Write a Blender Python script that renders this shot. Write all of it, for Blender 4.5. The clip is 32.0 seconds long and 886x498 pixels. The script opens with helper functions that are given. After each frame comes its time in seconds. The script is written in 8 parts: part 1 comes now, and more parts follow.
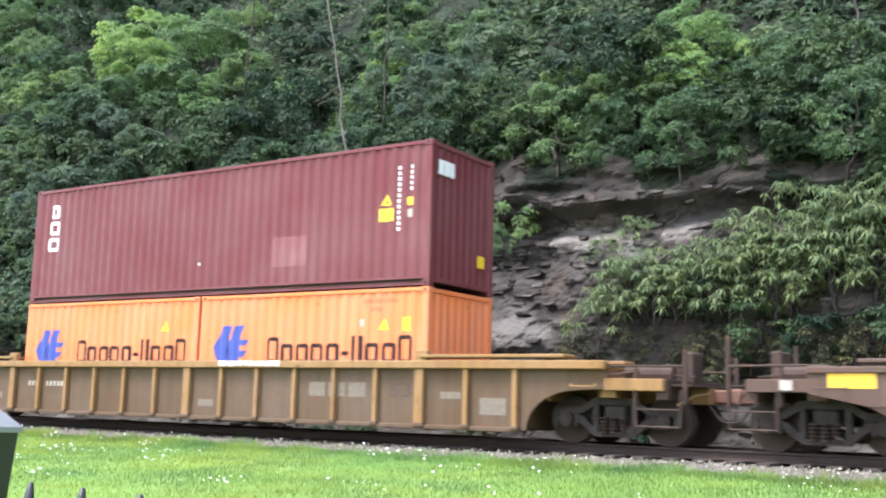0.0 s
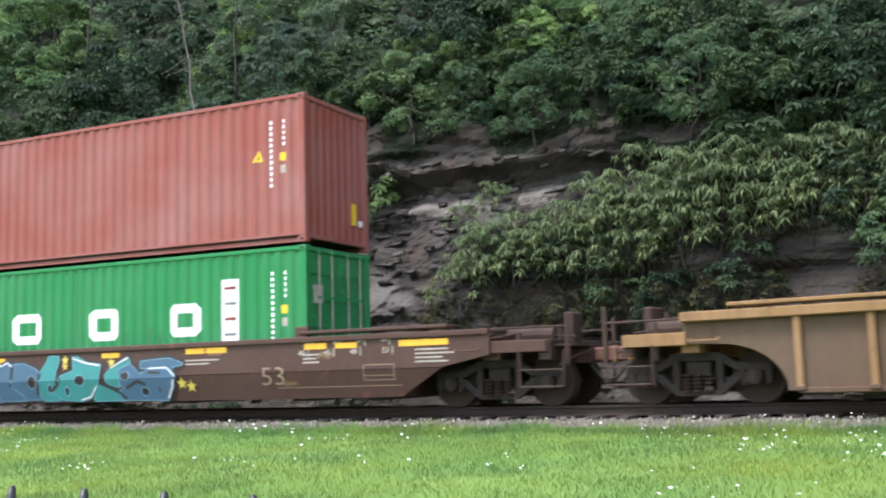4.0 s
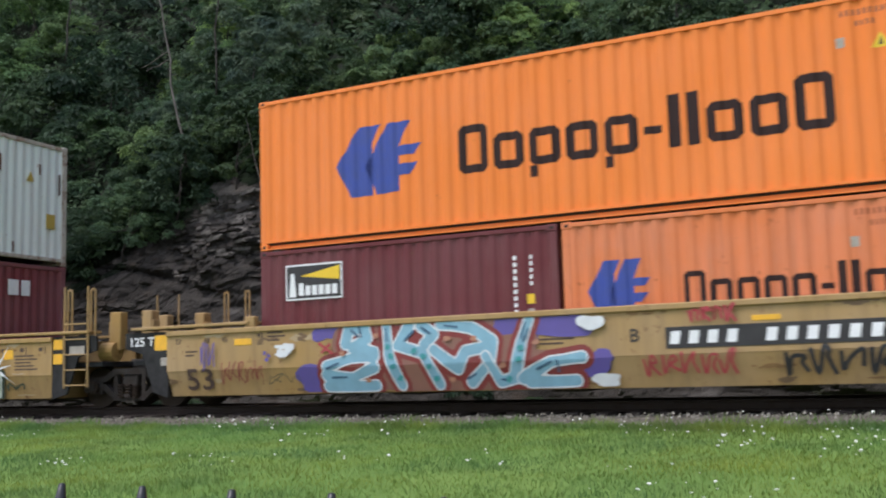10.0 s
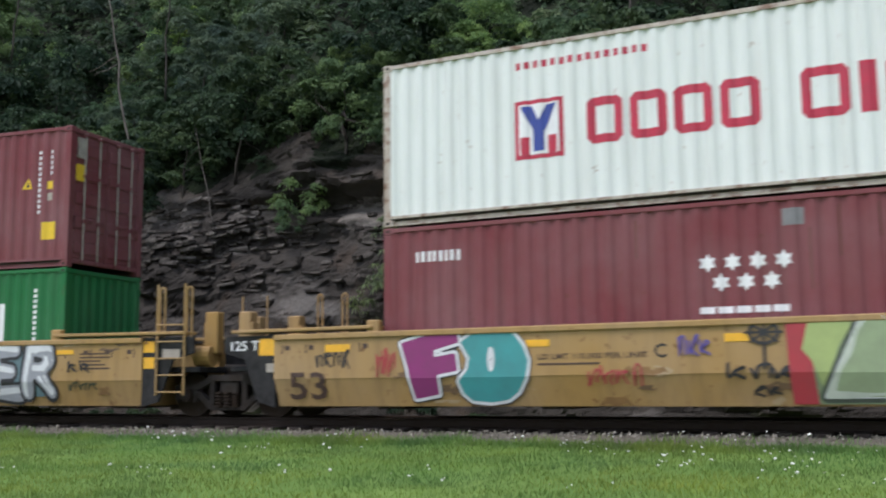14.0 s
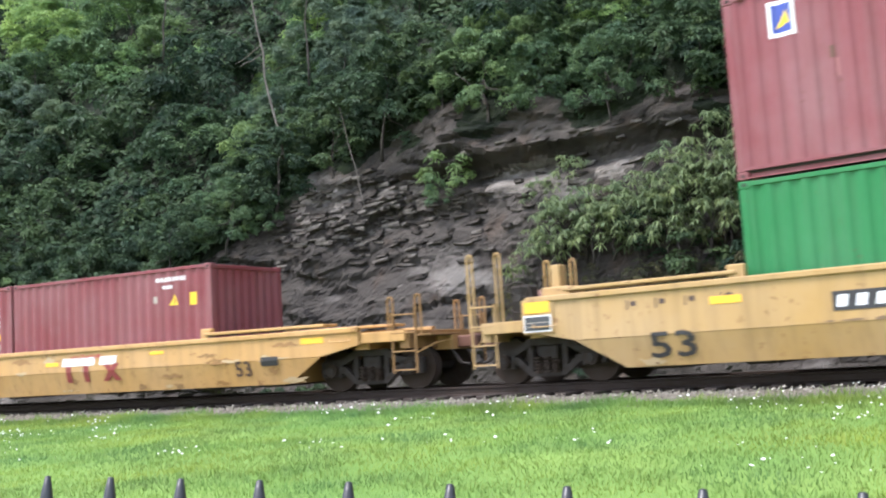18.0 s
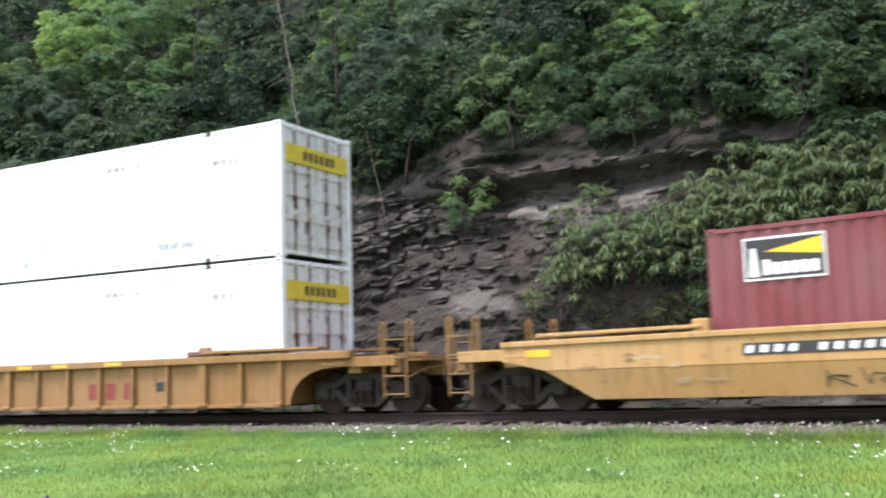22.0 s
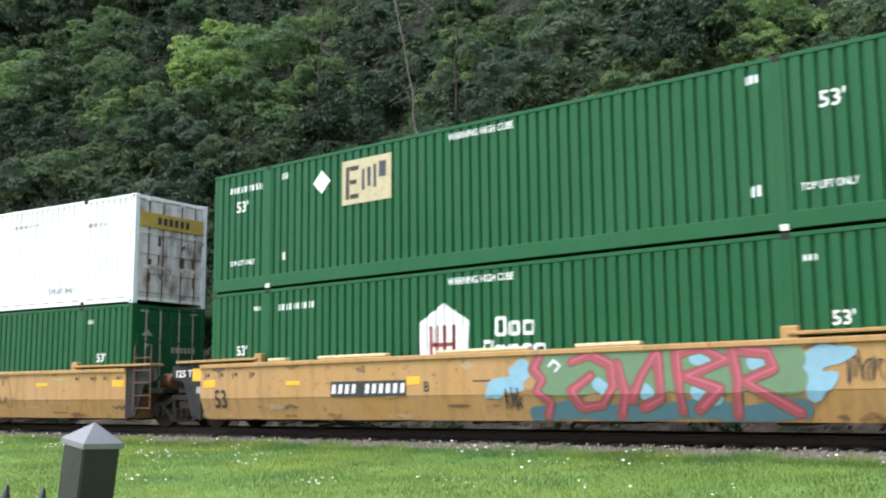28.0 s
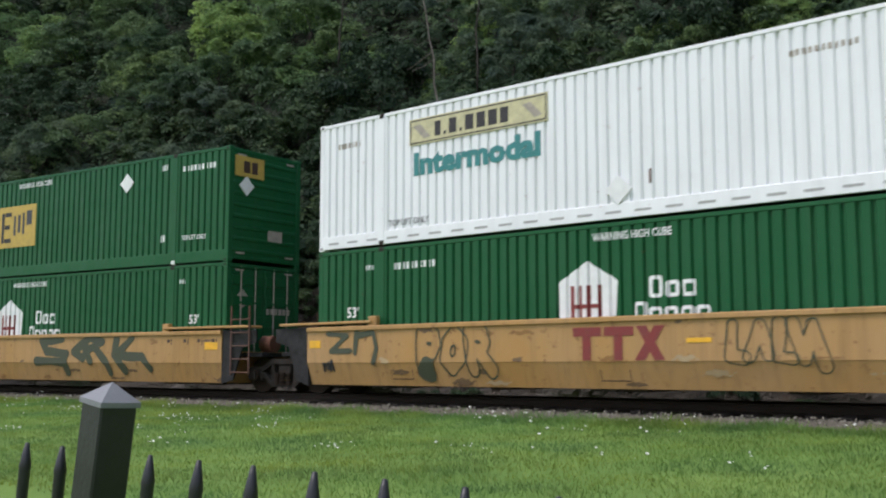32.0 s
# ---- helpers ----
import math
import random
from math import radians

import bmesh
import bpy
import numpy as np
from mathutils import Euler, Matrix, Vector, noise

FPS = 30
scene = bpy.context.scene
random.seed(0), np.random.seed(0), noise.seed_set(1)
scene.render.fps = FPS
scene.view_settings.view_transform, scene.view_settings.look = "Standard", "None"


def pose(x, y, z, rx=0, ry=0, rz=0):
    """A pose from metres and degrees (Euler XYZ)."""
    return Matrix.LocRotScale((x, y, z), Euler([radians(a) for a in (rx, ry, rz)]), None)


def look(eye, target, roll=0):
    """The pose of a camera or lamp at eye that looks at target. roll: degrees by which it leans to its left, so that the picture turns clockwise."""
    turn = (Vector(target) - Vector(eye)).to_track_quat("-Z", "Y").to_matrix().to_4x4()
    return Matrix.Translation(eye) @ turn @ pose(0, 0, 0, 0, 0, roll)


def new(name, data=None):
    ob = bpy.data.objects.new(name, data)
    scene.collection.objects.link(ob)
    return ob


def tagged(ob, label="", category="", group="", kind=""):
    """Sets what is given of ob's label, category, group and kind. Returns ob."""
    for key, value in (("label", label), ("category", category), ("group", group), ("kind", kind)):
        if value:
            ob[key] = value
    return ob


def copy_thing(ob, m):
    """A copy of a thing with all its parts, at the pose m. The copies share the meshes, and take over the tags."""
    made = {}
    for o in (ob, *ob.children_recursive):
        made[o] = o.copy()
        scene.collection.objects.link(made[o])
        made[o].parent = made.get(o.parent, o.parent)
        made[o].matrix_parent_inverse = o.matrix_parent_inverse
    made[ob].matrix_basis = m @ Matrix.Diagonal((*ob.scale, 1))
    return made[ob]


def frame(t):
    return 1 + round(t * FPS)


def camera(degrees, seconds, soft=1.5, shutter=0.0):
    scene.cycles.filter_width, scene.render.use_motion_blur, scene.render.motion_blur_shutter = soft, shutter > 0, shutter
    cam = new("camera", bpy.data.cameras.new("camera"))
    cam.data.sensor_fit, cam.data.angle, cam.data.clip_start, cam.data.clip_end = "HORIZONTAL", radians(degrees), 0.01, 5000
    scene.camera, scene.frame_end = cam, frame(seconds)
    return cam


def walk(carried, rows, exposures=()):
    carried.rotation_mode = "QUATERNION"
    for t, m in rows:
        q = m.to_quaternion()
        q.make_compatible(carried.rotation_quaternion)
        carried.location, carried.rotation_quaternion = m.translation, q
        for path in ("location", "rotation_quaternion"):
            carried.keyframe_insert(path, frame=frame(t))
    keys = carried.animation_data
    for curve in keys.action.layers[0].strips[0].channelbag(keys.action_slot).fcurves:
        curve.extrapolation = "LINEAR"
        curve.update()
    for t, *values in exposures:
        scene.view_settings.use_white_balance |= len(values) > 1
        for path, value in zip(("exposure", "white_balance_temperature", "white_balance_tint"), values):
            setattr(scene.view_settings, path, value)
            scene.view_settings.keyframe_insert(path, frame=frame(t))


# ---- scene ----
cam = camera(45.777, 32.0, soft=2.0, shutter=0.35)


def aim(x, y, z, yaw, pitch, roll):
    return pose(x, y, z, 90 + pitch, 0, yaw) @ pose(0, 0, 0, 0, 0, roll)


walk(cam, [
    (0.0, aim(0.014, -0.004, -0.061, 0.164, 10.287, 2.72)),
    (0.5, aim(0.011, -0.002, -0.061, 0.286, 10.895, 2.99)),
    (1.0, aim(0.022, 0.001, -0.062, -0.286, 10.651, 2.64)),
    (1.5, aim(0.024, 0.003, -0.062, -1.694, 10.373, 1.63)),
    (2.0, aim(0.000, 0.005, -0.063, -3.478, 10.142, 0.48)),
    (2.5, aim(-0.018, 0.007, -0.063, -5.236, 9.138, -0.07)),
    (4.5, aim(-0.011, 0.016, -0.065, -7.780, 8.580, -0.69)),
    (5.0, aim(-0.011, 0.015, -0.066, -7.584, 8.334, -0.39)),
    (5.5, aim(-0.012, 0.014, -0.066, -7.559, 8.409, -0.69)),
    (6.0, aim(-0.012, 0.013, -0.067, -7.475, 8.381, -0.78)),
    (6.5, aim(-0.014, 0.019, -0.067, -6.612, 7.800, -0.36)),
    (7.0, aim(-0.016, 0.024, -0.067, -6.500, 7.480, -0.52)),
    (7.5, aim(-0.015, 0.027, -0.068, -6.077, 7.248, -1.02)),
    (8.0, aim(-0.014, 0.029, -0.069, -5.839, 7.138, -1.03)),
    (8.5, aim(-0.015, 0.023, -0.068, -6.999, 6.848, -1.46)),
    (9.0, aim(-0.016, 0.018, -0.067, -7.279, 7.539, -1.08)),
    (9.5, aim(-0.013, 0.015, -0.066, -7.468, 8.125, -0.78)),
    (10.0, aim(-0.011, 0.012, -0.065, -8.685, 8.530, -0.62)),
    (10.5, aim(-0.010, 0.014, -0.064, -9.433, 8.478, -0.48)),
    (11.0, aim(-0.010, 0.015, -0.064, -9.704, 8.349, -0.45)),
    (11.5, aim(-0.010, 0.017, -0.064, -10.227, 8.584, -0.70)),
    (12.0, aim(-0.010, 0.019, -0.064, -10.617, 8.586, -0.63)),
    (12.5, aim(-0.011, 0.021, -0.064, -9.024, 9.100, 0.10)),
    (13.0, aim(-0.011, 0.023, -0.064, -8.428, 8.791, 1.02)),
    (13.5, aim(-0.011, 0.025, -0.064, -10.492, 9.580, 0.87)),
    (14.0, aim(-0.011, 0.026, -0.064, -11.598, 9.346, 0.45)),
    (14.5, aim(-0.012, 0.028, -0.064, -11.216, 8.455, 0.75)),
    (15.0, aim(-0.012, 0.030, -0.064, -9.681, 8.247, 0.66)),
    (15.5, aim(-0.013, 0.033, -0.063, -9.782, 9.661, 1.06)),
    (17.5, aim(-0.018, 0.043, -0.060, -8.390, 9.618, 1.44)),
    (18.0, aim(-0.019, 0.045, -0.059, -3.310, 7.662, -2.32)),
    (18.5, aim(-0.020, 0.048, -0.058, -3.452, 7.762, -2.96)),
    (19.0, aim(-0.020, 0.029, -0.048, -3.620, 10.029, -0.44)),
    (19.5, aim(-0.020, 0.010, -0.038, -2.206, 8.609, 1.13)),
    (20.0, aim(0.038, -0.019, -0.051, -4.010, 7.910, -1.72)),
    (20.5, aim(0.035, -0.018, -0.049, -7.434, 7.345, -5.23)),
    (21.0, aim(0.031, -0.018, -0.048, -3.995, 8.254, -3.96)),
    (21.5, aim(0.028, -0.017, -0.047, -5.441, 11.232, -3.08)),
    (22.0, aim(0.025, -0.016, -0.045, -2.045, 8.968, -0.50)),
    (22.5, aim(0.022, -0.015, -0.044, 0.692, 9.744, 1.20)),
    (23.0, aim(0.018, -0.014, -0.042, 2.006, 9.564, 1.46)),
    (23.5, aim(0.017, -0.014, -0.046, 3.106, 8.981, -0.06)),
    (24.0, aim(0.016, -0.013, -0.050, 4.319, 7.642, -0.61)),
    (24.5, aim(0.014, -0.010, -0.047, 3.453, 8.724, -1.00)),
    (25.0, aim(0.012, -0.008, -0.044, 2.261, 9.233, 0.21)),
    (25.5, aim(0.010, -0.006, -0.044, 1.259, 9.847, 0.38)),
    (26.0, aim(0.008, -0.004, -0.043, 3.015, 10.653, 1.01)),
    (26.5, aim(0.006, -0.002, -0.042, 4.528, 10.661, -0.17)),
    (28.5, aim(0.006, -0.001, -0.050, 4.047, 9.739, 1.95)),
    (29.0, aim(0.002, -0.015, -0.050, 3.890, 9.421, 3.35)),
    (29.5, aim(-0.001, -0.017, -0.052, 6.394, 7.873, 2.92)),
    (30.0, aim(-0.003, -0.018, -0.053, 7.124, 8.357, 1.62)),
    (30.5, aim(0.004, -0.008, -0.057, 6.771, 7.731, 0.57)),
    (31.0, aim(0.011, 0.002, -0.061, 7.007, 7.170, 0.95)),
    (31.5, aim(0.015, -0.004, -0.058, 6.823, 8.857, 2.09)),
    (32.0, aim(0.019, -0.011, -0.054, 5.585, 8.109, 1.44)),
], [(t, stops, 6200 if t < 21 else 6400, 16) for t, stops in [(0.0, 2.3), (1.0, 1.68), (2.0, 1.5), (5.0, 1.75), (6.0, 1.45), (7.0, 1.8), (8.0, 1.65), (9.0, 1.03), (10.0, 0.7), (11.0, 0.85), (12.0, 1.0), (13.0, 0.62), (14.0, 0.58), (15.0, 1.3), (17.5, 1.6), (18.0, 1.92), (19.0, 2.25), (20.0, 2.0), (21.0, 1.86), (22.0, 1.65), (23.0, 0.35), (24.0, -0.1), (25.0, 0.1), (26.0, 0.75), (28.5, 1.4), (29.0, 1.4), (30.0, 0.9), (31.0, 0.5), (32.0, 0.5)]])

# the curve of the track: heading of the tangent, distance, curvature, lean of the sleepers
HEAD, DIST, CURVE, CANT = 0.88123, 17.230, 0.005982, 0.0395
# middle of each car behind the first, and how far the train has come at each second
CAR_AT = [19.20, 42.53, 66.18, 85.74, 105.22, 128.90, 152.31, 175.85, 195.23, 214.70]
WAY = [0.00, 5.98, 11.91, 17.81, 23.71, 29.61, 35.55, 41.40, 47.32, 53.17, 59.07, 64.88, 70.74, 76.61, 82.43, 88.21, 94.02, 99.82, 105.56, 111.16, 116.93, 122.67, 128.34, 134.01, 139.72, 145.35, 150.95, 156.59, 162.19, 167.78, 173.35, 178.95, 184.51]

# ---- light ----
SUN_UP, SUN_TURN = radians(60), radians(242)
world = bpy.data.worlds.new("overcast_sky")
scene.world = world
world.use_nodes = True
wn = world.node_tree
sky = wn.nodes.new("ShaderNodeTexSky")
sky.sky_type, sky.sun_disc, sky.sun_elevation, sky.sun_rotation = "NISHITA", False, SUN_UP, SUN_TURN
sky.air_density, sky.dust_density, sky.ozone_density = 1.0, 1.5, 1.0
soft_sky = wn.nodes.new("ShaderNodeHueSaturation")
soft_sky.inputs["Saturation"].default_value = 0.6
wn.links.new(sky.outputs[0], soft_sky.inputs["Color"])
wn.links.new(soft_sky.outputs[0], wn.nodes["Background"].inputs["Color"])
wn.nodes["Background"].inputs["Strength"].default_value = 0.15
sun = new("sun", bpy.data.lights.new("sun", "SUN"))
sun.data.energy, sun.data.angle, sun.data.color = 1.5, radians(18), (1.0, 0.97, 0.93)
sun_way = Vector((math.sin(SUN_TURN) * math.cos(SUN_UP), math.cos(SUN_TURN) * math.cos(SUN_UP), math.sin(SUN_UP)))
sun.matrix_world = look(sun_way * 100, (0, 0, 0))


# ---- materials ----
class Mat:
    """A node material under construction."""

    def __init__(self, name, rough=0.6, metal=0.0):
        self.m = bpy.data.materials.new(name)
        self.m.use_nodes = True
        self.t = self.m.node_tree
        self.b = self.t.nodes["Principled BSDF"]
        self.b.inputs["Roughness"].default_value, self.b.inputs["Metallic"].default_value = rough, metal
        self.b.inputs["Specular IOR Level"].default_value = 0.5 if rough < 0.65 else 0.22
        self.co = self.n("ShaderNodeTexCoord")

    def n(self, kind, **values):
        node = self.t.nodes.new(kind)
        for key, v in values.items():
            node.inputs[key.replace("_", " ")].default_value = v
        return node

    def link(self, a, b):
        self.t.links.new(a, b)

    def noise(self, scale, detail=4.0, rough=0.55, stretch=(1, 1, 1)):
        mp = self.n("ShaderNodeMapping")
        mp.inputs["Scale"].default_value = stretch
        self.link(self.co.outputs["Object"], mp.inputs["Vector"])
        tex = self.n("ShaderNodeTexNoise", Scale=scale, Detail=detail, Roughness=rough)
        self.link(mp.outputs[0], tex.inputs["Vector"])
        return tex.outputs["Fac"]

    def ramp(self, fac, *stops):
        r = self.n("ShaderNodeValToRGB")
        e = r.color_ramp.elements
        while len(e) < len(stops):
            e.new(0.5)
        for el, (at, col) in zip(e, stops):
            el.position, el.color = at, (*col, 1) if len(col) == 3 else col
        self.link(fac, r.inputs[0])
        return r.outputs[0]

    def mix(self, fac, a, b, kind="MIX"):
        x = self.n("ShaderNodeMix")
        x.data_type, x.blend_type = "RGBA", kind
        for v, i in ((fac, 0), (a, 6), (b, 7)):
            if hasattr(v, "is_linked"):
                self.link(v, x.inputs[i])
            elif i == 0:
                x.inputs[0].default_value = v
            else:
                x.inputs[i].default_value = (*v, 1)
        return x.outputs[2]

    def done(self, colour, bump=None, strength=0.3, distance=0.02, rough=None):
        if hasattr(colour, "is_linked"):
            self.link(colour, self.b.inputs["Base Color"])
        else:
            self.b.inputs["Base Color"].default_value = (*colour, 1)
        if bump is not None:
            bp = self.n("ShaderNodeBump", Strength=strength, Distance=distance)
            self.link(bump, bp.inputs["Height"])
            self.link(bp.outputs[0], self.b.inputs["Normal"])
        if rough is not None:
            self.link(rough, self.b.inputs["Roughness"])
        return self.m


def shade(c, k):
    return tuple(min(1, v * k) for v in c)


def paint(name, colour, fade=0.25, rust=0.35, rough=0.45, rust_colour=(0.12, 0.05, 0.025), dirt=(0.09, 0.075, 0.06)):
    """Weathered paint: faded in patches, streaked downwards, with rust spots."""
    m = Mat(name, rough)
    m.b.inputs["Specular IOR Level"].default_value = 0.26
    pale = tuple(v * (1 - fade * 0.5) + 0.35 * fade * 0.5 for v in colour)
    base = m.mix(m.ramp(m.noise(0.55, 5), (0.35, (0, 0, 0)), (0.7, (1, 1, 1))), shade(colour, 0.93), pale)
    streak = m.ramp(m.noise(2.2, 5, 0.6, (2.6, 2.6, 0.16)), (0.46, (0, 0, 0)), (0.78, (1, 1, 1)))
    scaled = m.mix(1.0, streak, (0.5 * rust + 0.06,) * 3, "MULTIPLY")
    base = m.mix(scaled, base, dirt)
    spot = m.ramp(m.noise(5.5, 8, 0.7), (0.66 - 0.1 * rust, (0, 0, 0)), (0.74 - 0.08 * rust, (1, 1, 1)))
    base = m.mix(m.mix(1.0, spot, (0.75,) * 3, "MULTIPLY"), base, rust_colour)
    grain = m.noise(40, 3)
    return m.done(base, grain, 0.12, 0.004, m.ramp(m.noise(3.0), (0.3, (rough - 0.1,) * 3), (0.8, (rough + 0.2,) * 3)))


def plain(name, colour, rough=0.6, metal=0.0, wear=0.3, scale=6.0):
    m = Mat(name, rough, metal)
    c = m.mix(m.ramp(m.noise(scale, 6, 0.65), (0.35, (0, 0, 0)), (0.75, (1, 1, 1))), colour, tuple(v * (1 - wear) + 0.06 * wear for v in colour))
    return m.done(c, m.noise(scale * 9, 3), 0.2, 0.004)


MAROON = paint("maroon_container_paint", (0.135, 0.025, 0.029), 0.17, 0.3)
MAROON_FADED = paint("faded_maroon_container_paint", (0.185, 0.04, 0.045), 0.32, 0.35)
REDBROWN = paint("red_brown_container_paint", (0.27, 0.068, 0.048), 0.35, 0.25)
ORANGE = paint("orange_container_paint", (0.84, 0.218, 0.032), 0.12, 0.12, rust_colour=(0.3, 0.09, 0.03))
ORANGE_OLD = paint("worn_orange_container_paint", (0.72, 0.195, 0.055), 0.4, 0.5, rust_colour=(0.3, 0.08, 0.03))
GREEN = paint("bright_green_container_paint", (0.012, 0.2, 0.055), 0.12, 0.25)
GREEN_OLD = paint("weathered_green_container_paint", (0.012, 0.15, 0.042), 0.12, 0.25)
GREEN_DARK = paint("dark_green_container_paint", (0.004, 0.092, 0.028), 0.03, 0.1)
WHITE = paint("white_container_paint", (0.84, 0.86, 0.87), 0.05, 0.18, rust_colour=(0.3, 0.16, 0.08), dirt=(0.3, 0.29, 0.27))
CREAM = paint("off_white_container_paint", (0.74, 0.78, 0.74), 0.12, 0.35, rust_colour=(0.28, 0.13, 0.06), dirt=(0.25, 0.23, 0.19))
WHITE_DIRTY = paint("stained_white_door_paint", (0.72, 0.72, 0.7), 0.15, 1.0, rust_colour=(0.16, 0.09, 0.05), dirt=(0.14, 0.11, 0.09))
g = Mat("rust_blotched_white_door_paint", 0.6)
c = g.mix(g.ramp(g.noise(2.2, 5, 0.6, (2.6, 2.6, 0.2)), (0.45, (0, 0, 0)), (0.85, (1, 1, 1))), (0.68, 0.66, 0.64), (0.3, 0.25, 0.21))
c = g.mix(g.ramp(g.noise(1.5, 6, 0.6, (1, 1.3, 0.6)), (0.5, (0, 0, 0)), (0.66, (0.85, 0.85, 0.85))), c, (0.17, 0.1, 0.065))
WHITE_RUSTED = g.done(c, g.noise(30, 4), 0.2, 0.006)
CREAM_RUSTY = paint("rust_streaked_off_white_paint", (0.5, 0.45, 0.38), 0.2, 1.5, rust_colour=(0.16, 0.07, 0.035), dirt=(0.2, 0.11, 0.07))
# paler maroon for scuffs, and for the light on dents
SCUFF_DENT = paint("pale_maroon_scuffs_and_dents", (0.3, 0.1, 0.095), 0.5, 0.5)
RUST = paint("rusty_steel", (0.12, 0.05, 0.03), 0.4, 0.9, 0.8)
YELLOW = paint("yellow_wagon_paint", (0.44, 0.25, 0.082), 0.26, 0.7, dirt=(0.13, 0.085, 0.045))
YELLOW_DULL = paint("dusty_yellow_wagon_paint", (0.38, 0.235, 0.078), 0.36, 0.7, dirt=(0.13, 0.09, 0.05))
PANEL_GRIME = paint("brown_grimed_wagon_panel", (0.098, 0.06, 0.031), 0.14, 0.9, 0.75, dirt=(0.05, 0.034, 0.023))
GEAR_BROWN = paint("sooty_brown_running_gear", (0.05, 0.031, 0.022), 0.03, 0.9, 0.75, dirt=(0.025, 0.019, 0.015))
LEAD_BROWN = paint("red_brown_wagon_paint", (0.085, 0.05, 0.036), 0.06, 0.9, 0.7, dirt=(0.05, 0.034, 0.026))
YELLOW_BROWN = paint("road_grimed_yellow_wagon_paint", (0.25, 0.137, 0.046), 0.2, 0.8, 0.7, dirt=(0.07, 0.045, 0.028))
TAN = paint("ochre_wagon_paint", (0.28, 0.145, 0.045), 0.2, 0.7, 0.6, dirt=(0.1, 0.06, 0.035))
BROWN = paint("dark_brown_wagon_paint", (0.07, 0.037, 0.027), 0.04, 0.8, 0.6, rust_colour=(0.14, 0.055, 0.032), dirt=(0.085, 0.05, 0.035))
BLACK = plain("black_wagon_paint", (0.014, 0.0135, 0.013), 0.75, 0.0, 0.6, 4.0)
GRIME = plain("oily_black_running_gear", (0.024, 0.0175, 0.0125), 0.8, 0.0, 0.5)
WHEEL = plain("brown_wheel_steel", (0.034, 0.022, 0.0145), 0.7, 0.3)
TREAD = plain("polished_tread_steel", (0.4, 0.39, 0.37), 0.3, 1.0, 0.2)
MARK_WHITE = plain("white_marking", (0.78, 0.79, 0.78), 0.6, 0, 0.15)
MARK_YELLOW = plain("yellow_marking", (0.75, 0.5, 0.02), 0.6, 0, 0.15)
MARK_BLACK = plain("black_marking", (0.02, 0.018, 0.018), 0.6)
MARK_BLUE = plain("blue_marking", (0.03, 0.06, 0.3), 0.55)
MARK_RED = plain("red_marking", (0.5, 0.025, 0.06), 0.55)
MARK_DARKRED = plain("dark_red_marking", (0.22, 0.03, 0.025), 0.6)
MARK_BROWN = plain("dark_brown_lettering", (0.06, 0.03, 0.02), 0.6)
MARK_UMBER = plain("umber_lettering", (0.026, 0.011, 0.009), 0.7, 0, 0.1)
MARK_UMBER.node_tree.nodes["Principled BSDF"].inputs["Specular IOR Level"].default_value = 0.25
MARK_GREEN = plain("green_lettering", (0.02, 0.12, 0.075), 0.6)
MARK_TEAL = plain("teal_marking", (0.03, 0.22, 0.22), 0.6)
MARK_GREY = plain("grey_marking", (0.2, 0.2, 0.2), 0.6)
MARK_PALE = plain("pale_worn_marking", (0.42, 0.38, 0.32), 0.7, 0, 0.5)
MARK_RUSSET = plain("faint_russet_codes", (0.4, 0.1, 0.03), 0.6, 0, 0.3, 14.0)
# the tone of the shaded rail slots, as a flat grey
MARK_SLOT = plain("grey_slot_shade", (0.4, 0.4, 0.39), 0.6, 0, 0.3, 14.0)
MARK_TAN = plain("dull_tan_figures", (0.33, 0.235, 0.16), 0.7, 0, 0.4, 14.0)
MARK_FADED = plain("faded_grimy_marking", (0.19, 0.155, 0.115), 0.75, 0, 0.6, 14.0)
MARK_CREAM = plain("cream_wearing_strip", (0.62, 0.5, 0.28), 0.6)
MARK_SLATE = plain("dark_slate_notice", (0.035, 0.038, 0.042), 0.5)
MARK_LEMON = plain("lemon_name_plate", (0.72, 0.56, 0.06), 0.6)
MARK_GOLD = plain("gold_panel", (0.52, 0.36, 0.07), 0.6)
MARK_BUFF = plain("buff_name_plate", (0.52, 0.45, 0.27), 0.6)
MARK_WORN = plain("worn_pale_yellow_plate", (0.6, 0.56, 0.33), 0.6, 0, 0.4)
ORANGE_BAND = plain("amber_reflector", (0.85, 0.45, 0.02), 0.45)
SPRAY = {k: plain(k + "_spray_paint", c, 0.55, 0, 0.25, 3.0) for k, c in dict(
    peach=(0.42, 0.2, 0.12), blue=(0.045, 0.11, 0.18), aqua=(0.03, 0.23, 0.22), sky=(0.22, 0.42, 0.52), violet=(0.11, 0.08, 0.3), sage=(0.28, 0.36, 0.2), red=(0.4, 0.04, 0.05),
    magenta=(0.25, 0.03, 0.15), teal=(0.05, 0.3, 0.3), silver=(0.31, 0.325, 0.345), black=(0.02, 0.02, 0.022), pink=(0.5, 0.12, 0.17), white=(0.7, 0.72, 0.72),
    green=(0.12, 0.25, 0.1), dust=(0.42, 0.31, 0.17), smear=(0.16, 0.095, 0.045), soot=(0.035, 0.026, 0.02), moss=(0.2, 0.265, 0.14), shadow=(0.055, 0.075, 0.05), lime=(0.36, 0.45, 0.16), brick=(0.24, 0.11, 0.075), rose=(0.36, 0.07, 0.085), fern=(0.13, 0.235, 0.12), lagoon=(0.07, 0.17, 0.2), mist=(0.5, 0.56, 0.46), slate=(0.12, 0.2, 0.22), gold=(0.6, 0.48, 0.08), olive=(0.05, 0.06, 0.03)).items()}
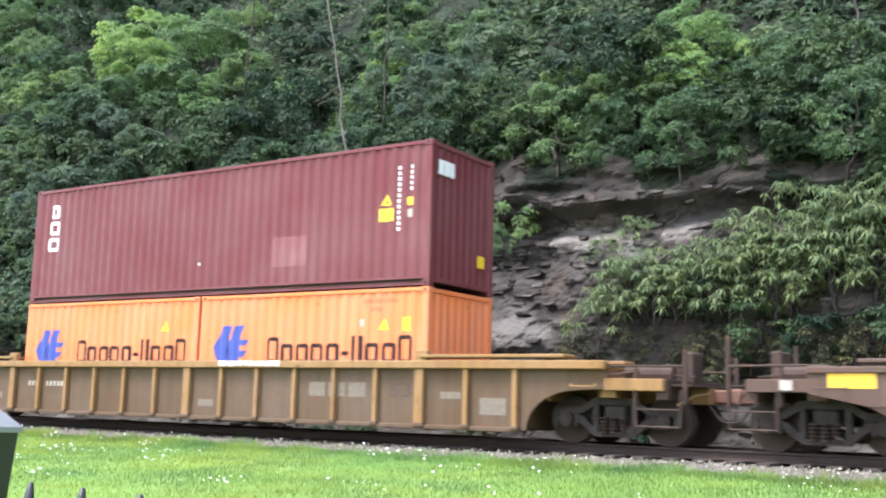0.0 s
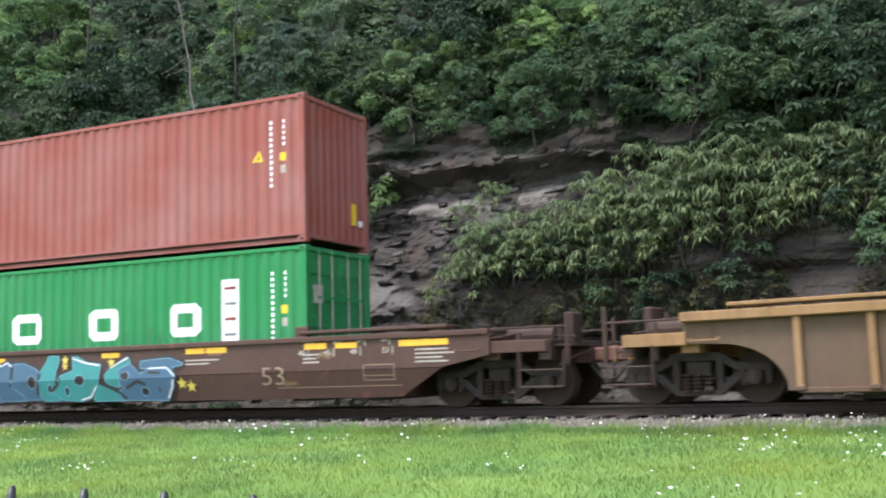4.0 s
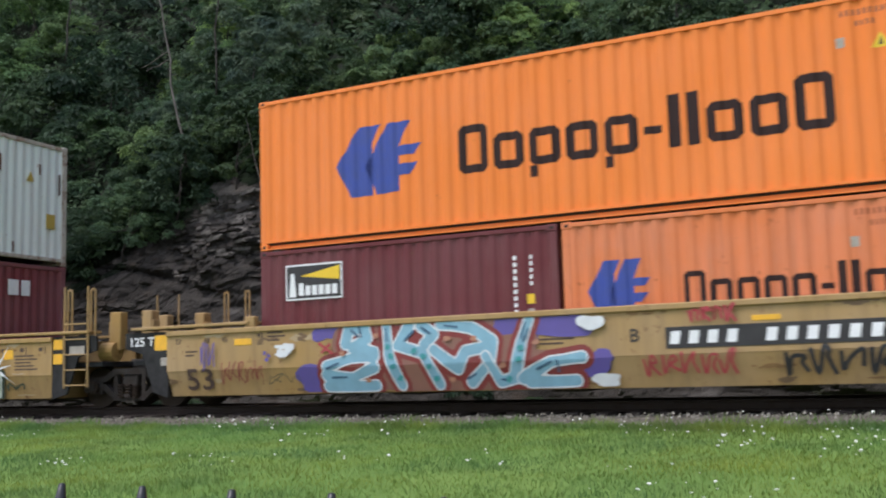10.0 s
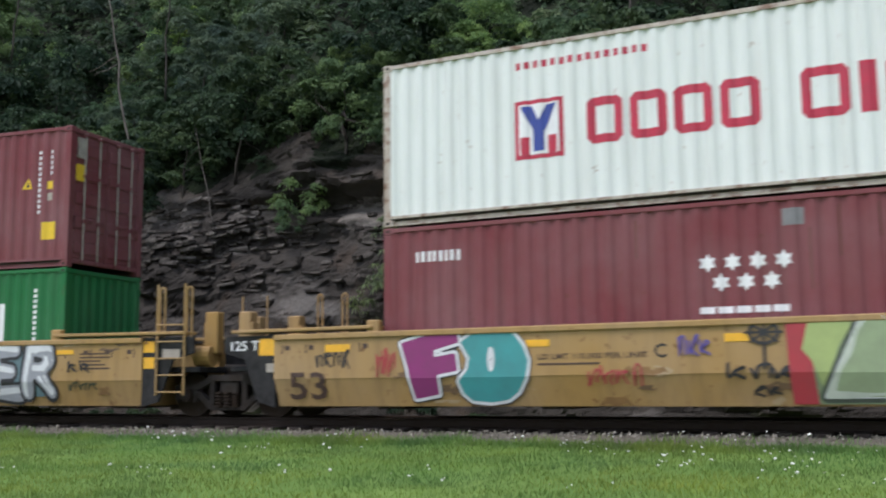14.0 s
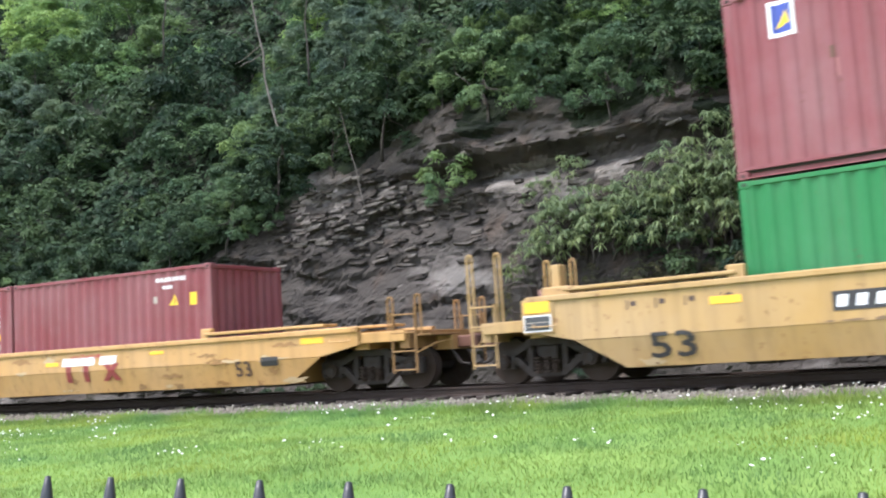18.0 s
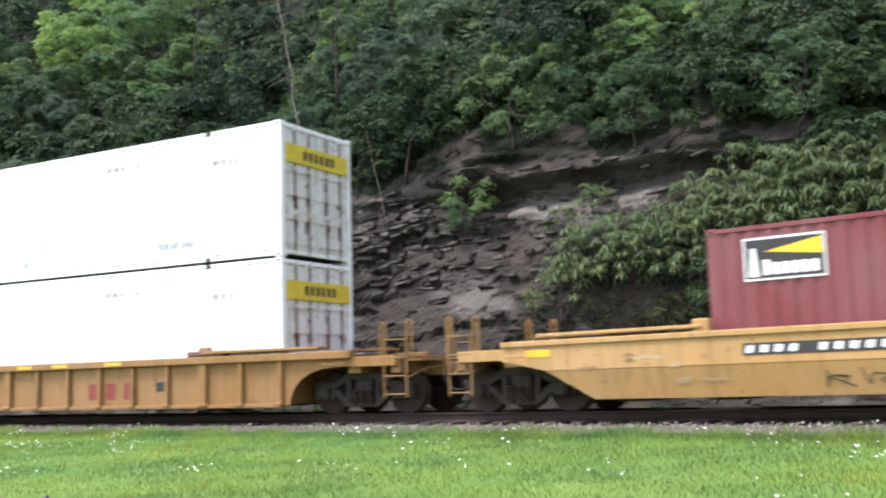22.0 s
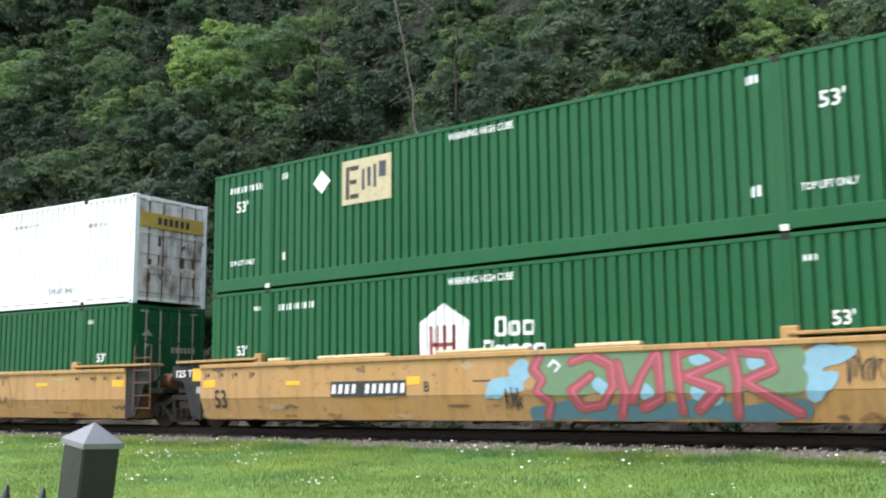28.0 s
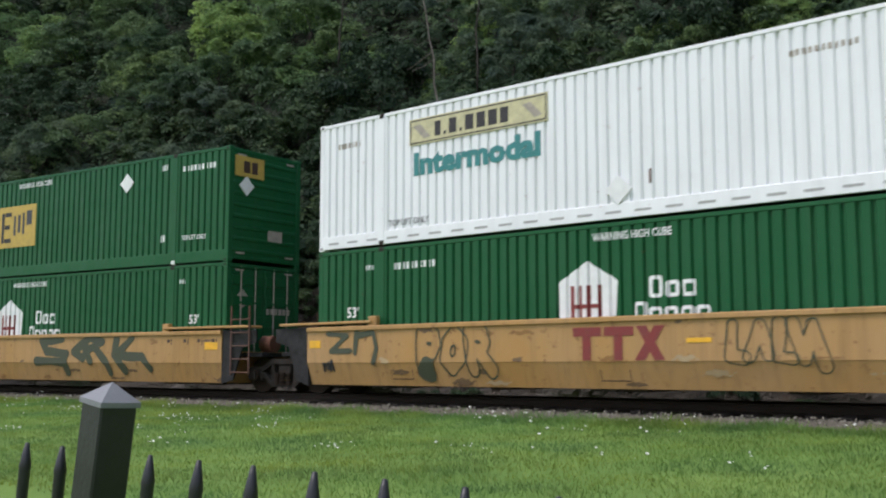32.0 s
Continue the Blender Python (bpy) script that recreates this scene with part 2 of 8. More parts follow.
FENCE = plain("black_powder_coat", (0.012, 0.014, 0.015), 0.38, 0, 0.3, 14.0)
# lighter than the post: the sky's light on the cap is put into this grey
POST_CAP = plain("skylight_grey_post_cap", (0.2, 0.21, 0.22), 0.5, 0.0, 0.3, 20.0)


# ---- geometry helpers ----
class Geo:
    """Gathers vertices and faces of one mesh."""

    def __init__(self):
        self.v, self.f = [], []

    def add(self, verts, faces):
        k = len(self.v)
        self.v += [tuple(p) for p in verts]
        self.f += [tuple(i + k for i in f) for f in faces]
        return self

    def box(self, x0, x1, y0, y1, z0, z1, c=0.0):
        """A box; c: the width of its chamfered edges."""
        if c <= 0:
            p = [(x, y, z) for z in (z0, z1) for y in (y0, y1) for x in (x0, x1)]
            return self.add(p, [(0, 2, 3, 1), (4, 5, 7, 6), (0, 1, 5, 4), (2, 6, 7, 3), (0, 4, 6, 2), (1, 3, 7, 5)])
        mid, half = Vector(((x0 + x1) / 2, (y0 + y1) / 2, (z0 + z1) / 2)), Vector(((x1 - x0) / 2, (y1 - y0) / 2, (z1 - z0) / 2))
        pts, at = [], {}
        for sx in (-1, 1):
            for sy in (-1, 1):
                for sz in (-1, 1):
                    for axis in range(3):
                        q = [half[i] - (0 if i == axis else c) for i in range(3)]
                        at[sx, sy, sz, axis] = len(pts)
                        pts.append(mid + Vector((sx * q[0], sy * q[1], sz * q[2])))
        faces = []
        for axis in range(3):
            a, b = [i for i in range(3) if i != axis]
            for s in (-1, 1):
                ring = []
                for sa, sb in ((-1, -1), (1, -1), (1, 1), (-1, 1)):
                    k = [0, 0, 0]
                    k[axis], k[a], k[b] = s, sa, sb
                    ring.append(at[(*k, axis)])
                faces.append(ring)
            for sa in (-1, 1):
                for sb in (-1, 1):
                    k0, k1 = [0, 0, 0], [0, 0, 0]
                    k0[axis], k1[axis] = -1, 1
                    k0[a] = k1[a] = sa
                    k0[b] = k1[b] = sb
                    faces.append([at[(*k0, a)], at[(*k1, a)], at[(*k1, b)], at[(*k0, b)]])
        for sx in (-1, 1):
            for sy in (-1, 1):
                for sz in (-1, 1):
                    faces.append([at[sx, sy, sz, i] for i in range(3)])
        return self.add(pts, faces)

    def prism(self, ring, axis, a, b):
        """A polygon (pairs in the two other axes) swept along an axis from a to b."""
        n = len(ring)

        def place(p, w):
            q = list(p)
            q.insert(axis, w)
            return q
        verts = [place(p, a) for p in ring] + [place(p, b) for p in ring]
        return self.add(verts, [tuple(range(n - 1, -1, -1)), tuple(range(n, 2 * n))] + [(i, (i + 1) % n, n + (i + 1) % n, n + i) for i in range(n)])

    def tube(self, a, b, r, n=8, r2=None):
        """A round bar from a to b."""
        a, b = Vector(a), Vector(b)
        q = (b - a).to_track_quat("Z", "Y")
        r2 = r if r2 is None else r2
        rings = [[p + q @ Vector((math.cos(k * math.tau / n) * w, math.sin(k * math.tau / n) * w, 0)) for k in range(n)] for p, w in ((a, r), (b, r2))]
        return self.add(rings[0] + rings[1], [tuple(range(n - 1, -1, -1)), tuple(range(n, 2 * n))] + [(i, (i + 1) % n, n + (i + 1) % n, n + i) for i in range(n)])

    def rod(self, *pts, r=0.02, n=6):
        for a, b in zip(pts, pts[1:]):
            self.tube(a, b, r, n)
        return self

    def data(self, name, mat, weld=False):
        me = bpy.data.meshes.new(name)
        me.from_pydata(self.v, [], self.f)
        bm = bmesh.new()
        bm.from_mesh(me)
        if weld:
            bmesh.ops.remove_doubles(bm, verts=bm.verts, dist=0.0005)
        bmesh.ops.recalc_face_normals(bm, faces=bm.faces)
        bm.to_mesh(me)
        bm.free()
        if mat:
            me.materials.append(mat)
        return me


def part(name, geo, mat, parent=None, label="", at=None):
    ob = new(name, geo if isinstance(geo, bpy.types.Mesh) else geo.data(name, mat))
    if parent:
        ob.parent = parent
    if at is not None:
        ob.matrix_local = at if isinstance(at, Matrix) else Matrix.Translation(at)
    return tagged(ob, label)


def smooth(ob):
    for p in ob.data.polygons:
        p.use_smooth = True
    return ob


def thing(name, label, category, group=""):
    return tagged(new(name), label, category, group)


def lettering(words, height, mat, parent, x, z, y, name="lettering", turn=0, width=None, centre=False, bold=0.02):
    """Words in the built-in font on a plane that faces -y; x, z: lower left corner of the line."""
    cu = bpy.data.curves.new(name, "FONT")
    cu.body, cu.size, cu.extrude, cu.resolution_u, cu.offset = words, height / 0.7, 0.001, 2, bold * height
    cu.align_x = "CENTER" if centre else "LEFT"
    tmp = bpy.data.objects.new(name, cu)
    me = bpy.data.meshes.new_from_object(tmp)
    bpy.data.objects.remove(tmp)
    bpy.data.curves.remove(cu)
    if width and me.vertices:
        xs = [v.co.x for v in me.vertices]
        k = width / max(1e-6, max(xs) - min(xs))
        for v in me.vertices:
            v.co.x *= k
    me.materials.append(mat)
    return part(name, me, mat, parent, "", pose(x, y, z, 90, 0, turn))


# ---- track and ground ----
AWAY = Vector((math.cos(HEAD), math.sin(HEAD)))
ALONG = Vector((math.sin(HEAD), -math.cos(HEAD)))
HUB = AWAY * (DIST - 1 / CURVE)


def spot(s, v):
    """The plan of a point s metres along the track and v metres towards the lawn from its middle."""
    a, r = s * CURVE, 1 / CURVE - v
    return HUB + AWAY * (r * math.cos(a)) + ALONG * (r * math.sin(a))


def on_track(s, v, z):
    """A point fixed to the leaning track."""
    p = spot(s, v + CANT * z)
    return Vector((p.x, p.y, z - CANT * v))


def car_pose(c):
    """The pose of a car whose middle has come to c on the track: x ahead, y to the hill, z up."""
    a, b = spot(c + 9.8, 0), spot(c - 9.8, 0)
    m, d = (a + b) / 2, (a - b).normalized()
    x = Vector((d.x, d.y, 0))
    z = Vector((d.y * CANT, -d.x * CANT, 1)).normalized()
    y = z.cross(x)
    return Matrix(((x.x, y.x, z.x, m.x), (x.y, y.y, z.y, m.y), (x.z, y.z, z.z, 0.02), (0, 0, 0, 1)))


def bumps(s, v, k=1.0, seed=0.0):
    return noise.noise(Vector((s * k, v * k, seed)))


def lawn_height(s, v):
    """The ground's height, v metres from the track's middle (positive: towards the lawn)."""
    pts = [(-7.0, -0.35), (-4.2, -0.62), (-3.2, -0.55), (-1.65, -0.17), (1.65, -0.2), (2.5, -0.36), (3.1, -0.42), (4.2, -0.53), (9.0, -0.93), (15.0, -1.38), (17.5, -1.52), (24.0, -1.6), (4000.0, -1.6)]
    for (a, za), (b, zb) in zip(pts, pts[1:]):
        if v <= b:
            k = (v - a) / (b - a)
            z = za + (zb - za) * k
            break
    if -1.7 < v < 1.7:
        z -= CANT * v
    if v > 2.6:
        z += 0.05 * bumps(s, v, 0.35) + 0.02 * bumps(s, v, 1.3)
    return z


def rock_top(s):
    """The height at which the bare rock ends and the woods begin."""
    pts = [(-60, 2.2), (-32, 2.6), (-27, 3.6), (-25, 4.7), (-22.4, 6.5), (-20.4, 7.3), (-18.5, 8.4), (-16.5, 8.6), (-14, 7.9), (-12.4, 7.5), (-10.6, 8.0), (-9, 7.4), (-7, 7.2), (-5, 6.0), (-3, 5.5), (5, 5.0), (60, 4.5)]
    for (a, za), (b, zb) in zip(pts, pts[1:]):
        if s <= b:
            return za + (zb - za) * max(0, (s - a) / (b - a))
    return 5.0


def hill_point(s, k):
    """A point of the hillside: k 0 to 1 up the rock face, then 1 to 3 up the wooded slope."""
    top = rock_top(s) + 0.5 * bumps(s, 3, 0.4, 5.0)
    if k <= 1:
        z = -0.5 + k * (top + 0.5)
        out = 6.0 + 0.34 * max(z, 0) + 0.5 * bumps(s, z, 0.3, 1.0)
        for beds, deep, seed in ((0.75, 0.36, 2.0), (2.3, 0.08, 9.0)):
            layer = z * beds + 0.12 * beds * s * 0.5 + 0.45 * bumps(s, z, 0.22, seed)
            step = layer - math.floor(layer)
            shelf = 0.5 + 0.9 * noise.noise(Vector((s * 0.45, math.floor(layer) * 3.1, seed)))
            out += deep * max(0.0, shelf) * (step ** 2.5 - 0.5 * (step > 0.93))
        out += 0.32 * noise.noise(Vector((s * 0.6, z * 0.9, 7.0))) + 0.08 * noise.noise(Vector((s * 2.1, z * 3.4, 5.0))) + 0.04 * noise.noise(Vector((s * 7, z * 9, 3.0)))
        for kx, kz, deep, seed in ((0.6, 1.0, 0.13, 11.0), (1.7, 3.0, 0.055, 23.0)):
            q = Vector((s * kx + 0.3 * noise.noise(Vector((s, z, seed))), z * kz + 0.2 * s * kx * 0.3, seed))
            near = noise.voronoi(q)[1][0]
            out += deep * (noise.cell(near * 7.3) - 0.5)
        # a jutting ledge over a hollow
        if -20 < s < -7.5:
            edge = min(1.0, (s + 20) / 3, (-7.5 - s) / 1.5)
            lip = 6.35 + 0.35 * bumps(s, 0, 0.5, 8.0)
            out += edge * (0.55 * math.exp(-((z - lip + 0.35) / 0.3) ** 2) - 0.5 * max(0.0, min(1.0, (z - lip) / 0.18)) * max(0.0, 1 - max(0.0, z - lip - 0.9) / 1.2) * (0.55 + 0.9 * abs(bumps(s * 1.3, z * 4.0, 0.6, 13.0))))
    else:
        q = k - 1
        z = top + q * 30
        out = 6.0 + 0.34 * max(top, 0) + q * 27 + 0.9 * bumps(s, z, 0.18, 6.0) + 0.3 * bumps(s, z, 0.7, 6.5)
    p = spot(s, -out)
    return Vector((p.x, p.y, z))


def pale_zone(s, z):
    """Where fresh pale rock shows: two bright slabs."""
    if math.hypot((s + 14.6) / 1.1, (z - 5.7) / 0.55) < 1 + 0.6 * bumps(s, z, 1.5, 2.5) or math.hypot((s + 11.8) / 0.6, (z - 5.6) / 0.35) < 1:
        return True
    # a belt of broken pale blocks below the ledge
    if math.hypot((s + 19.6) / 2.7, (z - 5.3) / 0.95) < 1 + 0.3 * bumps(s, z, 0.8, 4.5):
        return noise.cell(Vector((s * 1.9 + 0.6 * bumps(s, z, 1.1, 3.0), z * 3.6, 2.0))) > 0.6
    return False


def sheet(name, ss, ks, place, mats, pick=None):
    """A grid mesh over two lists of parameters."""
    n = len(ks)
    verts = [place(s, k) for s in ss for k in ks]
    faces = [(i * n + j, (i + 1) * n + j, (i + 1) * n + j + 1, i * n + j + 1) for i in range(len(ss) - 1) for j in range(n - 1)]
    me = bpy.data.meshes.new(name)
    me.from_pydata([tuple(v) for v in verts], [], faces)
    for m in mats:
        me.materials.append(m)
    if pick:
        for p in me.polygons:
            p.material_index = pick(p.center, ss[p.index // (n - 1)], ks[p.index % (n - 1)])
    ob = new(name, me)
    return ob


def steps(*spans):
    out = []
    for a, b, d in spans:
        k = max(1, round((b - a) / d))
        out += [a + (b - a) * i / k for i in range(k)]
    return out + [spans[-1][1]]


g = Mat("meadow_soil", 0.95)
GRASS_GROUND = g.done(g.mix(g.ramp(g.noise(0.5, 5), (0.35, (0, 0, 0)), (0.65, (1, 1, 1))), (0.11, 0.2, 0.042), (0.15, 0.24, 0.052)), g.noise(30, 4), 0.6, 0.03)
g = Mat("crushed_stone", 0.95)
c = g.ramp(g.noise(17, 8, 0.75), (0.3, (0.062, 0.055, 0.041)), (0.5, (0.15, 0.136, 0.106)), (0.75, (0.26, 0.238, 0.192)))
BALLAST = g.done(c, g.noise(22, 6, 0.7), 1.0, 0.05)
g = Mat("layered_grey_rock", 0.92)
c = g.ramp(g.noise(0.55, 9, 0.68, (1, 1, 2.6)), (0.28, (0.022, 0.0195, 0.016)), (0.46, (0.044, 0.039, 0.033)), (0.62, (0.07, 0.062, 0.053)), (0.8, (0.13, 0.117, 0.1)))
pale = g.ramp(g.noise(0.33, 4, 0.5, (1, 1, 1.7)), (0.585, (0, 0, 0)), (0.66, (1, 1, 1)))
c = g.mix(g.mix(1.0, pale, (0.35, 0.35, 0.35), "MULTIPLY"), c, (0.3, 0.28, 0.25))
rusty = g.ramp(g.noise(1.1, 5), (0.56, (0, 0, 0)), (0.72, (1, 1, 1)))
c = g.mix(g.mix(1.0, rusty, (0.4, 0.4, 0.4), "MULTIPLY"), c, (0.09, 0.06, 0.04))
ROCK = g.done(c, g.noise(5, 9, 0.7, (1, 1, 2.2)), 0.9, 0.12)
g = Mat("pale_weathered_rock", 0.92)
c = g.ramp(g.noise(1.4, 9, 0.7, (1, 1, 2.4)), (0.3, (0.06, 0.053, 0.045)), (0.5, (0.13, 0.117, 0.1)), (0.72, (0.27, 0.25, 0.22)))
PALE_ROCK = g.done(c, g.noise(6, 9, 0.7, (1, 1, 2.2)), 0.9, 0.1)
# near-black soil: the shade under the trees is put into its colour
g = Mat("forest_floor_dark_for_shade", 0.95)
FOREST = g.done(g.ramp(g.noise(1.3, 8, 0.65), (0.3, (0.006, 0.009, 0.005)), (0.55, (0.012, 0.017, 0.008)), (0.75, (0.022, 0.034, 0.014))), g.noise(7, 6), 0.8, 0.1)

ground = sheet("ground", steps((-260, -70, 12), (-70, -46, 2), (-46, 8, 0.5), (8, 60, 3), (60, 260, 14)),
               [-7.0, -5.5, -4.2, -3.2, -2.4, -1.65, -0.75, 0, 0.75, 1.65, 2.1, 2.5, 2.8, 3.1, 3.4, 3.8, 4.2, 5, 6, 7, 8, 9, 10, 11, 12, 13, 14, 15, 16, 17.5, 20, 24, 40, 70, 110, 150],
               lambda s, v: Vector((*spot(s, v), lawn_height(s, v))), [GRASS_GROUND, BALLAST],
               lambda c, s, v: 1 if -4.3 < v < 2.75 + 0.5 * bumps(s, 0, 0.7) else 0)
tagged(ground, "green lawn sloping up to a ballasted railway track", "ground", kind="structure")
smooth(ground)
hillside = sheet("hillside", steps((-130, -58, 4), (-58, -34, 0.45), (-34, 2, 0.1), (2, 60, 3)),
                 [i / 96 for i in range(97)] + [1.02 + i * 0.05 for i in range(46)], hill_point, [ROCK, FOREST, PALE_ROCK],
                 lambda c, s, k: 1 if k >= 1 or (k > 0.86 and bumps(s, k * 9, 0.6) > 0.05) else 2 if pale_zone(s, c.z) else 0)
tagged(hillside, "steep grey layered rock cutting under a dark wooded slope", "hillside", kind="structure")

# rails, sleepers
RAIL_STEEL = plain("brown_rail_steel", (0.035, 0.024, 0.018), 0.8, 0.2)
for side in (-1, 1):
    prof = [(-0.07, -0.17), (0.07, -0.17), (0.07, -0.155), (0.012, -0.13), (0.012, -0.045), (0.037, -0.035), (0.037, -0.004), (0.03, 0.0), (-0.03, 0.0), (-0.037, -0.004), (-0.037, -0.035), (-0.012, -0.045), (-0.012, -0.13), (-0.07, -0.155)]
    ss = steps((-75, 45, 0.75))
    verts = [on_track(s, side * 0.755 + a, b + 0.02) for s in ss for a, b in prof]
    n = len(prof)
    geo = Geo().add(verts, [(i * n + j, i * n + (j + 1) % n, (i + 1) * n + (j + 1) % n, (i + 1) * n + j) for i in range(len(ss) - 1) for j in range(n)])
    rail = part("rail", geo, RAIL_STEEL)
    tagged(rail, "rusty brown steel rail with a worn bright head", "rail", "rails of the track", "structure")
    part("rail_head", Geo().add([on_track(s, side * 0.755 + a, 0.0225) for s in ss for a in (-0.027, 0.027)], [(2 * i, 2 * i + 1, 2 * i + 3, 2 * i + 2) for i in range(len(ss) - 1)]), TREAD, rail, "polished running surface")
SLEEPER = plain("tarred_sleeper_wood", (0.045, 0.035, 0.028), 0.9)
tie = Geo().box(-0.11, 0.11, -1.3, 1.3, -0.16, 0.0, 0.012).data("sleeper", SLEEPER)
for i in range(110):
    s = -58 + i * 0.53
    p, m = on_track(s, 0, -0.135), car_pose(s)
    ob = new("sleeper", tie)
    m.translation = p
    ob.matrix_world = m
    tagged(ob, "dark tarred wooden sleeper half sunk in ballast", "sleeper", "sleepers of the track", "structure")


# ---- containers ----


def folds(length):
    """How a side of this length is folded: the pitch, and where in it the fold goes in and comes out."""
    long = length > 14
    n = max(1, round(length / (0.232 if long else 0.278)))
    return n, length / n, (0.66, 0.77, 0.89) if long else (0.26, 0.5, 0.74), 0.05 if long else 0.032


def corrugated(length, z0, z1, flip=1):
    """A steel sheet with trapezoid folds, outer face at y = 0, folds into +y."""
    n, p, (q0, q1, q2), deep = folds(length)
    xs = [(-length / 2, 0.0)]
    for i in range(n):
        a = -length / 2 + i * p
        xs += [(a + q0 * p, 0.0), (a + q1 * p, deep), (a + q2 * p, deep), (a + p, 0.0)]
    verts = [(x, y * flip, z) for x, y in xs for z in (z0, z1)]
    return Geo().add(verts, [(2 * i, 2 * i + 2, 2 * i + 3, 2 * i + 1) for i in range(len(xs) - 1)])


def fold(x, length):
    n, p, (q0, q1, q2), deep = folds(length)
    q = ((x + length / 2) / p) % 1.0
    return deep * (0 if q < q0 else (q - q0) / (q1 - q0) if q < q1 else 1 if q < q2 else (1 - q) / (1 - q2))


class Box:
    """A freight container: its Empty, and the numbers that markings need."""

    def __init__(self, label, length, height, mat, end="corrugated", wide=2.438, rail=None, deep_rail=False, door=None):
        self.o = thing("shipping_container", label, "container", "containers on the train")
        self.n, self.h, self.w, self.mat = length, height, wide, mat
        rail = rail or mat
        L, H, W = length / 2, height, wide / 2
        low = 0.3 if deep_rail else 0.17
        self.low, self.panel = low, length - 0.26
        for s in (-1, 1):
            part("side_panel", corrugated(length - 0.26, low, H - 0.07, -s), mat, self.o, "", (0, s * (W - 0.012), 0))
            part("top_rail", Geo().box(-L + 0.12, L - 0.12, s * W - 0.03 - s * 0.03, s * W + 0.03 - s * 0.03, H - 0.085, H - 0.012, 0.008), rail, self.o)
            lip = (s * W - 0.035 - s * 0.035, s * W + 0.035 - s * 0.035)
            if deep_rail:
                part("bottom_rail", Geo().box(-L + 0.12, L - 0.12, s * W - 0.03 - s * 0.03, s * W + 0.03 - s * 0.03, 0.035, low + 0.015, 0.01), rail, self.o)
                for i in range(26 if mat is WHITE else 0):
                    # each slot is a grey plate on the rail, its shade put into the colour
                    x = -7.6 + i * 0.608
                    part("rail_slot", Geo().box(x - 0.16, x + 0.16, s * W - 0.004, s * W + 0.004, 0.13, 0.175, 0.001), MARK_SLOT, self.o)
            else:
                web = part("bottom_rail", Geo().box(-L + 0.12, L - 0.12, s * (W - 0.085) - 0.01, s * (W - 0.085) + 0.01, 0.035, low - 0.03), rail, self.o)
                part("rail_flange", Geo().box(-L + 0.12, L - 0.12, *lip, low - 0.03, low + 0.015), rail, web)
                part("rail_flange", Geo().box(-L + 0.12, L - 0.12, *lip, 0.012, 0.035), rail, web)
            for x in (-1, 1):
                part("corner_post", Geo().box(x * (L - 0.07) - 0.07, x * (L - 0.07) + 0.07, s * (W - 0.075) - 0.073, s * (W - 0.075) + 0.073, 0.118, H - 0.118, 0.012), rail, self.o)
                for z in (0.0, H - 0.118):
                    g = Geo().box(x * (L - 0.086) - 0.089, x * (L - 0.086) + 0.089, s * (W - 0.079) - 0.081, s * (W - 0.079) + 0.081, z, z + 0.118, 0.01)
                    cast = part("corner_casting", g, rail, self.o)
                    # no opening: a black plate on the face carries the hole's shade as colour
                    part("casting_slot", Geo().box(x * (L - 0.086) - 0.035, x * (L - 0.086) + 0.035, s * (W + 0.0005) - 0.006, s * (W + 0.0005) + 0.006, z + 0.035, z + 0.085, 0.004), GRIME, cast)
        part("roof", Geo().box(-L + 0.05, L - 0.05, -W + 0.05, W - 0.05, H - 0.06, H - 0.02), mat, self.o)
        part("floor", Geo().box(-L + 0.1, L - 0.1, -W + 0.05, W - 0.05, 0.1, 0.2), GRIME, self.o)
        for x in (-1, 1):
            part("end_sill", Geo().box(x * (L - 0.06) - 0.05, x * (L - 0.06) + 0.05, -W + 0.14, W - 0.14, 0.085, 0.17, 0.008), rail, self.o)
            part("end_header", Geo().box(x * (L - 0.06) - 0.05, x * (L - 0.06) + 0.05, -W + 0.14, W - 0.14, H - 0.11, H - 0.02, 0.008), rail, self.o)
            if x > 0 and end == "doors":
                self.doors(L, H, W, door or mat)
            elif x > 0 and end == "ribbed":
                g = Geo().box(L - 0.06, L - 0.03, -W + 0.14, W - 0.14, 0.15, H - 0.11)
                part("end_panel", g, mat, self.o)
                for i in range(9):
                    z = 0.32 + i * (H - 0.62) / 8
                    part("end_rib", Geo().box(L - 0.035, L - 0.002, -W + 0.16, W - 0.16, z - 0.05, z + 0.05, 0.015), mat, self.o)
            else:
                m = pose(x * (L - 0.03), 0, 0, 0, 0, 90 * x)
                part("end_panel", corrugated(wide - 0.3, 0.15, H - 0.11, 1), mat, self.o, "", m)
        if length > 14:
            for x in (-6.1, 6.1):
                for s in (-1, 1):
                    post = part("lifting_post", Geo().box(x - 0.09, x + 0.09, s * (W - 0.03) - 0.035, s * (W - 0.03) + 0.035, 0.02, H - 0.02, 0.01), mat, self.o)
                    for z in (0.0, H - 0.125):
                        part("lifting_casting", Geo().box(x - 0.075, x + 0.075, s * (W - 0.03) - 0.042, s * (W - 0.03) + 0.042, z + 0.01, z + 0.12, 0.012), GRIME if mat is not GREEN_DARK or z > 1 else MARK_WHITE, post)

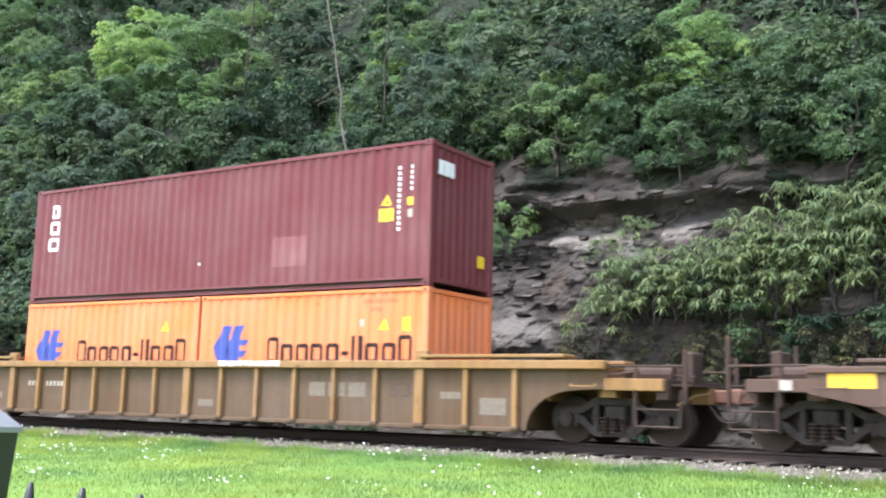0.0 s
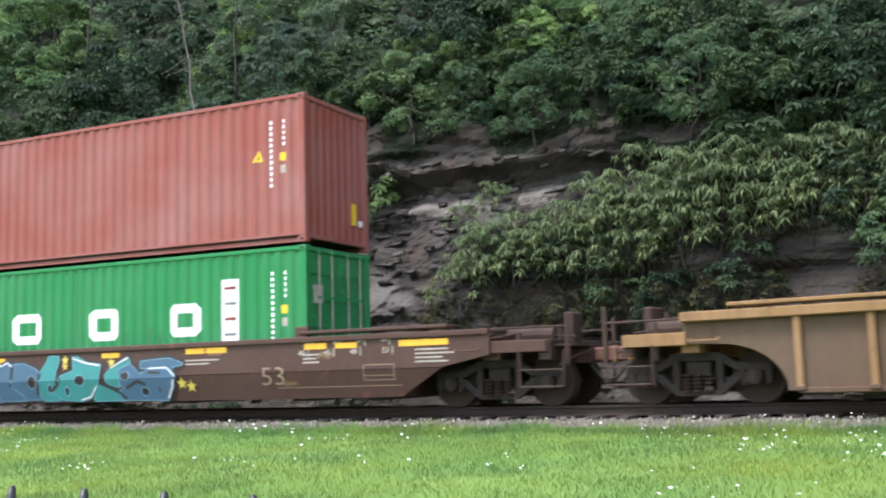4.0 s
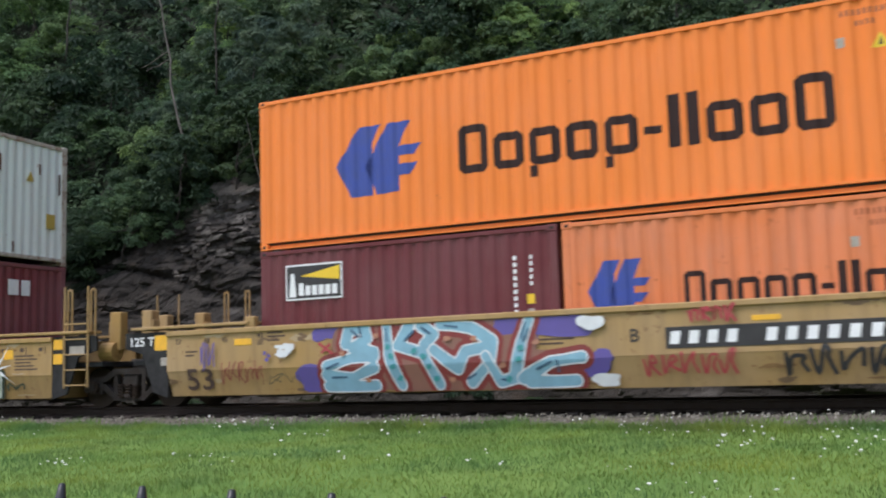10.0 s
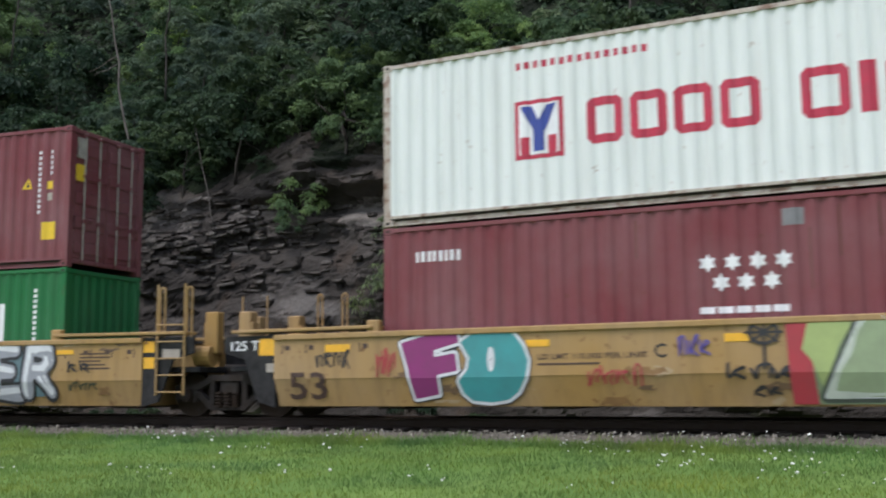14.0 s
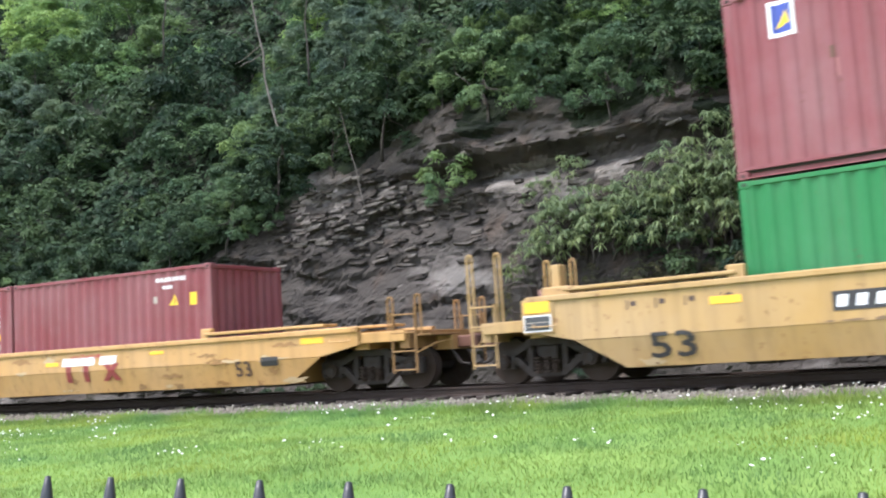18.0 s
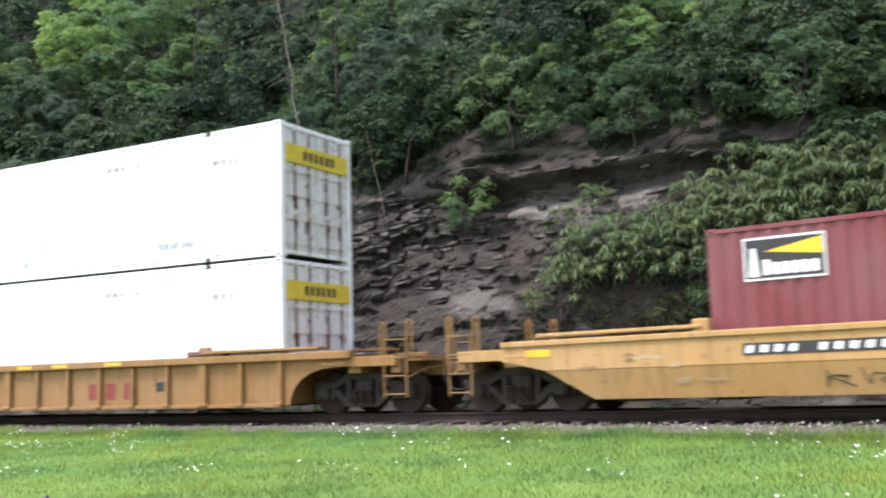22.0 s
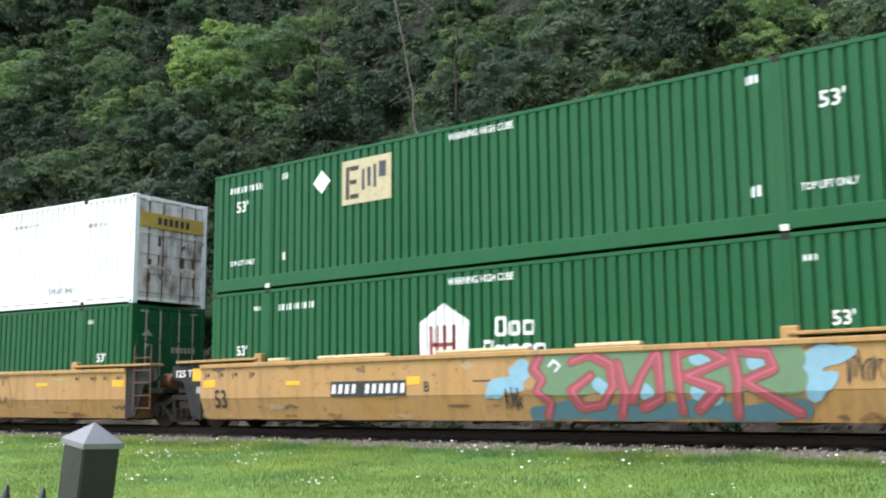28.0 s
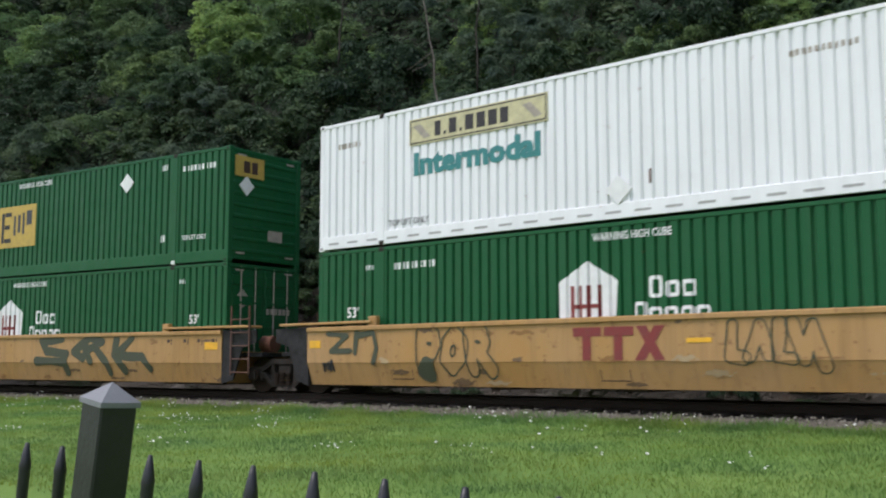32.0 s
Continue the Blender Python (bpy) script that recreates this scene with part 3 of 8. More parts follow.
    def doors(self, L, H, W, mat):
        for s in (-1, 1):
            y0, y1 = (-W + 0.15, -0.012) if s < 0 else (0.012, W - 0.15)
            door = part("door", Geo().box(L - 0.07, L - 0.045, y0, y1, 0.16, H - 0.12), mat, self.o)
            part("door_panel", Geo().box(L - 0.05, L - 0.028, y0 + 0.03, y1 - 0.03, 0.2, H - 0.16, 0.01), mat, door)
            for i in range(5):
                z = 0.42 + i * (H - 0.84) / 4
                part("door_rib", Geo().box(L - 0.03, L - 0.006, y0 + 0.05, y1 - 0.05, z - 0.13, z + 0.13, 0.02), mat, door)
            for k in (0.28, 0.72):
                y = y0 + (y1 - y0) * k
                bar = part("locking_bar", Geo().tube((L + 0.015, y, 0.1), (L + 0.015, y, H - 0.08), 0.017, 8), MARK_PALE if mat in (GREEN_DARK, GREEN, GREEN_OLD, ORANGE_OLD, MAROON_FADED) else RUST if mat in (WHITE_DIRTY, WHITE_RUSTED) else mat, door)
                for z in (0.14, H * 0.33, H * 0.66, H - 0.13):
                    part("bar_guide", Geo().box(L - 0.02, L + 0.035, y - 0.05, y + 0.05, z - 0.03, z + 0.03, 0.008), mat, bar)
                part("bar_handle", Geo().box(L + 0.02, L + 0.04, y - 0.02, y + 0.26, 0.98, 1.02, 0.004), mat, bar)
            for i in range(4):
                z = 0.4 + i * (H - 0.8) / 3
                part("hinge", Geo().box(L - 0.05, L + 0.01, s * (W - 0.15) - 0.03, s * (W - 0.15) + 0.03, z - 0.06, z + 0.06, 0.008), mat, door)
        return self

    def shape(self, ring, mat, name="marking", lift=0.003, flat=False):
        """A painted shape on the lawn side: a polygon of (x, z), x from the middle, cut along the folds so that it lies on the sheet."""
        xs = [p[0] for p in ring]
        n, p, (q0, q1, q2), deep = folds(self.panel)
        cuts = {min(xs), max(xs), *xs}
        for i in range(-n, n + 1):
            for q in (0, q0, q1, q2):
                x = -self.panel / 2 + (i + q) * p
                if min(xs) < x < max(xs):
                    cuts.add(x)
        cuts = sorted(cuts)
        verts, faces = [], []
        base = -self.w / 2 + 0.012

        def span(x):
            zs = []
            for (ax, az), (bx, bz) in zip(ring, ring[1:] + ring[:1]):
                if ax == bx:
                    if abs(x - ax) < 1e-9:
                        zs += [az, bz]
                elif min(ax, bx) - 1e-9 <= x <= max(ax, bx) + 1e-9:
                    zs.append(az + (bz - az) * (x - ax) / (bx - ax))
            return (min(zs), max(zs)) if zs else None
        e = 1e-5
        for a, b in zip(cuts, cuts[1:]):
            if b - a < 4 * e:
                continue
            sa, sb = span(a + e), span(b - e)
            if not sa or not sb:
                continue
            k = len(verts)
            ya, yb = (0, 0) if flat else (fold(a, self.panel), fold(b, self.panel))
            verts += [(a, base + ya - lift, sa[0]), (b, base + yb - lift, sb[0]), (b, base + yb - lift, sb[1]), (a, base + ya - lift, sa[1])]
            faces.append((k, k + 1, k + 2, k + 3))
        return part(name, Geo().add(verts, faces).data(name, mat, True), mat, self.o)

    def rect(self, x0, x1, z0, z1, mat, name="marking", lift=0.003):
        return self.shape([(x0, z0), (x1, z0), (x1, z1), (x0, z1)], mat, name, lift)

    def words(self, text, x, z, height, mat, width=None, turn=0):
        return lettering(text, height, mat, self.o, x, z, -self.w / 2 + 0.004, "lettering", turn, width)

    def bars(self, x0, x1, z0, z1, mat, n=6, upright=False):
        """Writing too small to read: a row of small bars."""
        for i in range(n):
            if upright:
                a = z0 + (z1 - z0) * (i + 0.2) / n
                b = z0 + (z1 - z0) * (i + 0.8) / n
                self.rect(x0, x1, a, b, mat, "code_bar")
            else:
                a = x0 + (x1 - x0) * (i + 0.22) / n
                b = x0 + (x1 - x0) * (i + 0.78) / n
                self.rect(a, b, z0, z1, mat, "code_bar")

    def triangle(self, x, z, r, mat=None):
        t = self.shape([(x - r, z - r * 0.8), (x + r, z - r * 0.8), (x, z + r)], mat or MARK_YELLOW, "warning_triangle")
        self.shape([(x - r * 0.25, z - r * 0.5), (x + r * 0.25, z - r * 0.5), (x, z + r * 0.45)], MARK_BLACK, "warning_symbol", 0.006)
        return t


# ---- well cars ----
def wheelset(parent, x):
    ws = part("wheelset", Geo().tube((0, -0.98, 0), (0, 0.98, 0), 0.075, 10), GRIME, parent, "", (x, 0, 0.42))
    for s in (-1, 1):
        g = Geo().tube((0, s * 0.66, 0), (0, s * 0.79, 0), 0.42, 24).tube((0, s * 0.63, 0), (0, s * 0.665, 0), 0.45, 24)
        part("wheel", g, WHEEL, ws)
        part("tread", Geo().tube((0, s * 0.785, 0), (0, s * 0.794, 0), 0.415, 24).tube((0, s * 0.78, 0), (0, s * 0.8, 0), 0.3, 24), WHEEL, ws)
        part("hub", Geo().tube((0, s * 0.79, 0), (0, s * 0.9, 0), 0.13, 12), WHEEL, ws)
    WHEELSETS.append((ws, x))
    return ws


WHEELSETS = []


def truck(parent, x):
    """A two-axle bogie with cast side frames."""
    t = part("truck", Geo().box(-0.2, 0.2, -1.0, 1.0, 0.42, 0.68, 0.03), GRIME, parent, "grimy two-axle bogie", (x, 0, 0))
    for s in (-1, 1):
        y0, y1 = s * 0.97 - 0.06, s * 0.97 + 0.06
        g = Geo().prism([(-1.16, 0.5), (-1.16, 0.6), (-0.62, 0.64), (-0.38, 0.8), (0.38, 0.8), (0.62, 0.64), (1.16, 0.6), (1.16, 0.5), (0.6, 0.53), (0.34, 0.68), (-0.34, 0.68), (-0.6, 0.53)], 1, y0, y1)
        frame_ = part("side_frame", g, GRIME, t)
        part("lower_bar", Geo().prism([(-0.72, 0.42), (-0.36, 0.14), (0.36, 0.14), (0.72, 0.42), (0.62, 0.5), (0.3, 0.22), (-0.3, 0.22), (-0.62, 0.5)], 1, y0, y1), GRIME, frame_)
        for px in (-1, 1):
            part("column", Geo().prism([(px * 0.3, 0.2), (px * 0.4, 0.2), (px * 0.4, 0.72), (px * 0.3, 0.72)], 1, y0 + 0.01, y1 - 0.01), GRIME, frame_)
            part("pedestal_jaw", Geo().prism([(px * 0.68, 0.3), (px * 0.76, 0.28), (px * 0.74, 0.55), (px * 0.66, 0.55)], 1, y0, y1), GRIME, frame_)
            part("pedestal_jaw", Geo().prism([(px * 1.06, 0.3), (px * 1.14, 0.32), (px * 1.16, 0.55), (px * 1.06, 0.55)], 1, y0, y1), GRIME, frame_)
        for k in (-0.18, 0, 0.18):
            g = Geo()
            for i in range(5):
                g.tube((k, s * 1.03, 0.2 + i * 0.06), (k, s * 1.03, 0.235 + i * 0.06), 0.08, 8)
            part("spring", g, WHEEL, t)
        for px in (-0.89, 0.89):
            part("axle_box", Geo().tube((px, s * 0.95, 0.42), (px, s * 1.1, 0.42), 0.13, 12), WHEEL, t)
            part("bearing_cap", Geo().tube((px, s * 1.1, 0.42), (px, s * 1.125, 0.42), 0.08, 8), GRIME, t)
    for px in (-0.89, 0.89):
        wheelset(t, px)
    return t


def ladder(car, x0, x1, y, z0, z1, mat, n=5):
    lad = part("ladder", Geo().tube((x0, y, z0), (x0, y, z1), 0.022, 8).tube((x1, y, z0), (x1, y, z1), 0.022, 8), mat, car)
    for i in range(n):
        z = z0 + 0.06 + (min(z1, z0 + 1.35) - z0 - 0.1) * i / (n - 1)
        part("rung", Geo().tube((x0, y - 0.02, z), (x1, y - 0.02, z), 0.016, 6), mat, lad)
    return lad


def loop_post(car, x, y, z0, z1, mat):
    """A tall guide post bent from bar, with a rounded top."""
    g = Geo().rod((x - 0.055, y, z0), (x - 0.055, y, z1 - 0.05), (x - 0.03, y, z1), (x + 0.03, y, z1), (x + 0.055, y, z1 - 0.05), (x + 0.055, y, z0), r=0.024)
    return part("guide_post", g, mat, car)


def end_normal(car, e, top, mat, high, gear=True):
    """The platform over a bogie at one end of a car; e: 1 ahead, -1 behind."""
    def bx(x0, x1, y0, y1, z0, z1, c=0.01):
        return Geo().box(min(e * x0, e * x1), max(e * x0, e * x1), y0, y1, z0, z1, c)
    gear_mat = YELLOW_BROWN if mat in (YELLOW, TAN) else mat if mat is YELLOW_DULL else GEAR_BROWN
    slim = gear_mat is GEAR_BROWN
    part("centre_sill", bx(8.2, 11.3, -0.33, 0.33, 0.72, 1.0), mat, car)
    part("deck", bx(8.2, 10.9, -1.32, 1.32, 1.0, 1.06), mat, car)
    part("end_beam", bx(10.75, 10.95, -1.4, 1.4, 0.78, 1.12), gear_mat, car)
    part("bolster", bx(9.7, 10.0, -1.3, 1.3, 0.8, 1.0), mat, car)
    for s in (-1, 1):
        part("deck_side", bx(9.85, 10.9, s * 1.42 - 0.05, s * 1.42 + 0.05, 0.92, 1.12), mat, car)
        part("cover_plate", Geo().box(min(e * 6.15, e * 9.15), max(e * 6.15, e * 9.15), s * 1.33 - 0.24, s * 1.33 + 0.24, top + 0.05, top + 0.11, 0.012), mat, car)
        part("guide_bracket", bx(6.02, 6.3, s * 1.45 - 0.07, s * 1.45 + 0.07, top - 0.02, top + 0.2, 0.02), mat, car)
        if slim:
            for x, h in ((10.35, high - 0.25), (11.2, high + 0.05)):
                part("guide_post", Geo().box(min(e * x, e * (x + 0.07)), max(e * x, e * (x + 0.07)), s * 1.36 - 0.03, s * 1.36 + 0.03, 0.7, h, 0.01), gear_mat, car)
            part("hand_rail", Geo().rod((e * 9.95, s * 1.38, 1.33), (e * 11.2, s * 1.38, 1.33), r=0.022), gear_mat, car)
            part("step", Geo().rod((e * 10.4, s * 1.46, 0.95), (e * 10.42, s * 1.46, 0.34), (e * 11.18, s * 1.46, 0.34), (e * 11.2, s * 1.46, 0.95), r=0.02).rod((e * 10.42, s * 1.46, 0.62), (e * 11.18, s * 1.46, 0.62), r=0.016), gear_mat, car)
        else:
            loop_post(car, e * 10.55, s * 1.36, 1.0, high, gear_mat)
            loop_post(car, e * 11.15, s * 1.36, 1.0, high + 0.02, gear_mat)
            ladder(car, e * 10.62, e * 11.12, s * 1.44, 0.32, 1.45, gear_mat, 4)
        part("grab_iron", Geo().rod((e * 9.3, s * 1.58, 1.02), (e * 9.3, s * 1.62, 0.98), (e * 9.75, s * 1.62, 0.98), (e * 9.75, s * 1.58, 1.02), r=0.014), mat, car)
    if slim:
        part("brake_cylinder", Geo().tube((e * 9.9, -0.55, 1.22), (e * 10.75, -0.55, 1.22), 0.15, 12), gear_mat, car)
        part("brake_rod", Geo().rod((e * 9.2, -0.9, 1.12), (e * 10.1, -0.7, 1.26), (e * 11.1, -0.5, 1.18), r=0.02), gear_mat, car)
        part("valve_box", bx(10.3, 10.62, 0.2, 0.75, 1.06, 1.42, 0.03), gear_mat, car)
        part("brake_pedestal", bx(10.85, 11.0, -0.3, 0.2, 1.04, 1.62, 0.03), gear_mat, car)
    part("walkway", bx(10.95, 11.3, -1.2, 1.2, 1.0, 1.04, 0.008), gear_mat, car)
    c = part("coupler", bx(11.2, 11.62, -0.12, 0.12, 0.74, 0.98, 0.03), RUST, car)
    part("knuckle", bx(11.56, 11.74, -0.17, 0.1, 0.72, 1.0, 0.04), RUST, c)
    part("air_hose", Geo().rod((e * 11.3, -0.35, 0.7), (e * 11.5, -0.38, 0.45), (e * 11.68, -0.36, 0.42), r=0.025), GRIME, car)
    part("uncoupling_lever", Geo().rod((e * 11.1, -1.35, 0.7), (e * 11.25, -0.9, 0.86), (e * 11.3, -0.2, 0.92), r=0.014), mat, car)
    if gear:
        part("air_reservoir", Geo().tube((e * 9.9, 0.3, 1.5), (e * 11.0, 0.3, 1.5), 0.23, 16), RUST, car)
        part("reservoir_cradle", bx(10.1, 10.25, 0.05, 0.55, 1.05, 1.35).box(min(e * 10.65, e * 10.8), max(e * 10.65, e * 10.8), 0.05, 0.55, 1.05, 1.35, 0.01), mat, car)
        wheel = part("brake_wheel", Geo(), GRIME, car)
        g = Geo()
        wx, wz = 10.12, 1.52
        for k in range(16):
            p, q = k * math.tau / 16, (k + 1) * math.tau / 16
            g.tube((e * wx + 0.27 * math.cos(p), -1.42, wz + 0.27 * math.sin(p)), (e * wx + 0.27 * math.cos(q), -1.42, wz + 0.27 * math.sin(q)), 0.02, 6)
        for k in range(5):
            p = k * math.tau / 5
            g.tube((e * wx, -1.4, wz), (e * wx + 0.27 * math.cos(p), -1.42, wz + 0.27 * math.sin(p)), 0.016, 6)
        g.tube((e * wx, -1.43, wz), (e * wx, -1.2, wz), 0.07, 10)
        wheel.data = g.data("brake_wheel", GRIME)
        part("brake_housing", bx(9.93, 10.33, -1.36, -1.02, 1.06, 1.74, 0.04), GRIME, car)
        part("gear_post", bx(9.45, 9.62, -1.1, -0.85, 1.1, 2.05, 0.015), mat, car)
        part("gear_box", bx(9.2, 9.75, -1.25, -0.7, 1.4, 1.66, 0.02), mat, car)
    truck(car, e * 9.85)


def end_joint(car, e, top, mat, with_truck, side_text=True):
    """An end that rests with its neighbour on one shared bogie."""
    for s in (-1, 1):
        ring = [(e * 8.17, 0.2), (e * 8.17, top), (e * 9.3, top), (e * 9.3, top - 0.3), (e * 8.85, top - 0.42), (e * 8.55, 0.3)]
        part("joint_plate", Geo().prism(ring, 1, s * 1.47 - 0.025, s * 1.47 + 0.025), BLACK, car, "black steel end plate")
        part("cover_plate", Geo().box(min(e * 6.15, e * 9.1), max(e * 6.15, e * 9.1), s * 1.33 - 0.24, s * 1.33 + 0.24, top + 0.05, top + 0.11, 0.012), mat, car)
        part("guide_bracket", Geo().box(e * 6.15 - 0.12, e * 6.15 + 0.12, s * 1.45 - 0.07, s * 1.45 + 0.07, top - 0.02, top + 0.2, 0.02), mat, car)
        if mat is YELLOW:
            if e > 0:
                ladder(car, 8.52, 9.12, s * 1.54, 0.42, 2.05, RUST, 5)
            continue
        g = Geo().box(e * 9.3 - 0.14, e * 9.3 + 0.14, s * 0.8 - 0.12, s * 0.8 + 0.12, top - 0.3, top + 0.5, 0.02)
        part("joint_post", g.box(min(e * 9.12, e * 9.3), max(e * 9.12, e * 9.3), s * 0.8 - 0.1, s * 0.8 + 0.1, top - 0.3, top + 0.3, 0.015), mat, car)
        if s * e < 0:
            for x in (8.5, 9.1):
                loop_post(car, e * x, s * 1.36, top, 2.45, mat)
        if e > 0:
            ladder(car, 8.52, 9.12, s * 1.54, 0.42, 2.5, mat, 5)
    part("joint_deck", Geo().box(min(e * 8.2, e * 9.3), max(e * 8.2, e * 9.3), -1.3, 1.3, 0.85, 0.95, 0.01), BLACK, car)
    part("joint_arm", Geo().box(min(e * 9.2, e * 9.74), max(e * 9.2, e * 9.74), -0.3, 0.3, 0.72, 1.0, 0.03), GRIME, car)
    if with_truck:
        truck(car, e * 9.76)
        part("air_cylinder", Geo().tube((e * 9.0, -0.9, 1.15), (e * 9.35, -0.9, 1.15), 0.2, 14), RUST if mat is YELLOW else mat, car)


def well_car(label, mat, style, top, ahead, behind, high=2.3, gear_ahead=True, gear_behind=False, lower=None):
    car = thing("well_car", label, "rail car", "cars of the train")
    low = lower or mat
    for s in (-1, 1):
        if style == "smooth":
            xa = [9.9 if ahead == "normal" else 8.18, 9.9 if behind == "normal" else 8.18]
            ring = []
            if behind == "normal":
                ring += [(-xa[1], top), (-xa[1], 0.9), (-9.0, 0.72)]
            else:
                ring += [(-xa[1], top), (-xa[1], 0.7)]
            ring += [(9.0, 0.72), (xa[0], 0.9), (xa[0], top)] if ahead == "normal" else [(xa[0], 0.7), (xa[0], top)]
            part("upper_side", Geo().prism(ring, 1, s * 1.5 - 0.02, s * 1.5 + 0.02), mat, car)
            ea, eb = (9.0 if ahead == "normal" else 8.18), (9.0 if behind == "normal" else 8.18)
            y0, y1 = s * 1.515, s * 1.377
            t = 0.04 * s
            v = [(-eb, y0, 0.71), (ea, y0, 0.71), (8.15, y1, 0.22), (-8.15, y1, 0.22)]
            v += [(x, y - t, z) for x, y, z in v]
            part("lower_side", Geo().add(v, [(0, 1, 2, 3), (7, 6, 5, 4), (0, 4, 5, 1), (1, 5, 6, 2), (2, 6, 7, 3), (3, 7, 4, 0)]), low, car)
        else:
            ring = [(8.2, 0.2)]
            for k in range(9):
                a = math.radians(180 - k * 90 / 8)
                ring.append((9.35 + 1.0 * math.cos(a), 0.2 + 0.72 * math.sin(a)))
            ring += [(9.9, 0.95), (9.9, top - 0.05)]
            full = ring + [(-x, z) for x, z in reversed(ring)]
            part("side_sheet", Geo().prism(full, 1, s * 1.4 - 0.02, s * 1.4 + 0.02), low, car)
            for i in range(-8, 9):
                x, w = i * 1.02, 0.1 if i in (-6, 0, 6) else 0.05
                part("rib", Geo().box(x - w, x + w, s * 1.47 - 0.055, s * 1.47 + 0.055, 0.24, top - 0.1, 0.012), mat, car)
                part("rib_foot", Geo().box(x - w - 0.03, x + w + 0.03, s * 1.5 - 0.05, s * 1.5 + 0.05, 0.2, 0.27, 0.012), low, car)
            part("bottom_chord", Geo().box(-8.2, 8.2, s * 1.42 - 0.08, s * 1.42 + 0.08, 0.16, 0.24, 0.012), low, car)
        xa = 9.9 if ahead == "normal" else 8.18
        xb = 9.9 if behind == "normal" else 8.18
        part("top_chord", Geo().box(-xb, xa, s * 1.48 - 0.085, s * 1.48 + 0.085, top - 0.1 if style == "smooth" else top - 0.15, top, 0.015), mat, car)
        part("inner_wall", Geo().box(-8.1, 8.1, s * 1.3 - 0.01, s * 1.3 + 0.01, 0.24, top - 0.12), low, car)
    for x in (-8.15, 8.15):
        part("bulkhead", Geo().box(x - 0.03, x + 0.03, -1.3, 1.3, 0.22, 0.98), low, car)
    for x in (-7.6, -6.0, -3.0, 0.0, 3.0, 6.0, 7.6):
        part("floor_beam", Geo().box(x - 0.25, x + 0.25, -1.15, 1.15, 0.17, 0.24), GRIME, car)
    for e, kind, gear in ((1, ahead, gear_ahead), (-1, behind, gear_behind)):
        if kind == "normal":
            end_normal(car, e, top, mat, high, gear)
        elif kind:
            end_joint(car, e, top, mat, e > 0)
    return car


def side_shape(car, ring, mat, name="marking", y=-1.524, fold_at=0.7):
    """A flat painted polygon of (x, z) on a smooth-sided car."""
    def cut(rg, keep_above):
        out = []
        for (ax, az), (bx, bz) in zip(rg, rg[1:] + rg[:1]):
            ina, inb = (az >= fold_at) == keep_above, (bz >= fold_at) == keep_above
            if ina:
                out.append((ax, az))
            if ina != inb:
                k = (fold_at - az) / (bz - az)
                out.append((ax + (bx - ax) * k, fold_at))
        return out
    g = Geo()
    up, down = cut(ring, True), cut(ring, False)
    if len(up) > 2:
        g.add([(x, y, z) for x, z in up], [tuple(range(len(up)))])
    if len(down) > 2:
        g.add([(x, y - 0.004 + (fold_at - z) * 0.28, z) for x, z in down], [tuple(range(len(down)))])
    return part(name, g, mat, car)


# ---- woods on the hillside ----
def leaf_material(name, dark, mid, light, through_light=0.42, vary=True, lawn=False):
    m = Mat(name, 0.55)
    geo = m.n("ShaderNodeNewGeometry")
    info = m.n("ShaderNodeObjectInfo")
    col = m.ramp(geo.outputs["Random Per Island"], (0.0, dark), (0.5, mid), (1.0, light))
    tint = m.ramp(info.outputs["Random"], (0.0, (0.58, 0.64, 0.7)), (0.5, (0.9, 0.92, 0.94)), (1.0, (1.28, 1.22, 1.0)))
    if vary:
        col = m.mix(1.0, col, tint, "MULTIPLY")
    patch = m.ramp(m.noise(0.8, 3), (0.35, (0.72, 0.78, 0.85)), (0.65, (1.25, 1.18, 1.0)))
    col = m.mix(1.0, col, patch, "MULTIPLY")
    if lawn:
        col = m.mix(1.0, col, m.ramp(m.noise(0.3, 4, 0.6), (0.38, (0.8, 0.96, 1.1)), (0.62, (1.2, 1.05, 0.85))), "MULTIPLY")
    m.link(col, m.b.inputs["Base Color"])
    m.b.inputs["Specular IOR Level"].default_value = 0.15
    tr = m.n("ShaderNodeBsdfTranslucent")
    m.link(col, tr.inputs["Color"])
    mx = m.n("ShaderNodeMixShader", Fac=through_light)
    m.link(m.b.outputs[0], mx.inputs[1])
    m.link(tr.outputs[0], mx.inputs[2])
    m.link(mx.outputs[0], m.t.nodes["Material Output"].inputs["Surface"])
    return m.m


LEAF = leaf_material("broadleaf_foliage", (0.098, 0.155, 0.078), (0.126, 0.198, 0.100), (0.154, 0.242, 0.121))
# a darker LEAF: the shade between the crowns is put into the colour
LEAF_DARK = leaf_material("shade_coloured_foliage", (0.043, 0.072, 0.041), (0.054, 0.091, 0.051), (0.067, 0.111, 0.062))
LEAF_BRIGHT = leaf_material("fresh_yellow_green_foliage", (0.150, 0.235, 0.100), (0.190, 0.300, 0.126), (0.232, 0.366, 0.154))
LEAF_GREY = leaf_material("grey_green_foliage", (0.082, 0.119, 0.082), (0.105, 0.153, 0.105), (0.129, 0.187, 0.128))
LEAF_LANCE = leaf_material("narrow_sumac_foliage", (0.135, 0.185, 0.095), (0.170, 0.228, 0.118), (0.212, 0.276, 0.142), 0.5, False)
LEAF_DRY = leaf_material("dry_olive_undergrowth", (0.055, 0.05, 0.034), (0.07, 0.072, 0.042), (0.085, 0.1, 0.05), 0.3)
g = Mat("grey_bark", 0.9)
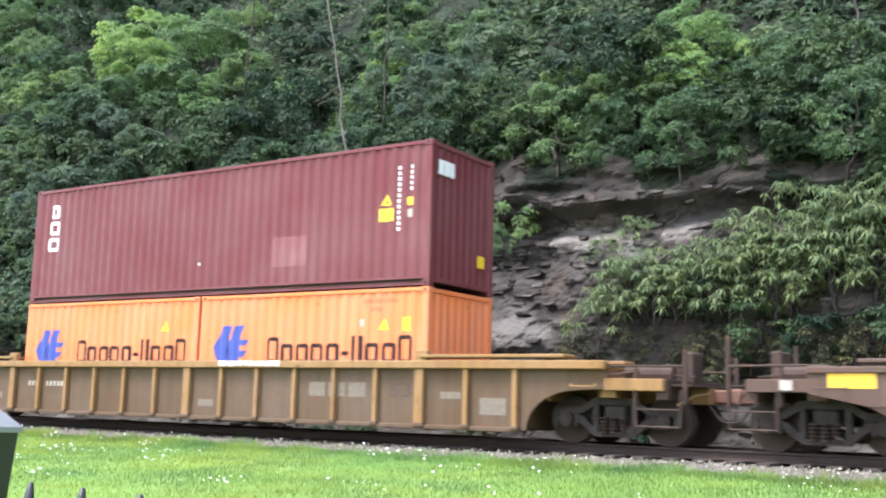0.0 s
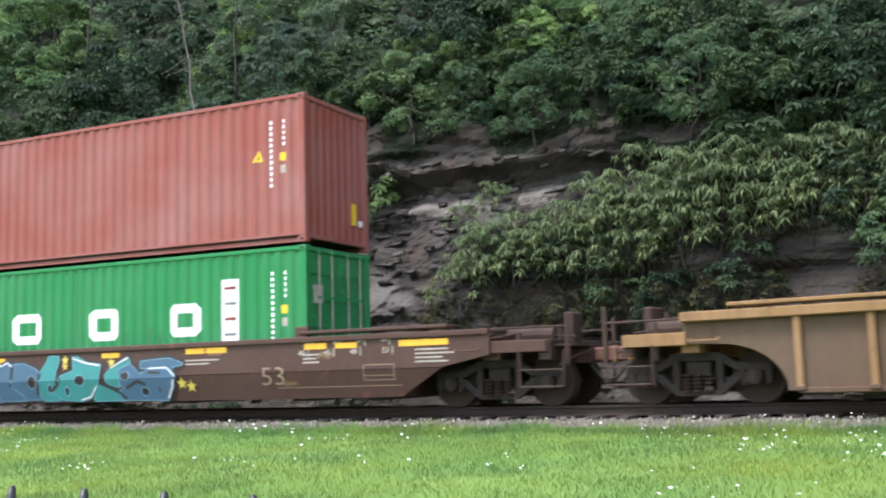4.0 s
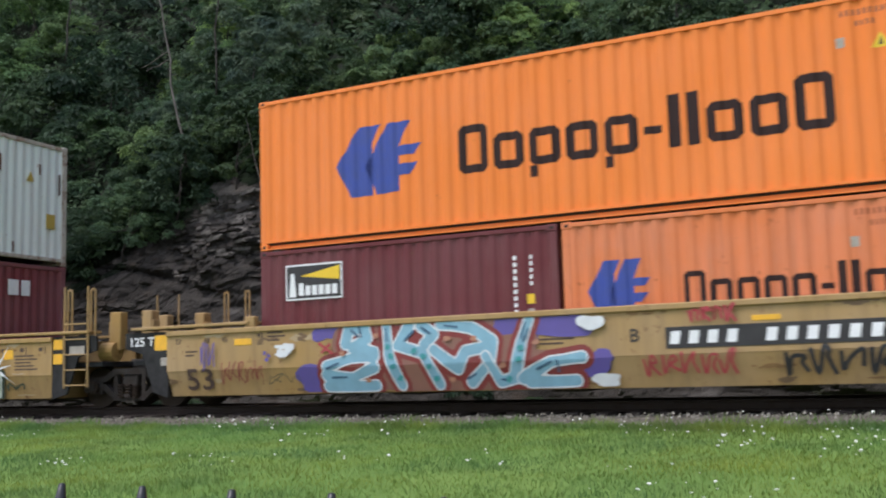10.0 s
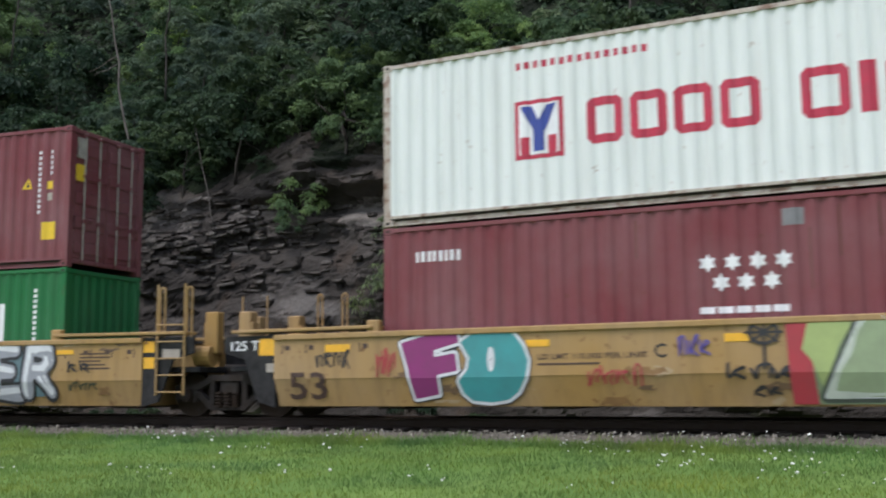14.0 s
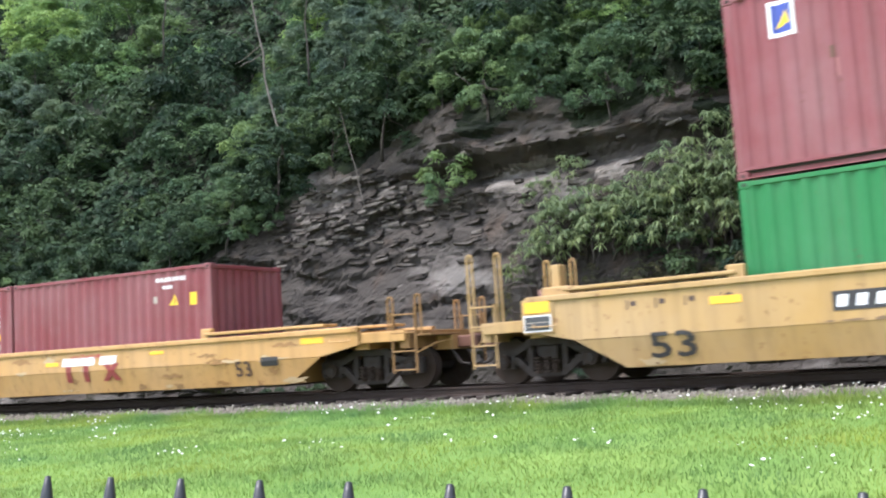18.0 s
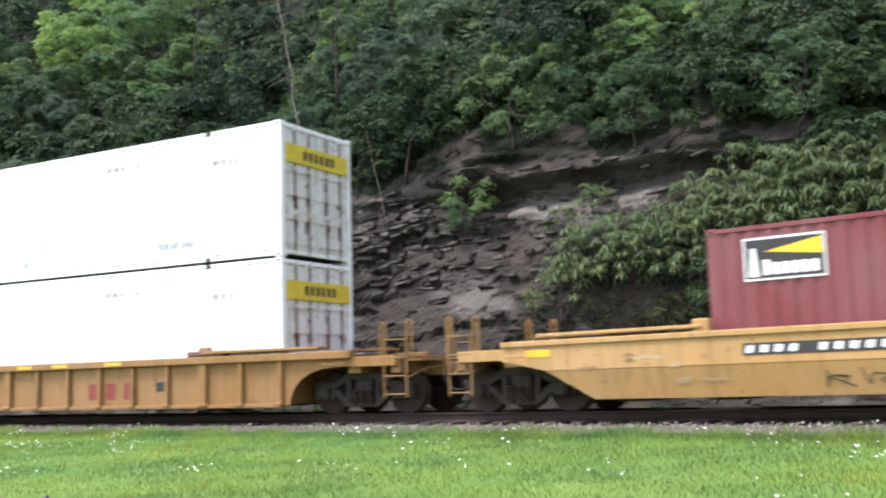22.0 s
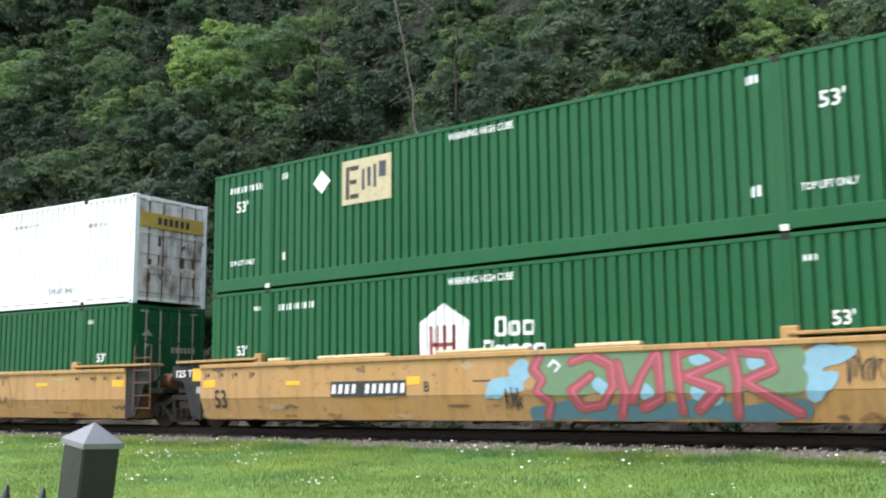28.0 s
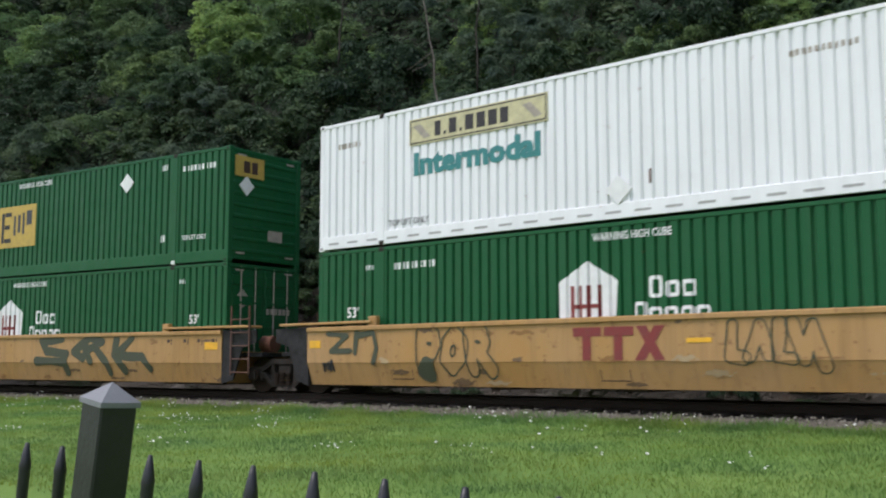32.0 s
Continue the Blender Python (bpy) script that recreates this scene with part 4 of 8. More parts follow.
BARK = g.done(g.ramp(g.noise(6, 6, 0.6, (1, 1, 0.2)), (0.3, (0.022, 0.019, 0.016)), (0.7, (0.07, 0.062, 0.052))), g.noise(20, 4, 0.5, (1, 1, 0.25)), 0.8, 0.03)
g = Mat("pale_bleached_bark", 0.85)
PALE_BARK = g.done(g.ramp(g.noise(5, 5, 0.6, (1, 1, 0.3)), (0.3, (0.07, 0.063, 0.053)), (0.7, (0.15, 0.136, 0.115))), g.noise(18, 4), 0.6, 0.02)
rng = np.random.default_rng(7)


def leaves(points, normals, size, slim, rs, along=None):
    """Folded leaf blades at the given points, about facing the given ways."""
    n = len(points)
    nrm = normals / (np.linalg.norm(normals, axis=1)[:, None] + 1e-9)
    ref = rs.normal(size=(n, 3)) if along is None else along
    b = np.cross(nrm, ref)
    b /= np.linalg.norm(b, axis=1)[:, None] + 1e-9
    a = np.cross(b, nrm)
    l = size * rs.uniform(0.65, 1.4, (n, 1))
    w = l * slim
    tip, base = points + a * l / 2 - nrm * l * 0.15, points - a * l / 2
    left, right = points + b * w / 2 + nrm * l * 0.06, points - b * w / 2 + nrm * l * 0.06
    v = np.stack([base, left, tip, right], 1).reshape(-1, 3)
    k = np.arange(n)[:, None] * 4
    f = np.concatenate([np.concatenate([k, k + 1, k + 2], 1), np.concatenate([k, k + 2, k + 3], 1)])
    return v, f


def crown_mesh(name, mat, radius, height, lobes, sprays, leaf, slim, seed):
    """A crown: rounded puffs of leafy stars over an uneven dome, open between them."""
    rs = np.random.default_rng(seed)
    lobe, pts, nrm, way = [], [], [], []
    for i in range(lobes):
        q = (i + 0.5) / lobes
        a = i * 2.4 + rs.uniform(-0.4, 0.4)
        rad = radius * 0.74 * math.sqrt(max(0.04, 1 - (1.6 * q - 0.62) ** 2)) * rs.uniform(0.62, 1.12)
        c = np.array([math.cos(a) * rad, math.sin(a) * rad, height * (1.02 * q - 0.16) + rs.normal() * 0.06 * height])
        lobe.append((c, radius * rs.uniform(0.2, 0.36)))
    for c, r in lobe:
        way_out = c - np.array([0, 0, height * 0.3])
        way_out /= np.linalg.norm(way_out) + 1e-6
        for k in range(sprays):
            d = rs.normal(size=3) + way_out * 0.7
            d[2] = d[2] * 0.8 + 0.35
            d /= np.linalg.norm(d)
            foot = c + d * r * rs.uniform(0.6, 1.08) * np.array([1, 1, 0.72])
            axis = d * 0.55 + np.array([0, 0, 0.75]) + rs.normal(size=3) * 0.2
            axis /= np.linalg.norm(axis)
            u = np.cross(axis, rs.normal(size=3))
            u /= np.linalg.norm(u)
            w = np.cross(axis, u)
            n = 9
            b = np.arange(n) * math.tau / n + rs.uniform(0, 0.7, n)
            out = np.cos(b)[:, None] * u + np.sin(b)[:, None] * w + axis * rs.uniform(-0.25, 0.45, (n, 1))
            pts.append(foot + out * leaf * rs.uniform(0.4, 1.1, (n, 1)))
            nrm.append(axis + out * 0.25 + rs.normal(size=(n, 3)) * 0.22)
            way.append(out)
    v, f = leaves(np.concatenate(pts), np.concatenate(nrm), leaf, slim, rs, np.concatenate(way))
    me = bpy.data.meshes.new(name)
    me.from_pydata(v.tolist(), [], f.tolist())
    me.materials.append(mat)
    return me, lobe


def sumac_mesh(name, mat, radius, height, tufts, seed):
    """Tufts of long arching leaves at the ends of the stems, like small palm heads."""
    rs = np.random.default_rng(seed)
    ends, verts, faces = [], [], []
    for i in range(tufts):
        a, q = i * 2.4 + rs.uniform(-0.4, 0.4), (i + 0.5) / tufts
        rad = radius * math.sqrt(q) * rs.uniform(0.75, 1.1)
        tip = np.array([math.cos(a) * rad, math.sin(a) * rad, height * (1.0 - 0.85 * q ** 1.6) + rs.normal() * 0.16])
        ends.append((tip, 0.3))
        size = rs.uniform(0.7, 1.3)
        for j in range(15):
            b = j * 2.4 + rs.uniform(-0.3, 0.3)
            out = np.array([math.cos(b), math.sin(b), 0])
            side = np.array([-out[1], out[0], 0])
            lift, long, wide = rs.uniform(-0.1, 1.3), size * rs.uniform(0.15, 0.27), size * rs.uniform(0.017, 0.028)
            spine = [tip + out * long * h * (1.2 - 0.35 * lift * h) + np.array([0, 0, long * (lift * h - 1.15 * h * h)]) for h in (0.0, 0.4, 0.75, 1.0)]
            k = len(verts)
            for p, w in zip(spine, (0.35, 1.0, 0.75)):
                verts += [tuple(p + side * wide * w), tuple(p - side * wide * w)]
            verts.append(tuple(spine[3]))
            faces += [(k, k + 1, k + 3, k + 2), (k + 2, k + 3, k + 5, k + 4), (k + 4, k + 5, k + 6)]
    me = bpy.data.meshes.new(name)
    me.from_pydata(verts, [], faces)
    me.materials.append(mat)
    return me, ends


def limb(g, a, b, r0, r1, bend, rs, n=4):
    """A crooked tapering branch from a to b."""
    a, b = Vector(a), Vector(b)
    way = (b - a).normalized()
    side = way.orthogonal().normalized()
    up = way.cross(side)
    m, rings = 6, []
    for i in range(n + 1):
        k = i / n
        p = a.lerp(b, k) + Vector(rs.normal(size=3)) * bend * math.sin(math.pi * k) * (b - a).length
        r = r0 + (r1 - r0) * k
        rings += [tuple(p + (side * math.cos(j * math.tau / m) + up * math.sin(j * math.tau / m)) * r) for j in range(m)]
    faces = [(i * m + j, i * m + (j + 1) % m, (i + 1) * m + (j + 1) % m, (i + 1) * m + j) for i in range(n) for j in range(m)]
    return g.add(rings, faces + [tuple(range(m))[::-1], tuple(range(n * m, n * m + m))])


def make_tree(name, label, mat, radius, height, trunk, lobes, sprays, leaf, slim, seed, bark=None):
    rs = np.random.default_rng(seed + 50)
    o = thing(name, label, "tree" if name == "tree" else "shrub", "trees of the hillside" if name == "tree" else "shrubs of the hillside")
    if sprays == 0:
        me, lobe = sumac_mesh("crown", mat, radius, height, lobes, seed)
    else:
        me, lobe = crown_mesh("crown", mat, radius, height, lobes, sprays, leaf, slim, seed)
    base = -trunk
    g = limb(Geo(), (0, 0, base), (0, 0, height * 0.55), 0.028 * radius + 0.02, 0.02, 0.05, rs, 5)
    smooth(part("trunk", g, bark or BARK, o))
    for c, r in lobe[::max(1, len(lobe) // 3)][:1 if mat is LEAF_DARK or name == "shrub" else 3]:
        part("branch", limb(Geo(), (0, 0, rs.uniform(base * 0.2, height * 0.25)), tuple(c), 0.02 * radius + 0.012, 0.01, 0.08, rs, 4), bark or BARK, o)
    part("crown", me, mat, o)
    return o


KINDS = [
    make_tree("tree", "leafy green broadleaf tree on the slope", LEAF, 2.3, 3.6, 1.6, 18, 42, 0.17, 0.46, 1),
    make_tree("tree", "broadleaf tree with the woods' shade in its dark green leaves", LEAF_DARK, 2.6, 4.4, 2.0, 16, 20, 0.27, 0.5, 2),
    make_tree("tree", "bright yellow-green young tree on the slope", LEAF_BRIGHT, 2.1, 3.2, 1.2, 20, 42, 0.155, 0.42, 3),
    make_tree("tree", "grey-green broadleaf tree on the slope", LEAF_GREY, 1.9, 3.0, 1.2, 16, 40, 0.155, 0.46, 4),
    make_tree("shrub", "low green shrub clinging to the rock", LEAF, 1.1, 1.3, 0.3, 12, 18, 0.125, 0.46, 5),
    make_tree("shrub", "low shrub with the trees' shade in its dark leaves", LEAF_DARK, 1.3, 1.5, 0.3, 11, 14, 0.18, 0.5, 6),
    make_tree("shrub", "light green sumac shrub with drooping narrow leaves", LEAF_LANCE, 1.15, 1.5, 0.5, 40, 0, 0.115, 0.3, 7),
    make_tree("shrub", "dry brown undergrowth with sparse leaves", LEAF_DRY, 1.1, 0.9, 0.3, 14, 9, 0.1, 0.35, 8),
]


def rand(a, b):
    return random.uniform(a, b)


def plant(kind, s, v, z, scale):
    """One tree or shrub of a kind, its foot s along and v across the track, at height z."""
    p = spot(s, v)
    m = Matrix.Translation((p.x, p.y, z)) @ pose(0, 0, 0, rand(-8, 8), rand(-8, 8), rand(0, 360)) @ Matrix.Diagonal((scale * rand(0.92, 1.1), scale * rand(0.92, 1.1), scale, 1))
    if not USED[kind]:
        USED[kind] = True
        KINDS[kind].matrix_basis = m
        return KINDS[kind]
    made = copy_thing(KINDS[kind], Matrix.Identity(4))
    made.matrix_basis = m
    return made


def slope_at(s, z):
    """How far out from the track the hillside lies at a height."""
    top = rock_top(s)
    return 6 + 0.34 * max(0, z) if z < top else 6 + 0.34 * top + (z - top) * 0.9


USED = [False] * len(KINDS)
random.seed(11)
# the crowns that stand out, then the shrubs on the rock
plant(2, -43.8, -22.8, 18.3, 1.44)
plant(2, -39.8, -21.5, 16.6, 1.67)
plant(0, -35.3, -19.4, 15.3, 0.92)
plant(0, -41.1, -18.7, 13.6, 1.39)
plant(1, -31.0, -15.2, 10.7, 1.15)
plant(0, -26.3, -13.4, 9.6, 0.81)
plant(1, -34.0, -14.7, 9.8, 1.11)
plant(1, -34.4, -13.2, 8.0, 0.95)
plant(0, -25.5, -11.1, 7.6, 0.71)
plant(1, -29.8, -12.6, 8.2, 0.84)
plant(2, -27.4, -18.3, 15.0, 0.83)
plant(3, -23.3, -14.6, 12.1, 1.03)
plant(0, -22.0, -16.1, 14.2, 0.84)
plant(1, -19.4, -13.3, 11.9, 0.58)
plant(0, -16.2, -10.9, 9.9, 0.58)
plant(0, -14.7, -9.8, 8.7, 0.51)
plant(1, -13.4, -9.0, 7.9, 0.40)
plant(2, -12.7, -11.8, 10.5, 0.77)
plant(2, -9.9, -11.1, 9.4, 0.64)
plant(0, -8.6, -10.0, 8.1, 0.51)
plant(0, -7.1, -10.4, 8.3, 0.59)
plant(0, -6.2, -8.6, 6.3, 0.57)
plant(1, -9.4, -8.7, 6.8, 0.46)
plant(1, -11.5, -9.6, 8.1, 0.49)
plant(1, -50.0, -26.6, 21.5, 1.46)
plant(1, -37.8, -12.8, 8.1, 0.89)
plant(1, -35.3, -9.8, 5.0, 0.90)
plant(1, -18.6, -14.3, 12.9, 0.68)
plant(1, -14.9, -12.4, 11.2, 0.61)
plant(1, -30.5, -22.6, 18.9, 0.82)
plant(1, -35.3, -22.5, 18.3, 0.92)
plant(1, -24.1, -13.6, 10.9, 0.53)
plant(1, -20.0, -11.3, 9.8, 0.47)
plant(1, -33.0, -9.1, 4.3, 0.63)
plant(1, -30.5, -10.1, 5.4, 0.66)
plant(1, -43.4, -17.3, 12.4, 0.98)
plant(2, -62.3, -25.2, 20.8, 1.50)
plant(0, -57.5, -23.4, 18.4, 1.54)
plant(0, -48.1, -19.9, 15.0, 1.31)
plant(1, -56.2, -19.2, 13.9, 1.19)
plant(1, -56.6, -25.7, 20.9, 1.30)
plant(0, -49.9, -16.0, 10.9, 1.19)
plant(1, -43.8, -16.2, 11.5, 0.85)
plant(1, -68.4, -29.7, 25.2, 1.53)
plant(1, -3.9, -10.8, 8.4, 0.52)
plant(0, -3.6, -8.1, 5.6, 0.52)
plant(5, -3.9, -6.8, 4.2, 0.75)
plant(4, -3.4, -6.4, 3.2, 0.87)
plant(4, -16.8, -8.0, 5.8, 0.91)
plant(4, -17.0, -7.7, 5.4, 0.47)
plant(6, -13.0, -7.6, 5.0, 0.62)
plant(6, -11.6, -7.3, 4.2, 0.55)
plant(6, -10.1, -7.5, 4.4, 0.92)
plant(6, -8.8, -7.7, 5.1, 0.91)
plant(6, -7.0, -7.6, 4.9, 0.95)
plant(6, -5.9, -7.3, 3.9, 0.87)
plant(6, -5.4, -7.5, 4.5, 0.82)
plant(6, -13.8, -7.5, 4.7, 0.51)
plant(6, -12.3, -7.1, 3.6, 0.49)
plant(6, -8.9, -7.1, 3.5, 0.73)
plant(6, -7.5, -7.1, 3.5, 0.77)
plant(5, -10.9, -7.0, 3.3, 0.62)
plant(5, -9.5, -6.8, 2.5, 0.73)
plant(5, -8.1, -6.6, 2.1, 0.71)
plant(5, -6.4, -6.8, 2.6, 0.77)
plant(4, -22.8, -7.8, 5.4, 0.61)
plant(5, -27.9, -9.0, 5.0, 0.90)
plant(5, -19.8, -10.2, 8.8, 0.67)
plant(5, -16.5, -9.6, 8.6, 0.63)
plant(5, -14.2, -8.8, 7.7, 0.53)
plant(5, -8.7, -9.1, 7.1, 0.62)
plant(4, -9.5, -8.4, 6.7, 0.43)
plant(5, -21.9, -9.0, 7.2, 0.60)
plant(5, -25.8, -10.1, 6.7, 0.82)
plant(2, -41.6, -21.0, 15.6, 1.2)
plant(2, -37.2, -19.4, 14.6, 1.1)
plant(0, -44.5, -19.5, 14.2, 1.3)
plant(2, -33.5, -18.4, 13.8, 0.8)
plant(2, -24.8, -14.8, 12.0, 0.7)
# single crowns, light put in as paler leaf kinds, placed from the camera's view
plant(0, -51.2, -21.9, 18.9, 1.07)
plant(2, -56.4, -26.7, 24.1, 1.26)
plant(2, -45.3, -22.3, 19.2, 1.31)
plant(0, -38.3, -19.8, 16.5, 1.20)
plant(0, -44.6, -17.6, 14.6, 0.78)
plant(3, -37.5, -14.5, 11.3, 0.83)
plant(3, -39.9, -11.9, 8.2, 1.03)
plant(0, -26.9, -17.2, 14.9, 0.73)
plant(3, -22.8, -12.3, 11.3, 0.75)
plant(3, -20.2, -12.9, 12.4, 0.99)
plant(0, -15.8, -9.5, 9.8, 0.47)
plant(2, -12.7, -11.5, 11.4, 0.65)
plant(0, -9.7, -9.6, 9.3, 0.57)
plant(0, -64.3, -22.7, 19.6, 1.20)
plant(2, -59.1, -23.4, 20.3, 1.31)
plant(0, -49.3, -21.0, 18.2, 0.96)
plant(2, -43.3, -20.8, 18.0, 1.07)
plant(0, -45.9, -17.0, 13.9, 0.75)
plant(3, -25.6, -15.3, 13.2, 1.00)
plant(3, -20.6, -11.6, 11.4, 0.66)
plant(3, -50.3, -14.6, 11.0, 1.17)
plant(3, -41.1, -16.2, 13.2, 0.82)
plant(2, -67.4, -27.6, 25.4, 1.07)
plant(0, -14.2, -9.3, 9.2, 0.53)
plant(3, -25.0, -11.3, 9.3, 0.70)
plant(2, -12.5, -10.1, 9.9, 0.56)
# the sumac thicket that hangs over the lower rock, its upper edge rising towards the camera
def thicket_top(s):
    return 5.0 + (s + 13.4) * 0.16 if s < -10.5 else min(6.5, 5.45 + (s + 10.5) * 0.3)


for i in range(46):
    s = -13.4 + 15.0 * (i + rand(-0.4, 0.4)) / 46
    for drop in (rand(0.4, 0.9), rand(1.2, 2.1)) if s > -10.5 and i % 3 else (rand(0.6, 1.6),):
        z = thicket_top(s) - drop - 0.9
        plant(6, s + rand(-0.3, 0.3), -slope_at(s, z) + rand(0.1, 0.5), z, rand(0.62, 0.95))
for i in range(44):
    s = rand(-14.8, 1.0)
    z = rand(1.2, max(2.0, thicket_top(s) - 1.6))
    plant(7, s, -slope_at(s, z) + rand(0.0, 0.3), z - 0.3, rand(0.5, 0.95))
# the woods behind them, mostly leaves darkened in colour for shade
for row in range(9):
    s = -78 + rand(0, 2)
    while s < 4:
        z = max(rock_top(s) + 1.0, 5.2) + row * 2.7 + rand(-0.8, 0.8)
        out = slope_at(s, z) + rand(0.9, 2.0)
        # planted only as high as the camera's upward view reaches
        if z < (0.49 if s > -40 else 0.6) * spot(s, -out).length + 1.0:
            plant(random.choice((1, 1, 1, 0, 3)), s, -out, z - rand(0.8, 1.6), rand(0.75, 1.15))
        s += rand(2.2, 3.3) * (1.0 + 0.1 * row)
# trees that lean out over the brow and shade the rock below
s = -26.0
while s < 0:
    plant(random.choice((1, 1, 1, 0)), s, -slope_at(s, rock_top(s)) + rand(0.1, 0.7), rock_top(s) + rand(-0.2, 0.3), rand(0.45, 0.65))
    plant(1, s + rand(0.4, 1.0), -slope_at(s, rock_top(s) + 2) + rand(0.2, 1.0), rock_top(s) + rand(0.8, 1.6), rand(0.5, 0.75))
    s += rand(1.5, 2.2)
# shrubs that hang over the brow of the rock
s = -36.0
while s < 2:
    bare = -20.5 < s < -9.5
    for k in range(1 if bare else 3):
        z = rock_top(s) + rand(0.2, 0.9) + 0.75 * k
        plant(random.choice((5, 5, 4)), s + rand(-0.4, 0.4), -slope_at(s, z) - 0.1, z - 0.3, rand(0.5, 0.8) if bare else rand(0.7, 1.1))
    s += rand(1.0, 1.6)
for i in range(75):
    s, z = rand(-72, -25.5), rand(0.3, 5.5)
    if s > -29 and z < 3:
        continue
    plant(random.choice((5, 5, 5, 5, 1)), s, -slope_at(s, z) + 0.3, z - 0.6, rand(0.5, 0.9))
for i in range(30):
    plant(random.choice((7, 7, 5)), rand(-36, 0), -rand(5.2, 6.2), rand(-0.7, -0.3), rand(0.3, 0.6))


# low undergrowth that covers the soil between the trees, in leaves coloured for shade
rs = np.random.default_rng(61)
pts, nrm = [], []
while len(pts) < 52000:
    s, k = rs.uniform(-74, 3), 1.0 + rs.uniform(0, 1) ** 1.5 * 0.85
    if bumps(s, k * 30, 0.35, 21.0) < -0.28:
        continue
    p = hill_point(s, k)
    d = spot(s, 5) - spot(s, 0)
    pts.append((p.x + rs.normal() * 0.15, p.y + rs.normal() * 0.15, p.z + rs.uniform(0.05, 0.7)))
    nrm.append((d.x / 5 * 0.6 + rs.normal() * 0.4, d.y / 5 * 0.6 + rs.normal() * 0.4, 0.8))
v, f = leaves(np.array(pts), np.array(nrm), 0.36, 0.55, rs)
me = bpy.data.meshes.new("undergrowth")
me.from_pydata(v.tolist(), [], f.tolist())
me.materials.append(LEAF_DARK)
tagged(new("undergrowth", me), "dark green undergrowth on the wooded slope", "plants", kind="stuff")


def pale_trunk(s0, z0, s1, z1, out, r, label, forks=2, bark=None):
    """A bleached bare trunk between two places before the slope; its foot runs down into the leaves."""
    o = thing("bare_trunk", label, "tree trunk", "bare trunks of the hillside")
    rs = np.random.default_rng(int(abs(s0) * 10))
    a, b = spot(s0, -out), spot(s1, -out - 0.3)
    a, b = Vector((a.x, a.y, z0)), Vector((b.x, b.y, z1))
    o.matrix_basis = Matrix.Translation(a)
    smooth(part("trunk", limb(Geo(), (a - b) * (min(2.5, z0 - 5.5) / (z1 - z0)), b - a, r * 0.85, r * 0.42, 0.008, rs, 8), bark or PALE_BARK, o))
    for i in range(forks):
        p = (b - a) * rs.uniform(0.15, 0.6)
        part("branch", limb(Geo(), p, p + Vector(rs.normal(size=3)) * 0.3 + Vector((*(-ALONG * rs.uniform(0.4, 1.2)), -0.5)), r * 0.4, 0.012, 0.05, rs, 4), bark or PALE_BARK, o)
    return o


pale_trunk(-23.32, 10.07, -24.6, 15.1, 8.4, 0.055, "slender pale dead trunk leaning among leaves")
pale_trunk(-23.11, 12.98, -23.4, 17.0, 10.3, 0.045, "thin upright grey trunk high in the woods", 0, BARK)
pale_trunk(-29.58, 15.3, -29.7, 18.5, 10.8, 0.05, "short grey trunk among dark leaves", 0, BARK)
pale_trunk(-19.8, 7.1, -20.4, 8.83, 7.7, 0.022, "thin dead sapling on the brow of the rock", 2)
pale_trunk(-8.28, 11.7, -8.4, 14.5, 10.8, 0.06, "grey trunk behind leaves on the upper slope", 0, BARK)

# loose blocks on the rock face
ROCK_MESHES = []
for i in range(6):
    rs = np.random.default_rng(200 + i)
    geo = Geo().box(-0.5, 0.5, -0.35, 0.35, -0.22, 0.22, 0.06)
    geo.v = [tuple(np.array(p) * (1 + 0.25 * rs.normal(size=3) * 0.6)) for p in geo.v]
    ROCK_MESHES.append(geo.data("rock", PALE_ROCK if i % 4 == 0 else ROCK))
for i in range(330):
    s, z = (rand(-29, -7), rand(1.0, 7.0)) if i < 150 else (random.gauss(-19.3, 1.9), random.gauss(5.1, 0.6))
    if z > rock_top(s) - 0.4 or (z < 3.5 and random.random() < 0.5):
        continue
    p = hill_point(s, (z + 0.5) / (rock_top(s) + 0.5))
    d = (spot(s, 5) - spot(s, 0)).normalized()
    part("rock", random.choice(ROCK_MESHES), None, hillside, "", Matrix.Translation(p) @ pose(0, 0, 0, rand(-12, 12), rand(-9, 9), math.degrees(math.atan2(ALONG.y, ALONG.x)) + rand(-18, 18)) @ Matrix.Diagonal((rand(0.2, 0.6), rand(0.2, 0.4), rand(0.1, 0.3), 1)))

# ---- lawn: grass blades and clover heads ----
GRASS = leaf_material("mown_grass_blades", (0.15, 0.25, 0.064), (0.175, 0.272, 0.074), (0.21, 0.3, 0.092), 0.5, False, True)
rs = np.random.default_rng(3)
pts, ups = [], []
n = 300000
ss = rs.uniform(-46, 4, n)
vv = 2.85 + 9.0 * rs.uniform(0, 1, n) ** 1.3
